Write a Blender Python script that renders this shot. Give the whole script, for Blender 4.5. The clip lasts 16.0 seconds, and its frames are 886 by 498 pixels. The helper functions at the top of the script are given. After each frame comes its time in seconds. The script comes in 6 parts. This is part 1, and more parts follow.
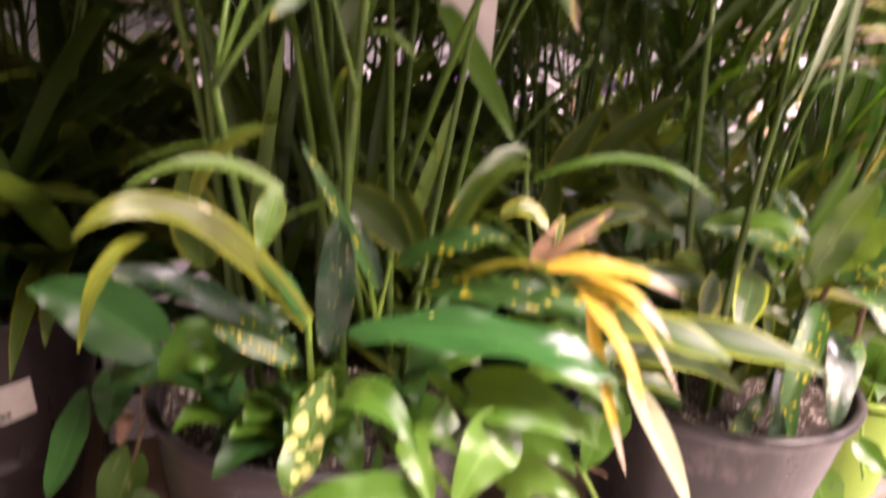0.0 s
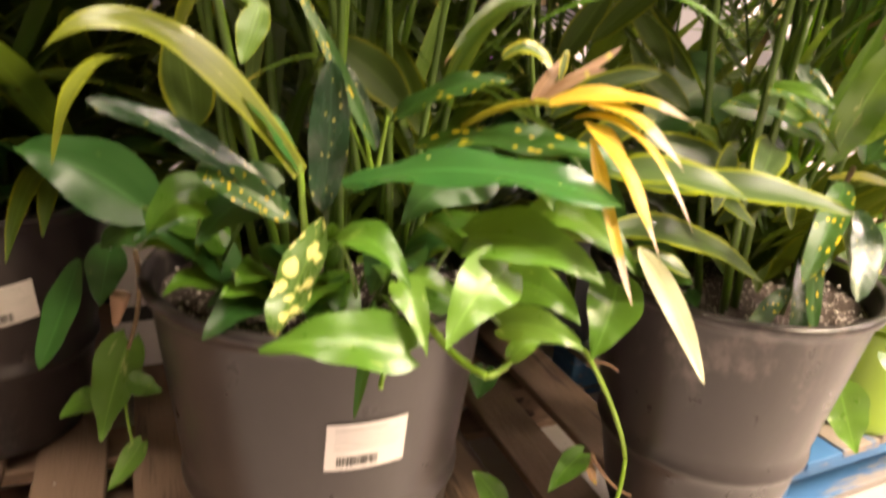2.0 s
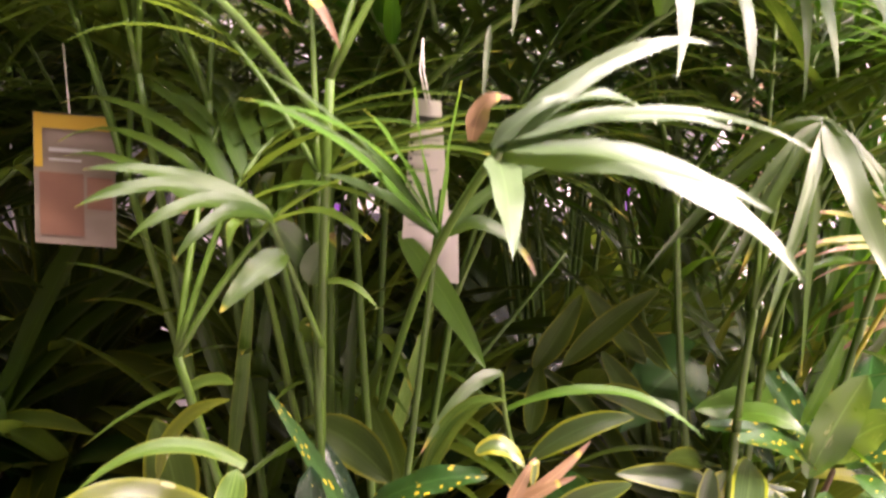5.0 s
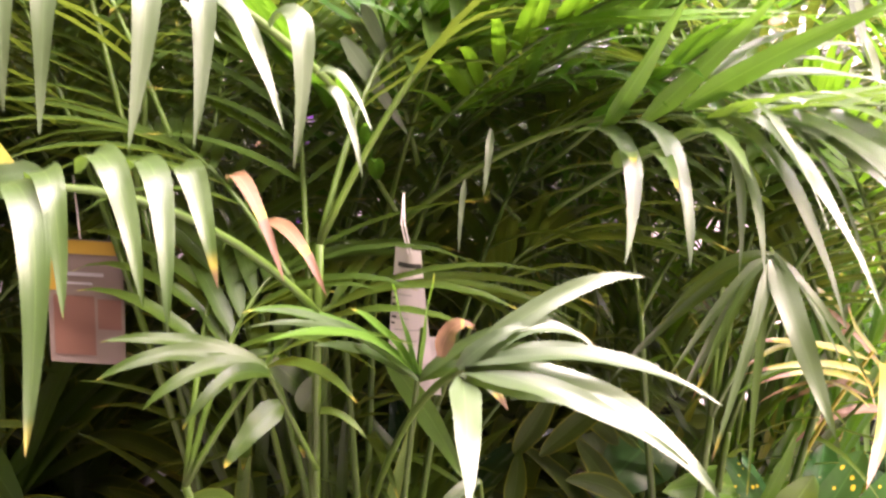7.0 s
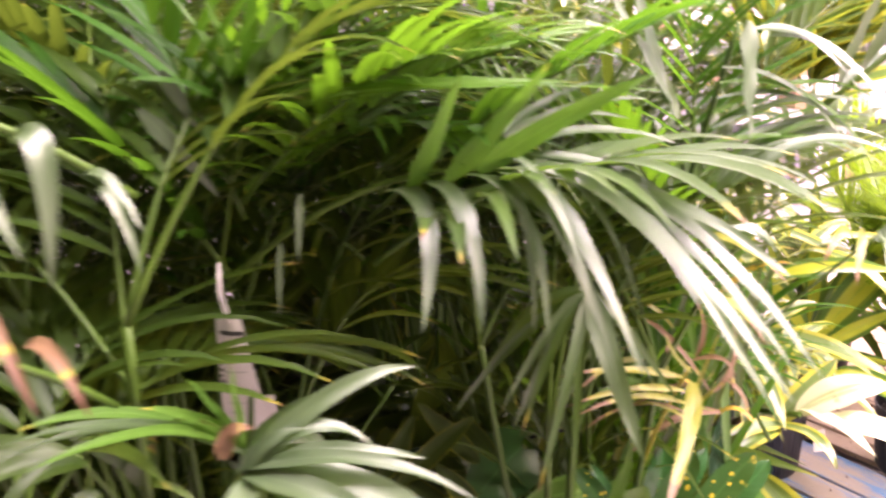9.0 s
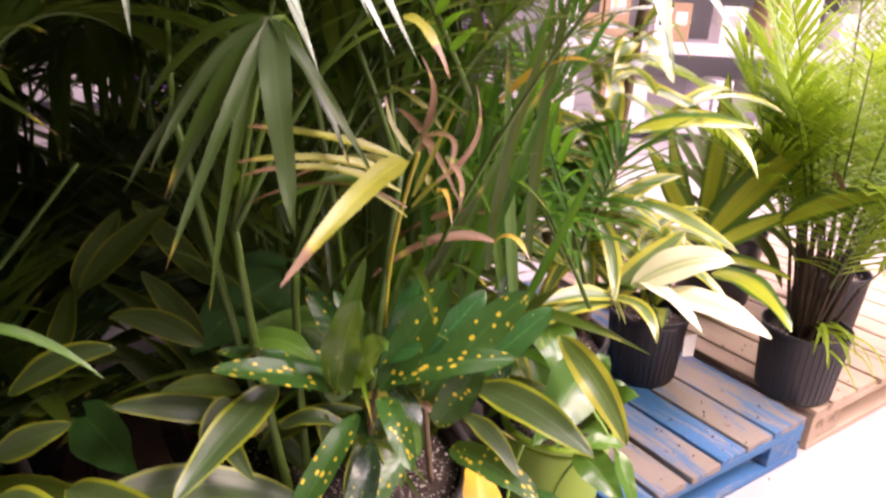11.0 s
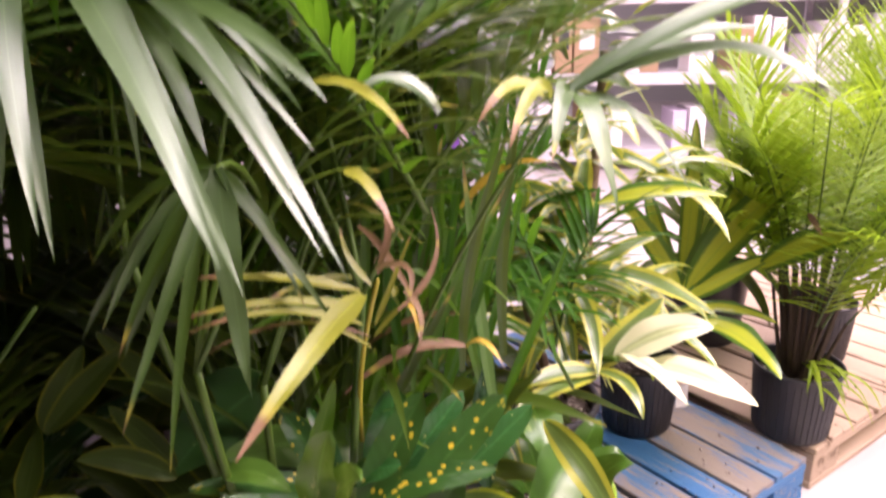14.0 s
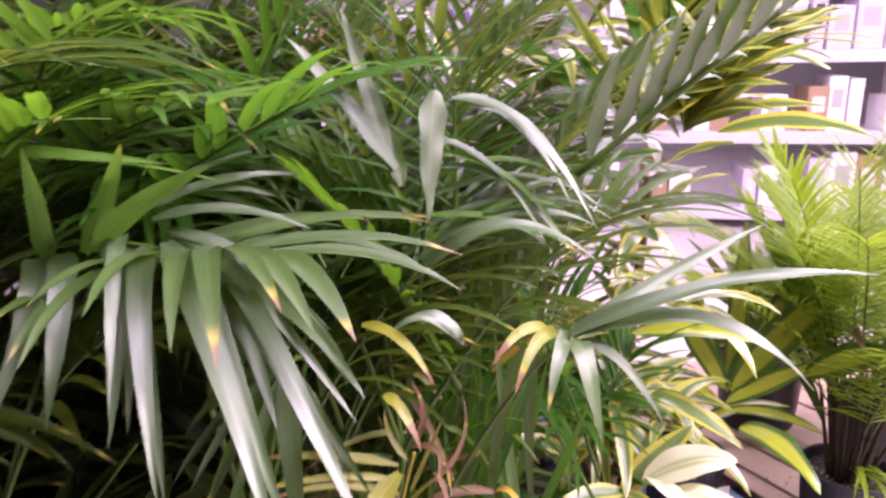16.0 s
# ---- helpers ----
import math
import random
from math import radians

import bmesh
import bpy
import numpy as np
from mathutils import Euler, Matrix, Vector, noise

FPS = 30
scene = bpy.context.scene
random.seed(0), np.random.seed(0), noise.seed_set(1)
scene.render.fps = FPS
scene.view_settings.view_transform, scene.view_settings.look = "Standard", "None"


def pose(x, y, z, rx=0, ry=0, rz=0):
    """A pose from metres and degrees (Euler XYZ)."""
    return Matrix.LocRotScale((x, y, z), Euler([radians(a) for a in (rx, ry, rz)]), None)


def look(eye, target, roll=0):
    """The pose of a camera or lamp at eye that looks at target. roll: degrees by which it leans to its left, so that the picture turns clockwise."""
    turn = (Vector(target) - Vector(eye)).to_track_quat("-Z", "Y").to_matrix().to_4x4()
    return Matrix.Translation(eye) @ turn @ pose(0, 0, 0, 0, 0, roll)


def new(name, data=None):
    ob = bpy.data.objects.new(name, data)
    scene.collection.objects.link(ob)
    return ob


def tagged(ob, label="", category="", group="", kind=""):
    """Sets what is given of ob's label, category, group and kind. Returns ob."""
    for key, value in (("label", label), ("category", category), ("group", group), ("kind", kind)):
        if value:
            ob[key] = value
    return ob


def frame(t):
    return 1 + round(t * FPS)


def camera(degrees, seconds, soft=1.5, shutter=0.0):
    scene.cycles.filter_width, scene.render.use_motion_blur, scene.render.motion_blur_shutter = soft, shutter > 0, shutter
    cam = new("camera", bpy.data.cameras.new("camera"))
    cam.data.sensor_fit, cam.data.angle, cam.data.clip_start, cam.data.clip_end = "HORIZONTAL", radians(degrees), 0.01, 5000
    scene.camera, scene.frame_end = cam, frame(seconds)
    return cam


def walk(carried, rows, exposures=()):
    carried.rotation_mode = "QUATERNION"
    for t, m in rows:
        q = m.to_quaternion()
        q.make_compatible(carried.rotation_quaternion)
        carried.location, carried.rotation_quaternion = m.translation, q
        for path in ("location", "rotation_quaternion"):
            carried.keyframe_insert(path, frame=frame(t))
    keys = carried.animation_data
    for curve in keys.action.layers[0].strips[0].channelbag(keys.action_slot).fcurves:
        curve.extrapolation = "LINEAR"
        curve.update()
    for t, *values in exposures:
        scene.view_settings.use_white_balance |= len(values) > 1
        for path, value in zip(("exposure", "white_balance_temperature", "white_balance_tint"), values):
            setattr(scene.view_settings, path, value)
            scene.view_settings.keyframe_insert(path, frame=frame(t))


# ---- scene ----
cam = camera(64.2, 16.0, soft=2.5, shutter=0.7)
PATH = [
    (0.0, (0.0021, -0.0033, 0.9769), (0.0043, 0.9404, 0.6461), 4.48),
    (0.5, (0.0052, -0.0265, 0.8461), (-0.0053, 0.8950, 0.4580), 5.44),
    (1.0, (0.0215, -0.0437, 0.7952), (-0.0053, 0.8650, 0.3785), 5.86),
    (1.5, (0.0303, -0.0378, 0.8079), (-0.0018, 0.8814, 0.4153), 5.04),
    (2.0, (0.0318, -0.0144, 0.8528), (0.0047, 0.9229, 0.5053), 3.94),
    (2.5, (0.0334, 0.0077, 0.9067), (0.0020, 0.9618, 0.6087), 2.44),
    (3.0, (0.0414, 0.0246, 0.9524), (0.0167, 0.9884, 0.6868), 1.77),
    (3.5, (0.0394, 0.0284, 0.9772), (0.0123, 0.9945, 0.7205), 0.54),
    (4.0, (0.0347, 0.0355, 1.0149), (0.0014, 1.0082, 0.7854), 1.05),
    (4.5, (0.0376, 0.0404, 1.0622), (0.0029, 1.0164, 0.8473), 0.42),
    (7.0, (0.0597, 0.0091, 1.2508), (0.0334, 0.9824, 1.0228), -0.62),
    (7.5, (0.0648, -0.0061, 1.2883), (0.0384, 0.9660, 1.0553), -0.43),
    (8.0, (0.0837, -0.0021, 1.3262), (0.1045, 0.9700, 1.0924), -0.58),
    (8.5, (0.0914, 0.0018, 1.3307), (0.1465, 0.9734, 1.1007), -1.35),
    (9.0, (0.1596, 0.0148, 1.3258), (0.2416, 0.9756, 1.0610), -3.03),
    (9.5, (0.2960, 0.0618, 1.2945), (0.3655, 1.0258, 1.0215), -0.65),
    (10.0, (0.4027, 0.0972, 1.2133), (0.4971, 1.0486, 0.9202), 1.39),
    (12.5, (0.4490, 0.1074, 1.0908), (0.5775, 1.0117, 0.6835), 3.11),
    (13.0, (0.4528, 0.1159, 1.1117), (0.5799, 1.0297, 0.7258), 1.93),
    (13.5, (0.4599, 0.1270, 1.1486), (0.5903, 1.0539, 0.7967), -0.04),
    (14.0, (0.4670, 0.1322, 1.1892), (0.5955, 1.0747, 0.8810), -1.28),
    (14.5, (0.4685, 0.1283, 1.2309), (0.5866, 1.0867, 0.9709), -2.52),
    (15.0, (0.4740, 0.1255, 1.2648), (0.5832, 1.0911, 1.0287), -2.45),
    (15.5, (0.4858, 0.1019, 1.3270), (0.5665, 1.0729, 1.1022), -2.46),
    (16.0, (0.4977, 0.0634, 1.3715), (0.5322, 1.0269, 1.1060), -0.87),
]
walk(cam, [(t, look(e, f, r)) for t, e, f, r in PATH],
     ((0.0, 0.4, 7150, 18), (1.0, 0.45, 7400, 17), (1.5, 0.42, 8000, 10), (2.0, 0.4, 8800, -2), (2.6, 0.4, 9400, -5), (3.5, 0.47, 8300, 5), (4.5, 0.65, 7350, 12), (7.0, 0.77, 6900, 22), (8.0, 0.48, 6900, 26), (9.0, 0.15, 6800, 22),
      (10.0, -0.15, 6750, 22), (12.5, -0.62, 6750, 17), (13.5, -0.5, 6650, 17), (14.5, -0.52, 6400, 14), (15.2, -0.52, 6200, 24), (16.0, -0.66, 6000, 34)))

# ---- world, lamps ----
world = bpy.data.worlds.new("world")
scene.world = world
world.use_nodes = True
world.node_tree.nodes["Background"].inputs[0].default_value = (0.9, 0.93, 1.0, 1)
world.node_tree.nodes["Background"].inputs[1].default_value = 0.02


def ceiling_lamp(x, y, z, sx, sy, power, color=(1.0, 0.93, 0.90)):
    data = bpy.data.lights.new("ceiling_lamp", "AREA")
    data.shape, data.size, data.size_y, data.energy, data.color = "RECTANGLE", sx, sy, power, color
    ob = new("ceiling_lamp", data)
    ob.location = (x, y, z)


WARM, PINK = (1.0, 0.85, 0.69), (1.0, 0.83, 0.92)
for lx, ly, sx, p, tone in ((2.5, -0.45, 1.2, 210, WARM), (2.3, 0.3, 1.4, 160, PINK), (3.5, 1.7, 1.4, 185, PINK), (1.3, 3.4, 1.6, 150, PINK),
                            (2.9, 3.9, 1.4, 85, PINK), (4.9, 4.0, 1.4, 120, PINK), (4.4, -1.0, 1.4, 100, PINK), (0.5, 0.25, 2.0, 115, (1.0, 0.88, 0.90)),
                            (-0.6, 5.2, 2.4, 70, PINK), (2.2, 6.0, 2.4, 160, PINK), (0.8, 8.0, 2.4, 160, PINK)):
    ceiling_lamp(lx, ly, 2.95, sx, 0.25, p, tone)

# ---- materials ----


class Nodes:
    """A material under way: short calls for its nodes."""

    def __init__(self, name):
        self.mat = bpy.data.materials.new(name)
        self.mat.use_nodes = True
        self.tree = self.mat.node_tree
        self.tree.nodes.clear()
        self.out = self.tree.nodes.new("ShaderNodeOutputMaterial")

    def add(self, kind, **inputs):
        node = self.tree.nodes.new(kind)
        for key, value in inputs.items():
            self.put(node.inputs[key.replace("_", " ")], value)
        return node

    def put(self, socket, value):
        if isinstance(value, bpy.types.NodeSocket):
            self.tree.links.new(value, socket)
        elif isinstance(value, tuple) and len(value) == 3 and socket.type == "RGBA":
            socket.default_value = (*value, 1)
        else:
            socket.default_value = value

    def math(self, op, a, b=0.0, c=0.0):
        node = self.tree.nodes.new("ShaderNodeMath")
        node.operation = op
        for i, v in enumerate((a, b, c)):
            self.put(node.inputs[i], v)
        return node.outputs[0]

    def step(self, x, lo, hi):
        node = self.tree.nodes.new("ShaderNodeMapRange")
        node.interpolation_type = "SMOOTHSTEP"
        for i, v in enumerate((x, lo, hi, 0.0, 1.0)):
            self.put(node.inputs[i], v)
        return node.outputs[0]

    def mix(self, fac, a, b):
        node = self.tree.nodes.new("ShaderNodeMix")
        node.data_type = "RGBA"
        self.put(node.inputs[0], fac)
        self.put(node.inputs[6], a)
        self.put(node.inputs[7], b)
        return node.outputs[2]

    def noise(self, vec, scale, detail=4.0, rough=0.55):
        node = self.add("ShaderNodeTexNoise", Vector=vec, Scale=scale, Detail=detail, Roughness=rough)
        return node.outputs["Fac"]

    def scaled(self, vec, s, shift=None):
        node = self.tree.nodes.new("ShaderNodeVectorMath")
        node.operation = "MULTIPLY_ADD"
        self.put(node.inputs[0], vec)
        node.inputs[1].default_value = s
        if shift is not None:
            self.put(node.inputs[2], shift)
        return node.outputs[0]

    def bump(self, height, strength, distance):
        return self.add("ShaderNodeBump", Height=height, Strength=strength, Distance=distance).outputs[0]

    def end(self, shader):
        self.tree.links.new(shader, self.out.inputs[0])
        return self.mat


def leaf_material(name, dark, light, edge=None, edge_at=0.72, band=None, spots=None, spot_size=9.0, spot_fill=0.32,
                  streak=None, streak_fill=0.6, tip=None, tip_at=0.93, rough=0.36, veins=0.0, thin=0.28, stripes=0.0, gloss=0.5, ior=1.5, coat=0.0, back=(0.45, 0.6, 0.06)):
    """A leaf: u runs over its width, v from stalk to tip."""
    n = Nodes(name)
    uv = n.add("ShaderNodeTexCoord").outputs["UV"]
    split = n.add("ShaderNodeSeparateXYZ", Vector=uv)
    u, v = split.outputs[0], split.outputs[1]
    rnd = n.add("ShaderNodeObjectInfo").outputs["Random"]
    isl = n.add("ShaderNodeNewGeometry").outputs["Random Per Island"]
    seed = n.math("MULTIPLY", n.math("ADD", rnd, isl), 37.0)
    shift = n.add("ShaderNodeCombineXYZ", X=seed, Y=seed, Z=seed).outputs[0]
    side = n.math("ABSOLUTE", n.math("MULTIPLY_ADD", u, 2.0, -1.0))
    soft = n.noise(n.scaled(uv, (3, 5, 1), shift), 1.6)
    tone = n.math("ADD", n.math("MULTIPLY", n.math("FRACT", n.math("MULTIPLY", seed, 3.7)), 0.55), n.math("MULTIPLY", soft, 0.5))
    color = n.mix(tone, dark, light)
    long_lines = n.noise(n.scaled(uv, (26, 0.8, 1), shift), 1.0, 2.0)
    if stripes:
        color = n.mix(n.math("MULTIPLY", n.step(long_lines, 0.5, 0.6), stripes), color, tuple(min(1, c * 2.6 + 0.03) for c in light))
    if streak:
        mask = n.noise(n.scaled(uv, (4, 2.2, 1), shift), 1.5, 5.0, 0.62)
        color = n.mix(n.step(mask, streak_fill, streak_fill + 0.05), color, streak)
    if band:
        wob = n.math("ADD", side, n.math("MULTIPLY", n.math("SUBTRACT", long_lines, 0.5), 0.5))
        color = n.mix(n.math("SUBTRACT", 1.0, n.step(wob, 0.48, 0.66)), color, band)
    if edge:
        wob = n.math("ADD", side, n.math("MULTIPLY", n.math("SUBTRACT", long_lines, 0.5), 0.16))
        color = n.mix(n.step(wob, edge_at, edge_at + 0.08), color, edge)
    if spots:
        cell = n.add("ShaderNodeTexVoronoi", Vector=n.scaled(uv, (0.42, 1.25, 1), shift), Scale=spot_size, Randomness=1.0)
        where = n.noise(n.scaled(uv, (2, 4, 1), shift), 1.3, 2.0)
        reach = n.math("MULTIPLY", spot_fill, n.math("MULTIPLY", where, 2.0))
        dots = n.math("SUBTRACT", 1.0, n.step(cell.outputs["Distance"], n.math("MULTIPLY", reach, 0.85), reach))
        pick = n.math("GREATER_THAN", n.add("ShaderNodeSeparateColor", Color=cell.outputs["Color"]).outputs[0], 0.45)
        color = n.mix(n.math("MULTIPLY", dots, pick), color, spots)
    rib = n.math("LESS_THAN", side, 0.05)
    color = n.mix(n.math("MULTIPLY", rib, 0.35), color, tuple(min(1, c * 1.9 + 0.02) for c in light))
    if tip:
        ends = n.math("ADD", v, n.math("MULTIPLY", n.math("SUBTRACT", n.math("FRACT", n.math("MULTIPLY", seed, 5.3)), 0.6), 0.22))
        color = n.mix(n.step(ends, tip_at - 0.06, tip_at + 0.02), color, (0.42, 0.36, 0.06))
        color = n.mix(n.step(ends, tip_at, tip_at + 0.05), color, tip)
    ribs = n.math("SINE", n.math("MULTIPLY", n.math("ADD", v, n.math("MULTIPLY", side, -0.12)), veins * 6.28))
    fine = n.math("ADD", n.math("MULTIPLY", ribs, 0.22 if veins > 3 else 0.0), n.math("MULTIPLY", long_lines, 0.7))
    normal = n.bump(fine, 0.16, 0.002)
    rough_in = n.math("MULTIPLY_ADD", soft, 0.22, rough - 0.1)
    bsdf = n.add("ShaderNodeBsdfPrincipled", Base_Color=color, Roughness=rough_in, Normal=normal)
    bsdf.inputs["Specular IOR Level"].default_value = gloss
    bsdf.inputs["IOR"].default_value = ior
    bsdf.inputs["Coat Weight"].default_value = coat
    bsdf.inputs["Coat Roughness"].default_value = 0.47
    bsdf.inputs["Coat IOR"].default_value = 1.9
    through_light = n.add("ShaderNodeBsdfTranslucent", Color=n.mix(0.4, color, back), Normal=normal)
    mixed = n.add("ShaderNodeMixShader", Fac=thin)
    n.tree.links.new(bsdf.outputs[0], mixed.inputs[1])
    n.tree.links.new(through_light.outputs[0], mixed.inputs[2])
    return n.end(mixed.outputs[0])


def plain_material(name, a, b, scale=20.0, rough=0.6, bump=0.2, grain=(1, 1, 1), metal=0.0, specks=None, speck_scale=180.0, speck_fill=0.62,
                   wear=None, wear_fill=0.58, wear_scale=6.0):
    n = Nodes(name)
    co = n.add("ShaderNodeTexCoord").outputs["Object"]
    rnd = n.add("ShaderNodeObjectInfo").outputs["Random"]
    shift = n.add("ShaderNodeCombineXYZ", X=n.math("MULTIPLY", rnd, 31.0), Y=rnd, Z=rnd).outputs[0]
    place = n.scaled(co, grain, shift)
    big = n.noise(place, scale * 0.15, 3.0)
    small = n.noise(place, scale, 6.0, 0.65)
    color = n.mix(n.math("ADD", n.math("MULTIPLY", big, 0.6), n.math("MULTIPLY", small, 0.5)), a, b)
    color = n.mix(n.math("MULTIPLY", rnd, 0.3), color, a)
    if wear:
        worn = n.math("ADD", n.noise(place, wear_scale, 6.0, 0.7), n.math("MULTIPLY", n.math("SUBTRACT", rnd, 0.5), 0.16))
        color = n.mix(n.step(worn, wear_fill, wear_fill + 0.1), color, wear)
    if specks:
        color = n.mix(n.step(n.noise(co, speck_scale, 2.0), speck_fill, speck_fill + 0.05), color, specks)
    bsdf = n.add("ShaderNodeBsdfPrincipled", Base_Color=color, Roughness=n.math("MULTIPLY_ADD", small, 0.3, rough - 0.15),
                 Metallic=metal, Normal=n.bump(small, bump, 0.01))
    return n.end(bsdf.outputs[0])


PALM = leaf_material("palm_leaf", (0.027, 0.066, 0.013), (0.066, 0.125, 0.024), tip=(0.22, 0.125, 0.07), tip_at=0.95, rough=0.42, thin=0.26, gloss=0.8, ior=1.55, coat=0.3, back=(0.34, 0.62, 0.03))
PALM_CLEAN = leaf_material("palm_leaf_clean", (0.036, 0.074, 0.024), (0.080, 0.135, 0.048), rough=0.42, thin=0.2, gloss=0.8, ior=1.55, coat=0.65, back=(0.34, 0.62, 0.03))
# palm leaf copy with the thicket's shade put into its colours
PALM_SHADED = leaf_material("palm_leaf_shaded", (0.018, 0.045, 0.006), (0.044, 0.090, 0.011), tip=(0.14, 0.08, 0.04), tip_at=0.98, rough=0.38, thin=0.34)
PALM_LIME = leaf_material("palm_leaf_lime", (0.045, 0.125, 0.008), (0.105, 0.20, 0.013), tip=(0.3, 0.2, 0.06), tip_at=0.98, rough=0.38, thin=0.5, back=(0.32, 0.70, 0.03))
PALM_FEATHER = leaf_material("feathery_palm_leaf", (0.17, 0.28, 0.015), (0.30, 0.42, 0.025), rough=0.4, thin=0.45, back=(0.5, 0.7, 0.04))
PALM_MID = leaf_material("palm_leaf_mid", (0.018, 0.070, 0.008), (0.044, 0.128, 0.015), rough=0.42, thin=0.42, gloss=0.25, back=(0.30, 0.66, 0.03))
PALM_FRESH = leaf_material("palm_leaf_fresh", (0.055, 0.145, 0.018), (0.110, 0.225, 0.034), tip=(0.24, 0.15, 0.06), tip_at=0.97, rough=0.40, thin=0.34, gloss=0.7, back=(0.34, 0.68, 0.04))
STALK = plain_material("dark_stalk", (0.035, 0.022, 0.014), (0.09, 0.06, 0.035), 60, 0.8, 0.6, (1, 1, 5))
PALM_SICK = leaf_material("palm_leaf_yellowing", (0.16, 0.19, 0.02), (0.32, 0.31, 0.035), tip=(0.24, 0.12, 0.07), tip_at=0.74, rough=0.4, thin=0.25, gloss=0.7)
PALM_DEAD = leaf_material("palm_leaf_dead", (0.15, 0.075, 0.045), (0.27, 0.15, 0.085), tip=(0.18, 0.09, 0.06), tip_at=0.75, rough=0.55, thin=0.2)
PALM_GOLD = leaf_material("palm_leaf_gold", (0.52, 0.28, 0.02), (0.64, 0.42, 0.07), tip=(0.50, 0.38, 0.30), tip_at=0.78, rough=0.42, thin=0.25, stripes=0.2)
LEAF_YELLOW = leaf_material("yellowed_leaf", (0.55, 0.31, 0.012), (0.66, 0.42, 0.03), tip=(0.5, 0.25, 0.03), tip_at=0.98, rough=0.42, veins=6.0, thin=0.2)
STRAP = leaf_material("strap_leaf", (0.05, 0.115, 0.018), (0.10, 0.17, 0.03), edge=(0.18, 0.23, 0.03), edge_at=0.85, rough=0.40, thin=0.25, stripes=0.2, gloss=0.4)
OLIVE = leaf_material("olive_croton_leaf", (0.10, 0.125, 0.015), (0.16, 0.19, 0.025), spots=(0.62, 0.58, 0.30), spot_size=5.0, spot_fill=0.13, edge=(0.22, 0.25, 0.02), edge_at=0.7, rough=0.33, gloss=0.7)
POTHOS = leaf_material("pothos_leaf", (0.036, 0.105, 0.013), (0.075, 0.178, 0.022), streak=(0.19, 0.29, 0.06), streak_fill=0.64, rough=0.3, veins=5.0, thin=0.18, gloss=0.5)
POTHOS_PALE = leaf_material("pothos_leaf_pale", (0.07, 0.17, 0.02), (0.12, 0.24, 0.04), streak=(0.30, 0.37, 0.13), streak_fill=0.63, rough=0.3, veins=5.0, thin=0.18, gloss=0.6)
# pothos copy, darkened in colour for shaded leaves low in the clump
POTHOS_SHADED = leaf_material("pothos_leaf_shaded", (0.012, 0.05, 0.012), (0.025, 0.085, 0.018), streak=(0.16, 0.20, 0.05), streak_fill=0.66, rough=0.36, veins=5.0, thin=0.18, gloss=0.35)
CROTON = leaf_material("croton_leaf", (0.014, 0.060, 0.012), (0.035, 0.105, 0.018), spots=(0.66, 0.50, 0.04), spot_size=11.0, spot_fill=0.30, rough=0.34, veins=10.0, thin=0.12, gloss=0.5)
CROTON_PLAIN = leaf_material("croton_leaf_plain", (0.018, 0.085, 0.022), (0.038, 0.145, 0.032), spots=(0.5, 0.5, 0.15), spot_size=10.0, spot_fill=0.11, rough=0.22, veins=11.0, thin=0.12, gloss=0.9)
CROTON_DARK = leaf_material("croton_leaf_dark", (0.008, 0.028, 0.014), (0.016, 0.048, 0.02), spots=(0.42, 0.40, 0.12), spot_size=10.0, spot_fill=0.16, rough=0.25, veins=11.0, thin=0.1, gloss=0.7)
CROTON_BRIGHT = leaf_material("croton_leaf_bright", (0.04, 0.11, 0.025), (0.10, 0.17, 0.03), spots=(0.72, 0.68, 0.26), spot_size=8.0, spot_fill=0.62, rough=0.28, veins=10.0, thin=0.15, gloss=0.8)
DRACAENA = leaf_material("dracaena_leaf", (0.026, 0.058, 0.018), (0.05, 0.088, 0.028), edge=(0.24, 0.28, 0.015), edge_at=0.76, rough=0.36, thin=0.15, stripes=0.16, gloss=0.8)
# dracaena copy, base and edge darkened to stand for shade among the stems
DRACAENA_SHADED = leaf_material("dracaena_leaf_shaded", (0.016, 0.034, 0.004), (0.034, 0.058, 0.007), edge=(0.11, 0.12, 0.008), edge_at=0.82, rough=0.5, thin=0.2, stripes=0.1, gloss=0.2)
CORN = leaf_material("corn_plant_leaf", (0.035, 0.105, 0.014), (0.075, 0.165, 0.025), band=(0.42, 0.46, 0.04), rough=0.32, thin=0.2, gloss=0.8)
LEMON = leaf_material("lemon_dracaena_leaf", (0.05, 0.11, 0.022), (0.10, 0.16, 0.04), edge=(0.44, 0.43, 0.04), edge_at=0.52, rough=0.34, thin=0.25, stripes=0.35, gloss=1.0, ior=1.65)
# bright copy of the dracaena leaf, its white sheen painted in as pale colour
DRACAENA_SHEEN = leaf_material("sheen_edged_dracaena_leaf", (0.34, 0.39, 0.18), (0.50, 0.52, 0.30), edge=(0.74, 0.72, 0.50), edge_at=0.26, rough=0.36, thin=0.2, stripes=0.5, gloss=0.9)
STEM = leaf_material("green_stem", (0.03, 0.075, 0.006), (0.08, 0.14, 0.013), rough=0.45, thin=0.0)
STEM_YELLOW = leaf_material("yellow_stem", (0.30, 0.28, 0.02), (0.42, 0.38, 0.04), rough=0.45, veins=2.0, thin=0.0)
VINE = leaf_material("pothos_vine", (0.12, 0.24, 0.02), (0.22, 0.36, 0.04), rough=0.4, veins=2.0, thin=0.0)
CANE = plain_material("brown_cane", (0.10, 0.065, 0.035), (0.24, 0.17, 0.10), 60, 0.8, 0.6, (1, 1, 5))
DRY = plain_material("dry_husk", (0.16, 0.08, 0.05), (0.38, 0.24, 0.16), 80, 0.8, 0.5)
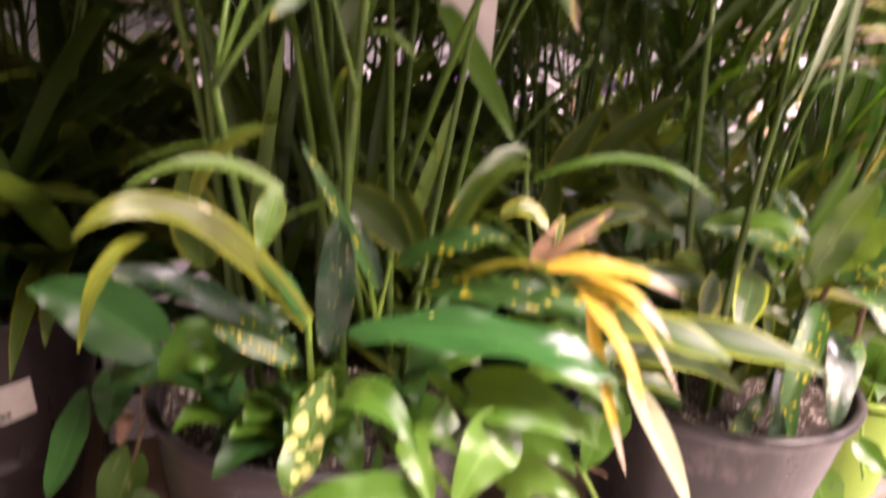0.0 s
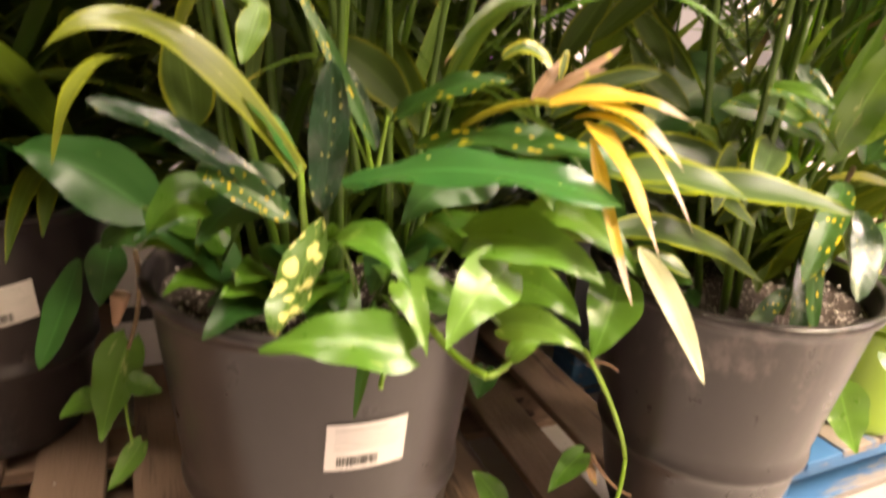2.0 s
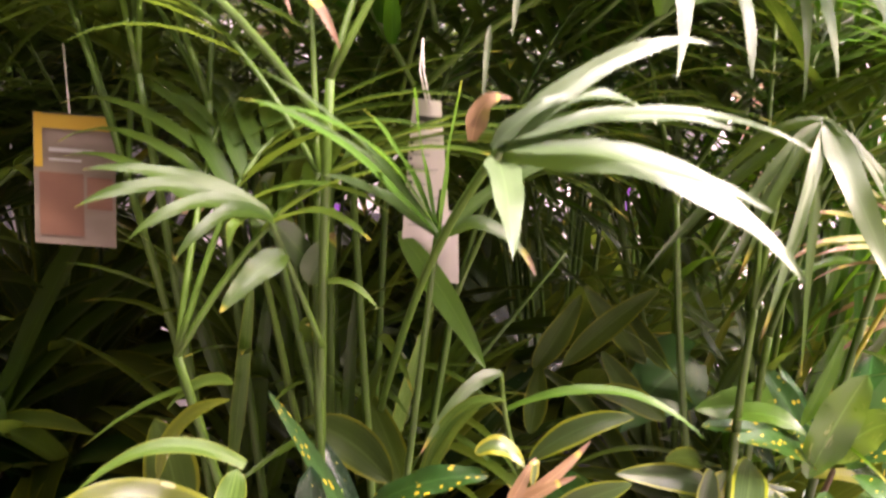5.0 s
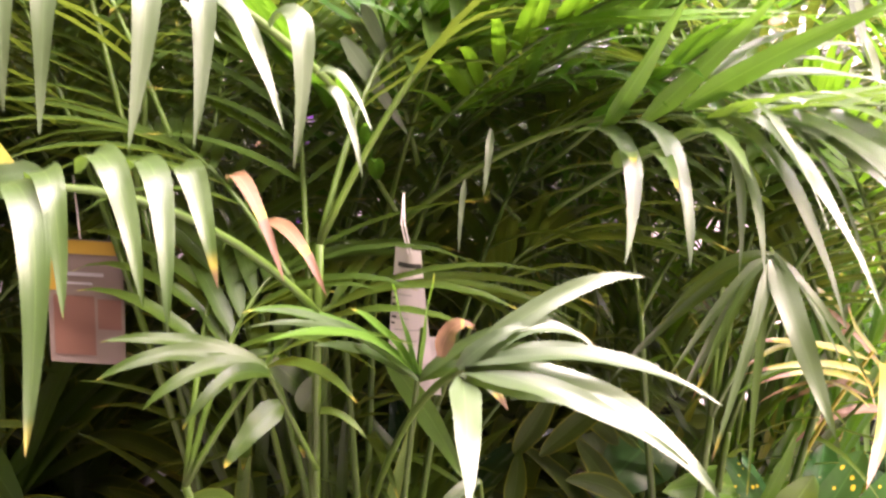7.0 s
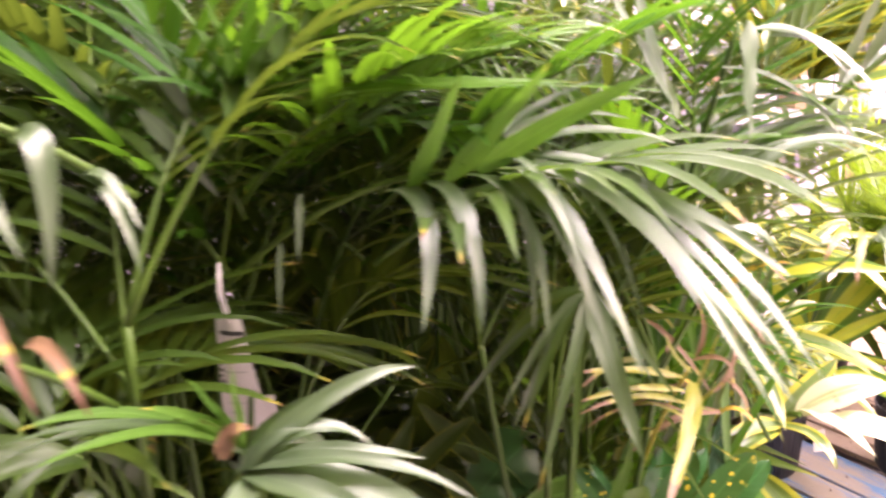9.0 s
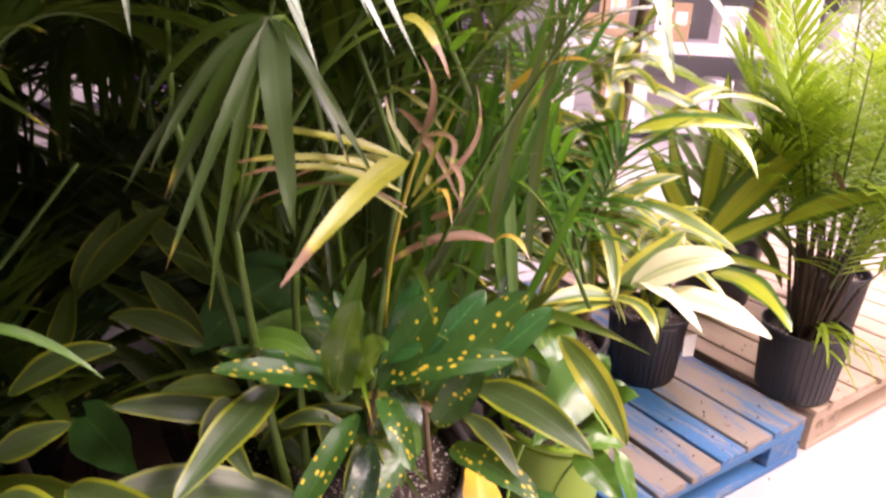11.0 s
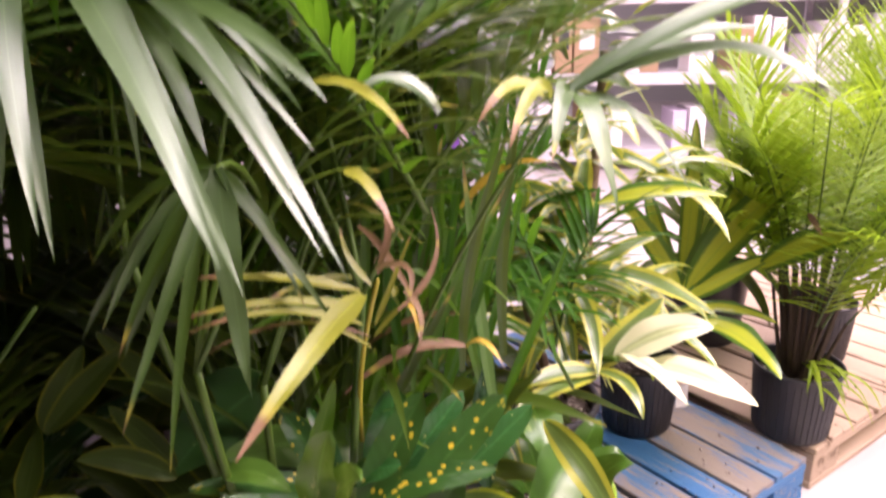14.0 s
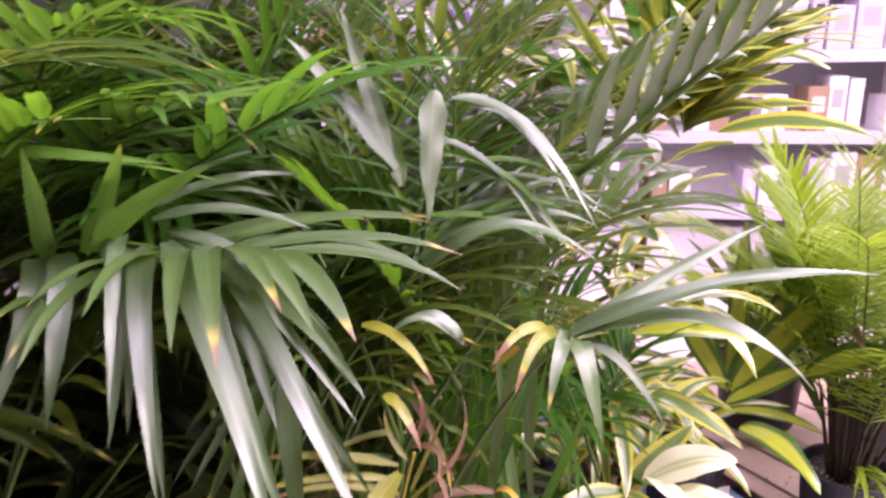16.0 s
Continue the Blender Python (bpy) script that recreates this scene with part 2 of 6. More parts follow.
POT = plain_material("charcoal_plastic", (0.014, 0.011, 0.013), (0.046, 0.037, 0.039), 22, 0.32, 0.07, (1, 1, 0.6), wear=(0.11, 0.09, 0.088), wear_fill=0.60, wear_scale=4.0)
POT_BLACK = plain_material("black_plastic", (0.012, 0.011, 0.014), (0.022, 0.020, 0.026), 40, 0.4, 0.08)
POT_LIME = plain_material("lime_plastic", (0.20, 0.34, 0.02), (0.26, 0.40, 0.04), 20, 0.35, 0.03)
SOIL = plain_material("potting_soil", (0.025, 0.015, 0.012), (0.07, 0.045, 0.035), 120, 0.95, 1.0, specks=(0.62, 0.55, 0.50), speck_scale=230.0, speck_fill=0.60)
PERLITE = plain_material("perlite", (0.55, 0.48, 0.44), (0.75, 0.70, 0.66), 60, 0.9, 0.4)
PAPER = plain_material("white_paper", (0.60, 0.56, 0.56), (0.70, 0.66, 0.66), 12, 0.55, 0.02)
INK = plain_material("black_ink", (0.03, 0.03, 0.03), (0.06, 0.06, 0.06), 30, 0.6, 0.0)
INK_GREY = plain_material("grey_print", (0.35, 0.34, 0.34), (0.45, 0.44, 0.44), 30, 0.6, 0.0)
CARD_SHEET = plain_material("card_paper", (0.16, 0.125, 0.10), (0.24, 0.19, 0.16), 14, 0.6, 0.02)
CARD_YELLOW = plain_material("yellow_print", (0.42, 0.27, 0.03), (0.5, 0.33, 0.05), 20, 0.5, 0.0)
CARD_PHOTO = plain_material("brown_photo_print", (0.10, 0.045, 0.03), (0.22, 0.11, 0.075), 35, 0.5, 0.0)
WOOD = plain_material("pallet_wood", (0.15, 0.09, 0.062), (0.38, 0.25, 0.18), 26, 0.8, 0.6, (9, 0.7, 9), wear=(0.06, 0.035, 0.025), wear_fill=0.56, wear_scale=2.0)
WOOD_NEW = plain_material("pallet_wood_pale", (0.34, 0.24, 0.17), (0.54, 0.41, 0.31), 26, 0.75, 0.4, (9, 0.7, 9), wear=(0.17, 0.11, 0.07), wear_fill=0.60, wear_scale=2.0)
WOOD_BLUE = plain_material("pallet_wood_blue_paint", (0.025, 0.10, 0.26), (0.06, 0.20, 0.42), 26, 0.6, 0.4, (9, 0.9, 9), wear=(0.26, 0.23, 0.22), wear_fill=0.53, wear_scale=2.2)
WOOD_WORN = plain_material("pallet_wood_worn_blue", (0.20, 0.165, 0.145), (0.36, 0.29, 0.25), 26, 0.75, 0.5, (9, 0.9, 9), wear=(0.07, 0.17, 0.34), wear_fill=0.52, wear_scale=1.6)
CONCRETE = plain_material("sealed_concrete", (0.42, 0.375, 0.37), (0.52, 0.47, 0.465), 14, 0.42, 0.08, specks=(0.34, 0.30, 0.30), speck_scale=60.0, speck_fill=0.68)
WALL = plain_material("painted_wall", (0.34, 0.33, 0.33), (0.40, 0.39, 0.39), 8, 0.7, 0.05)
CEIL = plain_material("ceiling_paint", (0.36, 0.35, 0.36), (0.43, 0.42, 0.43), 8, 0.8, 0.05)
STEEL = plain_material("pale_steel", (0.52, 0.48, 0.51), (0.66, 0.62, 0.65), 40, 0.45, 0.1)
STEEL_DARK = plain_material("dark_steel", (0.035, 0.033, 0.04), (0.06, 0.056, 0.065), 40, 0.5, 0.1)
BOX_WHITE = plain_material("white_carton", (0.78, 0.72, 0.75), (0.88, 0.83, 0.85), 10, 0.6, 0.05)
BOX_BROWN = plain_material("brown_carton", (0.30, 0.19, 0.11), (0.42, 0.28, 0.17), 14, 0.75, 0.1)
BOX_PURPLE = plain_material("purple_carton", (0.16, 0.04, 0.32), (0.26, 0.08, 0.45), 10, 0.5, 0.05)
BOX_LILAC = plain_material("lilac_carton", (0.55, 0.46, 0.60), (0.68, 0.58, 0.72), 10, 0.55, 0.05)
BOX_ORANGE = plain_material("orange_print", (0.75, 0.16, 0.02), (0.8, 0.2, 0.03), 10, 0.5, 0.05)

# ---- shapes ----
UP = Vector((0, 0, 1))


class Geo:
    """Vertices, faces and leaf coordinates of one mesh."""

    def __init__(self):
        self.verts, self.faces, self.uv, self.slot = [], [], [], []

    def face(self, idx, uv, slot=0):
        self.faces.append(idx)
        self.uv.extend(uv)
        self.slot.append(slot)

    def grid(self, rows, uvs, slot=0, close=False):
        start, w = len(self.verts), len(rows[0])
        for row in rows:
            self.verts.extend(row)
        for i in range(len(rows) - 1):
            for j in range(w if close else w - 1):
                k = (j + 1) % w
                a, b, c, d = start + i * w + j, start + i * w + k, start + (i + 1) * w + k, start + (i + 1) * w + j
                self.face((a, b, c, d), (uvs(i, j), uvs(i, j + 1), uvs(i + 1, j + 1), uvs(i + 1, j)), slot)

    def tube(self, points, r0, r1, seg=6, slot=0):
        n, rows = len(points), []
        for i, p in enumerate(points):
            t = (points[min(i + 1, n - 1)] - points[max(i - 1, 0)]).normalized()
            s = t.cross(Vector((0.3, 1, 0.2))).normalized()
            q = t.cross(s)
            r = r0 + (r1 - r0) * i / (n - 1)
            rows.append([p + (s * math.cos(a) + q * math.sin(a)) * r for a in (2 * math.pi * k / seg for k in range(seg))])
        self.grid(rows, lambda i, j: (j / seg, i / (n - 1)), slot, close=True)
        first = len(self.verts) - n * seg
        for ring, flip in ((range(first, first + seg), True), (range(len(self.verts) - seg, len(self.verts)), False)):
            idx = tuple(reversed(ring)) if flip else tuple(ring)
            self.face(idx, [(0.5, 0.5)] * seg, slot)

    def lathe(self, center, profile, seg=48, slot=0):
        rows = [[Vector((center[0] + r * math.cos(a), center[1] + r * math.sin(a), center[2] + z))
                 for a in (2 * math.pi * k / seg for k in range(seg))] for r, z in profile]
        self.grid(rows, lambda i, j: (j / seg, i / len(rows)), slot, close=True)

    def box(self, m, size, slot=0, bevel=0.0):
        bm = bmesh.new()
        bmesh.ops.create_cube(bm, size=1.0)
        bmesh.ops.scale(bm, vec=size, verts=bm.verts)
        if bevel:
            bmesh.ops.bevel(bm, geom=bm.edges[:], offset=bevel, segments=1, affect="EDGES")
        bm.transform(m)
        start = len(self.verts)
        bm.verts.index_update()
        self.verts.extend(v.co.copy() for v in bm.verts)
        for f in bm.faces:
            self.face(tuple(start + v.index for v in f.verts), [(0.5, 0.5)] * len(f.verts), slot)
        bm.free()

    def blade(self, points, width, shape="lance", face=(0, -0.45, 1), fold=0.25, wave=0.0, slot=0, cols=4, twist=0.0):
        """A leaf along a row of points; face: where its upper side looks; fold: how far its halves stand up."""
        n, rows = len(points), []
        hint = Vector(face)
        phase = (points[0].x * 61 + points[0].z * 37) % 6.28
        for i, p in enumerate(points):
            v = i / (n - 1)
            t = (points[min(i + 1, n - 1)] - points[max(i - 1, 0)]).normalized()
            s = t.cross(hint)
            s = s.normalized() if s.length > 1e-4 else Vector((1, 0, 0))
            nrm = s.cross(t)
            if twist:
                s, nrm = s * math.cos(twist * v) + nrm * math.sin(twist * v), nrm * math.cos(twist * v) - s * math.sin(twist * v)
            w = 0.5 * width * PROFILE[shape](v)
            row = []
            for j in range(cols + 1):
                u = 2 * j / cols - 1
                rise = fold * w * abs(u) + wave * width * math.sin(v * 15 + phase + (2 if u > 0 else 0)) * u * u
                back = -0.20 * width * abs(u) ** 1.5 * (1 - v / 0.28) * t if shape == "heart" and v < 0.28 else Vector()
                row.append(p + s * (u * w) + nrm * rise + back)
            rows.append(row)
        self.grid(rows, lambda i, j: (j / cols, i / (n - 1)), slot)

    def mesh(self, name, mats, smooth=True):
        data = bpy.data.meshes.new(name)
        data.from_pydata([tuple(v) for v in self.verts], [], self.faces)
        layer = data.uv_layers.new(name="leaf")
        layer.data.foreach_set("uv", [c for uv in self.uv for c in uv])
        for m in mats if isinstance(mats, (list, tuple)) else (mats,):
            data.materials.append(m)
        data.polygons.foreach_set("material_index", self.slot)
        data.polygons.foreach_set("use_smooth", [smooth] * len(self.faces))
        data.update()
        return data


PROFILE = {
    "heart": lambda v: math.sqrt(max(0.0, 1 - ((0.27 - v) / 0.285) ** 2)) if v < 0.27 else 0.03 + 0.97 * (1 - ((v - 0.27) / 0.73) ** 1.45),
    "lance": lambda v: 0.12 + 0.95 * math.sin(math.pi * min(1, v) ** 0.8) ** 0.85 if v < 0.985 else 0.03,
    "oblong": lambda v: 0.08 + 0.95 * math.sin(math.pi * v) ** 0.5 if v < 0.985 else 0.06,
    "palm": lambda v: min(1, 0.35 + 3.5 * v) * (1 - v * v) ** 0.8 + 0.015,
    "strap": lambda v: min(1, 0.55 + 1.6 * v) * (1 - v ** 4) + 0.02,
}


def arc(base, tip, sag=0.0, side=0.0, n=11, late=0.5, bow=(0, 0, 0)):
    """Points from base to tip, bowed up by sag and sideways by side; late: where along the way the bow lies."""
    a, b = Vector(base), Vector(tip)
    lateral = (b - a).cross(UP)
    lateral = lateral.normalized() if lateral.length > 1e-5 else Vector((1, 0, 0))
    mid = a.lerp(b, late) + UP * (2 * sag) + lateral * (2 * side) + 2 * Vector(bow)
    return [(a * (1 - s) + mid * s).lerp(mid * (1 - s) + b * s, s) for s in (i / (n - 1) for i in range(n))]


def thing(name, place, label, category, group="", kind=""):
    ob = new(name)
    ob.location = place
    ob.empty_display_size = 0.05
    return tagged(ob, label, category, group, kind)


def part(name, geo, mats, parent=None, label="", smooth=True):
    """One mesh object, its points given in the world, under a thing or a part."""
    ob = new(name, geo.mesh(name, mats, smooth))
    if parent is not None:
        ob.parent = parent
        if parent.type == "EMPTY":
            ob.matrix_parent_inverse = Matrix.Translation(-parent.location)
    return tagged(ob, label)


def leaf(plant, mat, base, tip, width, shape="lance", sag=0.01, side=0.0, face=(0, -0.45, 1), fold=0.22, wave=0.0, late=0.5, name="leaf", label="",
         stalk=None, twist=0.0, cols=4):
    geo = Geo()
    rng = random.Random(int(base[0] * 9973 + tip[1] * 7919 + tip[2] * 6007))
    side += rng.uniform(-0.05, 0.05) * (Vector(tip) - Vector(base)).length
    twist += rng.uniform(-0.3, 0.3) * (0.4 if shape == "heart" else 1.0)
    geo.blade(arc(base, tip, sag, side, 17, late), width, shape, face, fold, wave + 0.04, 0, cols if shape == "palm" else 6, twist)
    ob = part(name, geo, mat, plant, label)
    if stalk is not None:
        g = Geo()
        g.tube(arc(stalk, base, 0.012, 0.0, 7), 0.0022, 0.0018, 5)
        part("leaf_stalk", g, STEM, plant)
    return ob


def stem(plant, base, tip, r0=0.005, r1=0.003, sag=0.0, side=0.0, mat=None, name="stem", label="", n=9):
    geo = Geo()
    geo.tube(arc(base, tip, sag, side, n), r0, r1, 7)
    return part(name, geo, mat or STEM, plant, label)


def leaflet_path(p, d, length, droop, n=7):
    """A leaflet that sets out in the direction d and bends down."""
    pts, pos, way = [p.copy()], p.copy(), d.normalized()
    for i in range(n - 1):
        way = (way - UP * droop * (0.35 + 0.9 * i / n)).normalized()
        pos = pos + way * (length / (n - 1))
        pts.append(pos.copy())
    return pts


def frond_points(base, tip, sag, side, n, length, spread, droop, start, rng, late=0.5, side_up=0.15):
    """The rib of a frond and its leaflets' paths."""
    rib = arc(base, tip, sag, side, 17, late)
    out = []
    for k in range(n):
        s = start + (1 - start) * (k + 0.5) / n
        f = s * 16
        i = min(15, int(f))
        p = rib[i].lerp(rib[i + 1], f - i)
        t = (rib[i + 1] - rib[i]).normalized()
        lat = t.cross(UP)
        lat = lat.normalized() if lat.length > 0.05 else Vector((1, 0, 0))
        nrm = lat.cross(t)
        for sign in (-1, 1):
            a = spread * (1.05 - 0.62 * s) + rng.uniform(-0.07, 0.07)
            d = t * math.cos(a) + lat * (sign * math.sin(a)) + nrm * (side_up + rng.uniform(-0.06, 0.06))
            size = length * (0.62 + 0.55 * math.sin(math.pi * (0.12 + 0.74 * (s - start) / (1 - start)))) * rng.uniform(0.88, 1.1)
            out.append((leaflet_path(p + t * rng.uniform(-0.006, 0.006), d, size, droop * rng.uniform(0.7, 1.35)), sign))
    return rib, out


def frond(plant, base, tip, sag=0.06, side=0.0, n=12, length=0.2, width=0.017, spread=1.1, droop=0.18, start=0.35, mat=None, seed=0, joined=True,
          rib_mat=None, late=0.5, label="", r=0.0035, side_up=0.15):
    """A palm frond: a rib, and leaflets of their own unless joined."""
    rng = random.Random(seed * 7919 + int(abs(base[0]) * 1000) + int(abs(tip[2]) * 3000))
    rib, leaflets = frond_points(base, tip, sag, side, n, length, spread, droop, start, rng, late, side_up)
    geo = Geo()
    geo.tube(rib, r, r * 0.4, 5, 0)
    mat = mat or PALM
    if joined:
        for path, sign in leaflets:
            geo.blade(path, width * rng.uniform(0.8, 1.15), "palm", (0, -0.2, 1), 0.35, 0.0, 1, 2)
        return part("frond", geo, [rib_mat or STEM, mat], plant, label)
    ob = part("frond", geo, rib_mat or STEM, plant, label)
    for path, sign in leaflets:
        g = Geo()
        g.blade(path, width * rng.uniform(0.85, 1.15), "palm", (0, -0.2, 1), 0.3, 0.0, 0, 4)
        part("leaflet", g, mat, ob)
    return ob


def leaflet(rib, mat, base, tip, width, sag=0.01, side=0.0, face=(0.4, -0.8, 1), fold=0.25, late=0.5, twist=0.0, bow=(0, 0, 0)):
    geo = Geo()
    rng = random.Random(int(base[0] * 9973 + tip[1] * 7919 + tip[2] * 6007))
    span = (Vector(tip) - Vector(base)).length
    side += rng.uniform(-0.045, 0.045) * span
    twist += rng.uniform(-0.3, 0.3)
    geo.blade(arc(base, tip, sag, side, 16, late, bow), width * rng.uniform(0.92, 1.1), "palm", face, fold, 0.05, 0, 4, twist)
    return part("leaflet", geo, mat, rib)


def rib_of(plant, base, tip, sag=0.0, side=0.0, r0=0.004, r1=0.002, mat=None, label=""):
    """The bare rib of a frond whose leaflets are set one by one."""
    geo = Geo()
    geo.tube(arc(base, tip, sag, side, 11), r0, r1, 6)
    return part("frond", geo, mat or STEM, plant, label)

# ---- the setting ----


def slab(name, m, size, mat, label, bevel=0.0):
    geo = Geo()
    geo.box(m, size, 0, bevel)
    return tagged(part(name, geo, mat, None, "", False), label, name.split("_")[0], kind="structure")


slab("floor", pose(1, 2, -0.05), (18, 16, 0.1), CONCRETE, "pale pinkish sealed concrete shop floor")
slab("ceiling", pose(1, 2, 3.3), (18, 16, 0.2), CEIL, "plain pale ceiling of the shop")
slab("wall_north", pose(1, 10.1, 1.6), (18, 0.2, 3.2), WALL, "plain pale shop wall at the back")
slab("wall_south", pose(1, -6.1, 1.6), (18, 0.2, 3.2), WALL, "plain pale shop wall behind the aisle")
slab("wall_west", pose(-8.1, 2, 1.6), (0.2, 16, 3.2), WALL, "plain pale shop wall")
slab("wall_east", pose(10.1, 2, 1.6), (0.2, 16, 3.2), WALL, "plain pale shop wall")


# ---- pallets ----
def board(name, m, size, mat, parent):
    """A plank whose grain runs along its own length."""
    g = Geo()
    g.box(Matrix(), size, 0, 0.002)
    ob = part(name, g, mat, parent, "", False)
    ob.matrix_basis = m
    return ob


def pallet(corner, heading, length, depth, widths, gap, mats, label, height=0.125):
    """A pallet whose front right corner is given; its deck boards run front to back."""
    rot = pose(corner[0], corner[1], 0, 0, 0, heading)
    ob = thing("pallet", (corner[0], corner[1], 0), label, "pallet")
    deck, skirt = mats
    x, k = 0.0, 0
    rng = random.Random(int(length * 100 + corner[0] * 70))
    while x < length - 0.02:
        w = min(widths[k % len(widths)], length - x)
        board("deck_board", rot @ pose(-x - w / 2, depth / 2 + rng.uniform(-0.008, 0.004), height - 0.009, rng.uniform(-0.1, 0.1), rng.uniform(-0.3, 0.3), rng.uniform(-0.3, 0.3)), (w, depth, 0.018), deck[k % len(deck)], ob)
        x += w + gap * rng.uniform(0.75, 1.2)
        k += 1
    for y in (0.045, depth / 2, depth - 0.045):
        turn = pose(0, 0, 0, 0, 0, 90)
        board("stringer", rot @ pose(-length / 2, y, height - 0.0305) @ turn, (0.085, length, 0.022), skirt, ob)
        board("base_board", rot @ pose(-length / 2, y, 0.0105) @ turn, (0.085, length, 0.019), skirt, ob)
        for x in (0.07, length / 2, length - 0.07):
            board("block", rot @ pose(-x, y, 0.052), (0.138, 0.083, 0.062), skirt, ob)
    return ob


HEAD = 27.5
pallet((0.47, 0.835), 25.0, 1.22, 1.05, (0.10, 0.09), 0.05, ((WOOD,), WOOD), "weathered brown wooden pallet with gaps between its boards")
pallet((1.57, 1.515), HEAD, 1.19, 1.02, (0.135, 0.10, 0.09, 0.10, 0.09, 0.095), 0.014, ((WOOD_WORN, WOOD_WORN, WOOD_BLUE), WOOD_BLUE), "scuffed blue-painted wooden pallet on the concrete")
pallet((2.72, 2.12), HEAD, 1.25, 1.05, (0.14, 0.10, 0.12), 0.012, ((WOOD_NEW,), WOOD_NEW), "pale new wooden pallet beside the blue one")
pallet((-0.645, 0.307), 25.0, 1.2, 1.05, (0.10, 0.09), 0.022, ((WOOD,), WOOD), "brown wooden pallet in shade")


# ---- pots ----
def pot_radius(z, h, r0, r1):
    return r0 + (r1 - r0) * max(0.0, min(1.0, z / h)) ** 0.9


def planter(name, x, y, z, h, r0, r1, mat, label, ring=True, group="", lip=0.008, soil_at=0.035, seg=56):
    """A round pot that widens upwards, with a rolled lip, a groove round it and soil inside."""
    ob = thing(name, (x, y, z), label, "potted plant", group)
    prof = [(0.0, 0.002), (r0 * 0.93, 0.0), (r0, 0.008)]
    for i in range(1, 15):
        s = i / 15
        r = pot_radius(s * h, h, r0, r1)
        if ring and i == 6:
            prof += [(r - 0.001, s * h - 0.012), (r + 0.0045, s * h - 0.006), (r + 0.0045, s * h), (r + 0.001, s * h + 0.006)]
        else:
            prof.append((r, s * h))
    prof += [(r1 - 0.002, h - lip * 2), (r1 + lip * 0.7, h - lip * 1.7), (r1 + lip, h - lip * 0.6), (r1 + lip * 0.5, h), (r1 - lip * 0.5, h - 0.001), (r1 - lip, h - 0.01), (r1 - lip - 0.003, h - soil_at - 0.02), (0.0, h - soil_at - 0.03)]
    geo = Geo()
    geo.lathe((x, y, z), prof, seg)
    part("pot", geo, mat, ob)
    top, rows, R = h - soil_at, [], r1 - lip - 0.003
    for i in range(9):
        r = R * i / 8
        rows.append([Vector((x + r * math.cos(a), y + r * math.sin(a), z + top + 0.012 * noise.noise(Vector((x + r * math.cos(a), y + r * math.sin(a), 0)) * 28) + 0.008 * (1 - i / 8)))
                     for a in (2 * math.pi * k / 36 for k in range(36))])
    geo = Geo()
    geo.grid(rows, lambda i, j: (j / 36, i / 8), 0, close=True)
    part("soil", geo, SOIL, ob)
    rng = random.Random(int(x * 997 + y * 313))
    geo = Geo()
    for k in range(150 if r1 > 0.15 else 30):
        a, r = rng.uniform(0, 6.28), R * math.sqrt(rng.uniform(0.05, 0.97))
        s = rng.uniform(0.0015, 0.0042)
        geo.box(pose(x + r * math.cos(a), y + r * math.sin(a), z + top + 0.006 + s * 0.5, rng.uniform(0, 90), rng.uniform(0, 90), 0), (s * 1.4, s, s), 0, s * 0.2)
    tagged(part("perlite", geo, PERLITE, ob), kind="stuff")
    return ob


def pot_label(pot, x, y, z, h, r0, r1, angle, zc, w, tall, tilt, mat_bars=True):
    """A paper sticker bent round the pot, with bars for its print."""
    def at(u, v, off):
        du, dv = u * math.cos(tilt) - v * math.sin(tilt), u * math.sin(tilt) + v * math.cos(tilt)
        r = pot_radius(zc + dv - z, h, r0, r1) + off
        a = angle + du / r
        return Vector((x + r * math.cos(a), y + r * math.sin(a), zc + dv))

    def patch(u0, u1, v0, v1, off):
        g = Geo()
        g.grid([[at(u0 + (u1 - u0) * j / 6, v0 + (v1 - v0) * i / 3, off) for j in range(7)] for i in range(4)], lambda i, j: (j / 6, i / 3))
        return g

    sticker = part("label", patch(-w / 2, w / 2, -tall / 2, tall / 2, 0.0016), PAPER, pot, "white paper sticker with a printed barcode")
    rng = random.Random(5)
    u = -w * 0.36
    while u < w * 0.12:
        bw = rng.uniform(0.0006, 0.0022)
        part("bar", patch(u, u + bw, -tall * 0.42, -tall * 0.2, 0.002), INK, sticker)
        u += bw + rng.uniform(0.0006, 0.0013)
    for k in range(5):
        part("print_line", patch(-w * 0.4, w * rng.uniform(0.2, 0.42), tall * (0.36 - 0.1 * k), tall * (0.36 - 0.1 * k) + (0.0022 if k == 0 else 0.0011), 0.002), INK_GREY, sticker)
    return sticker


A = dict(x=-0.70, y=0.955, z=0.125, h=0.41, r0=0.115, r1=0.19)
B = dict(x=-0.128, y=0.748, z=0.125, h=0.42, r0=0.148, r1=0.194)
C = dict(x=0.40, y=0.895, z=0.125, h=0.40, r0=0.112, r1=0.184)
pot_a = planter("potted_mixed_plants", mat=POT, label="charcoal plastic pot of mixed foliage in shade on a pallet", group="pots on the pallets", **A)
pot_b = planter("potted_mixed_plants", mat=POT, label="charcoal plastic pot overflowing with pothos, croton and palm", group="pots on the pallets", **B)
pot_c = planter("potted_mixed_plants", mat=POT, label="charcoal plastic pot of spotted croton, dracaena and palm", group="pots on the pallets", **C)
pot_label(pot_a, angle=math.radians(-48), zc=0.405, w=0.085, tall=0.062, tilt=0.1, **A)
pot_label(pot_b, angle=math.radians(-64), zc=0.413, w=0.086, tall=0.058, tilt=-0.03, **B)
D = dict(x=0.815, y=1.21, z=0.125, h=0.235, r0=0.08, r1=0.105)
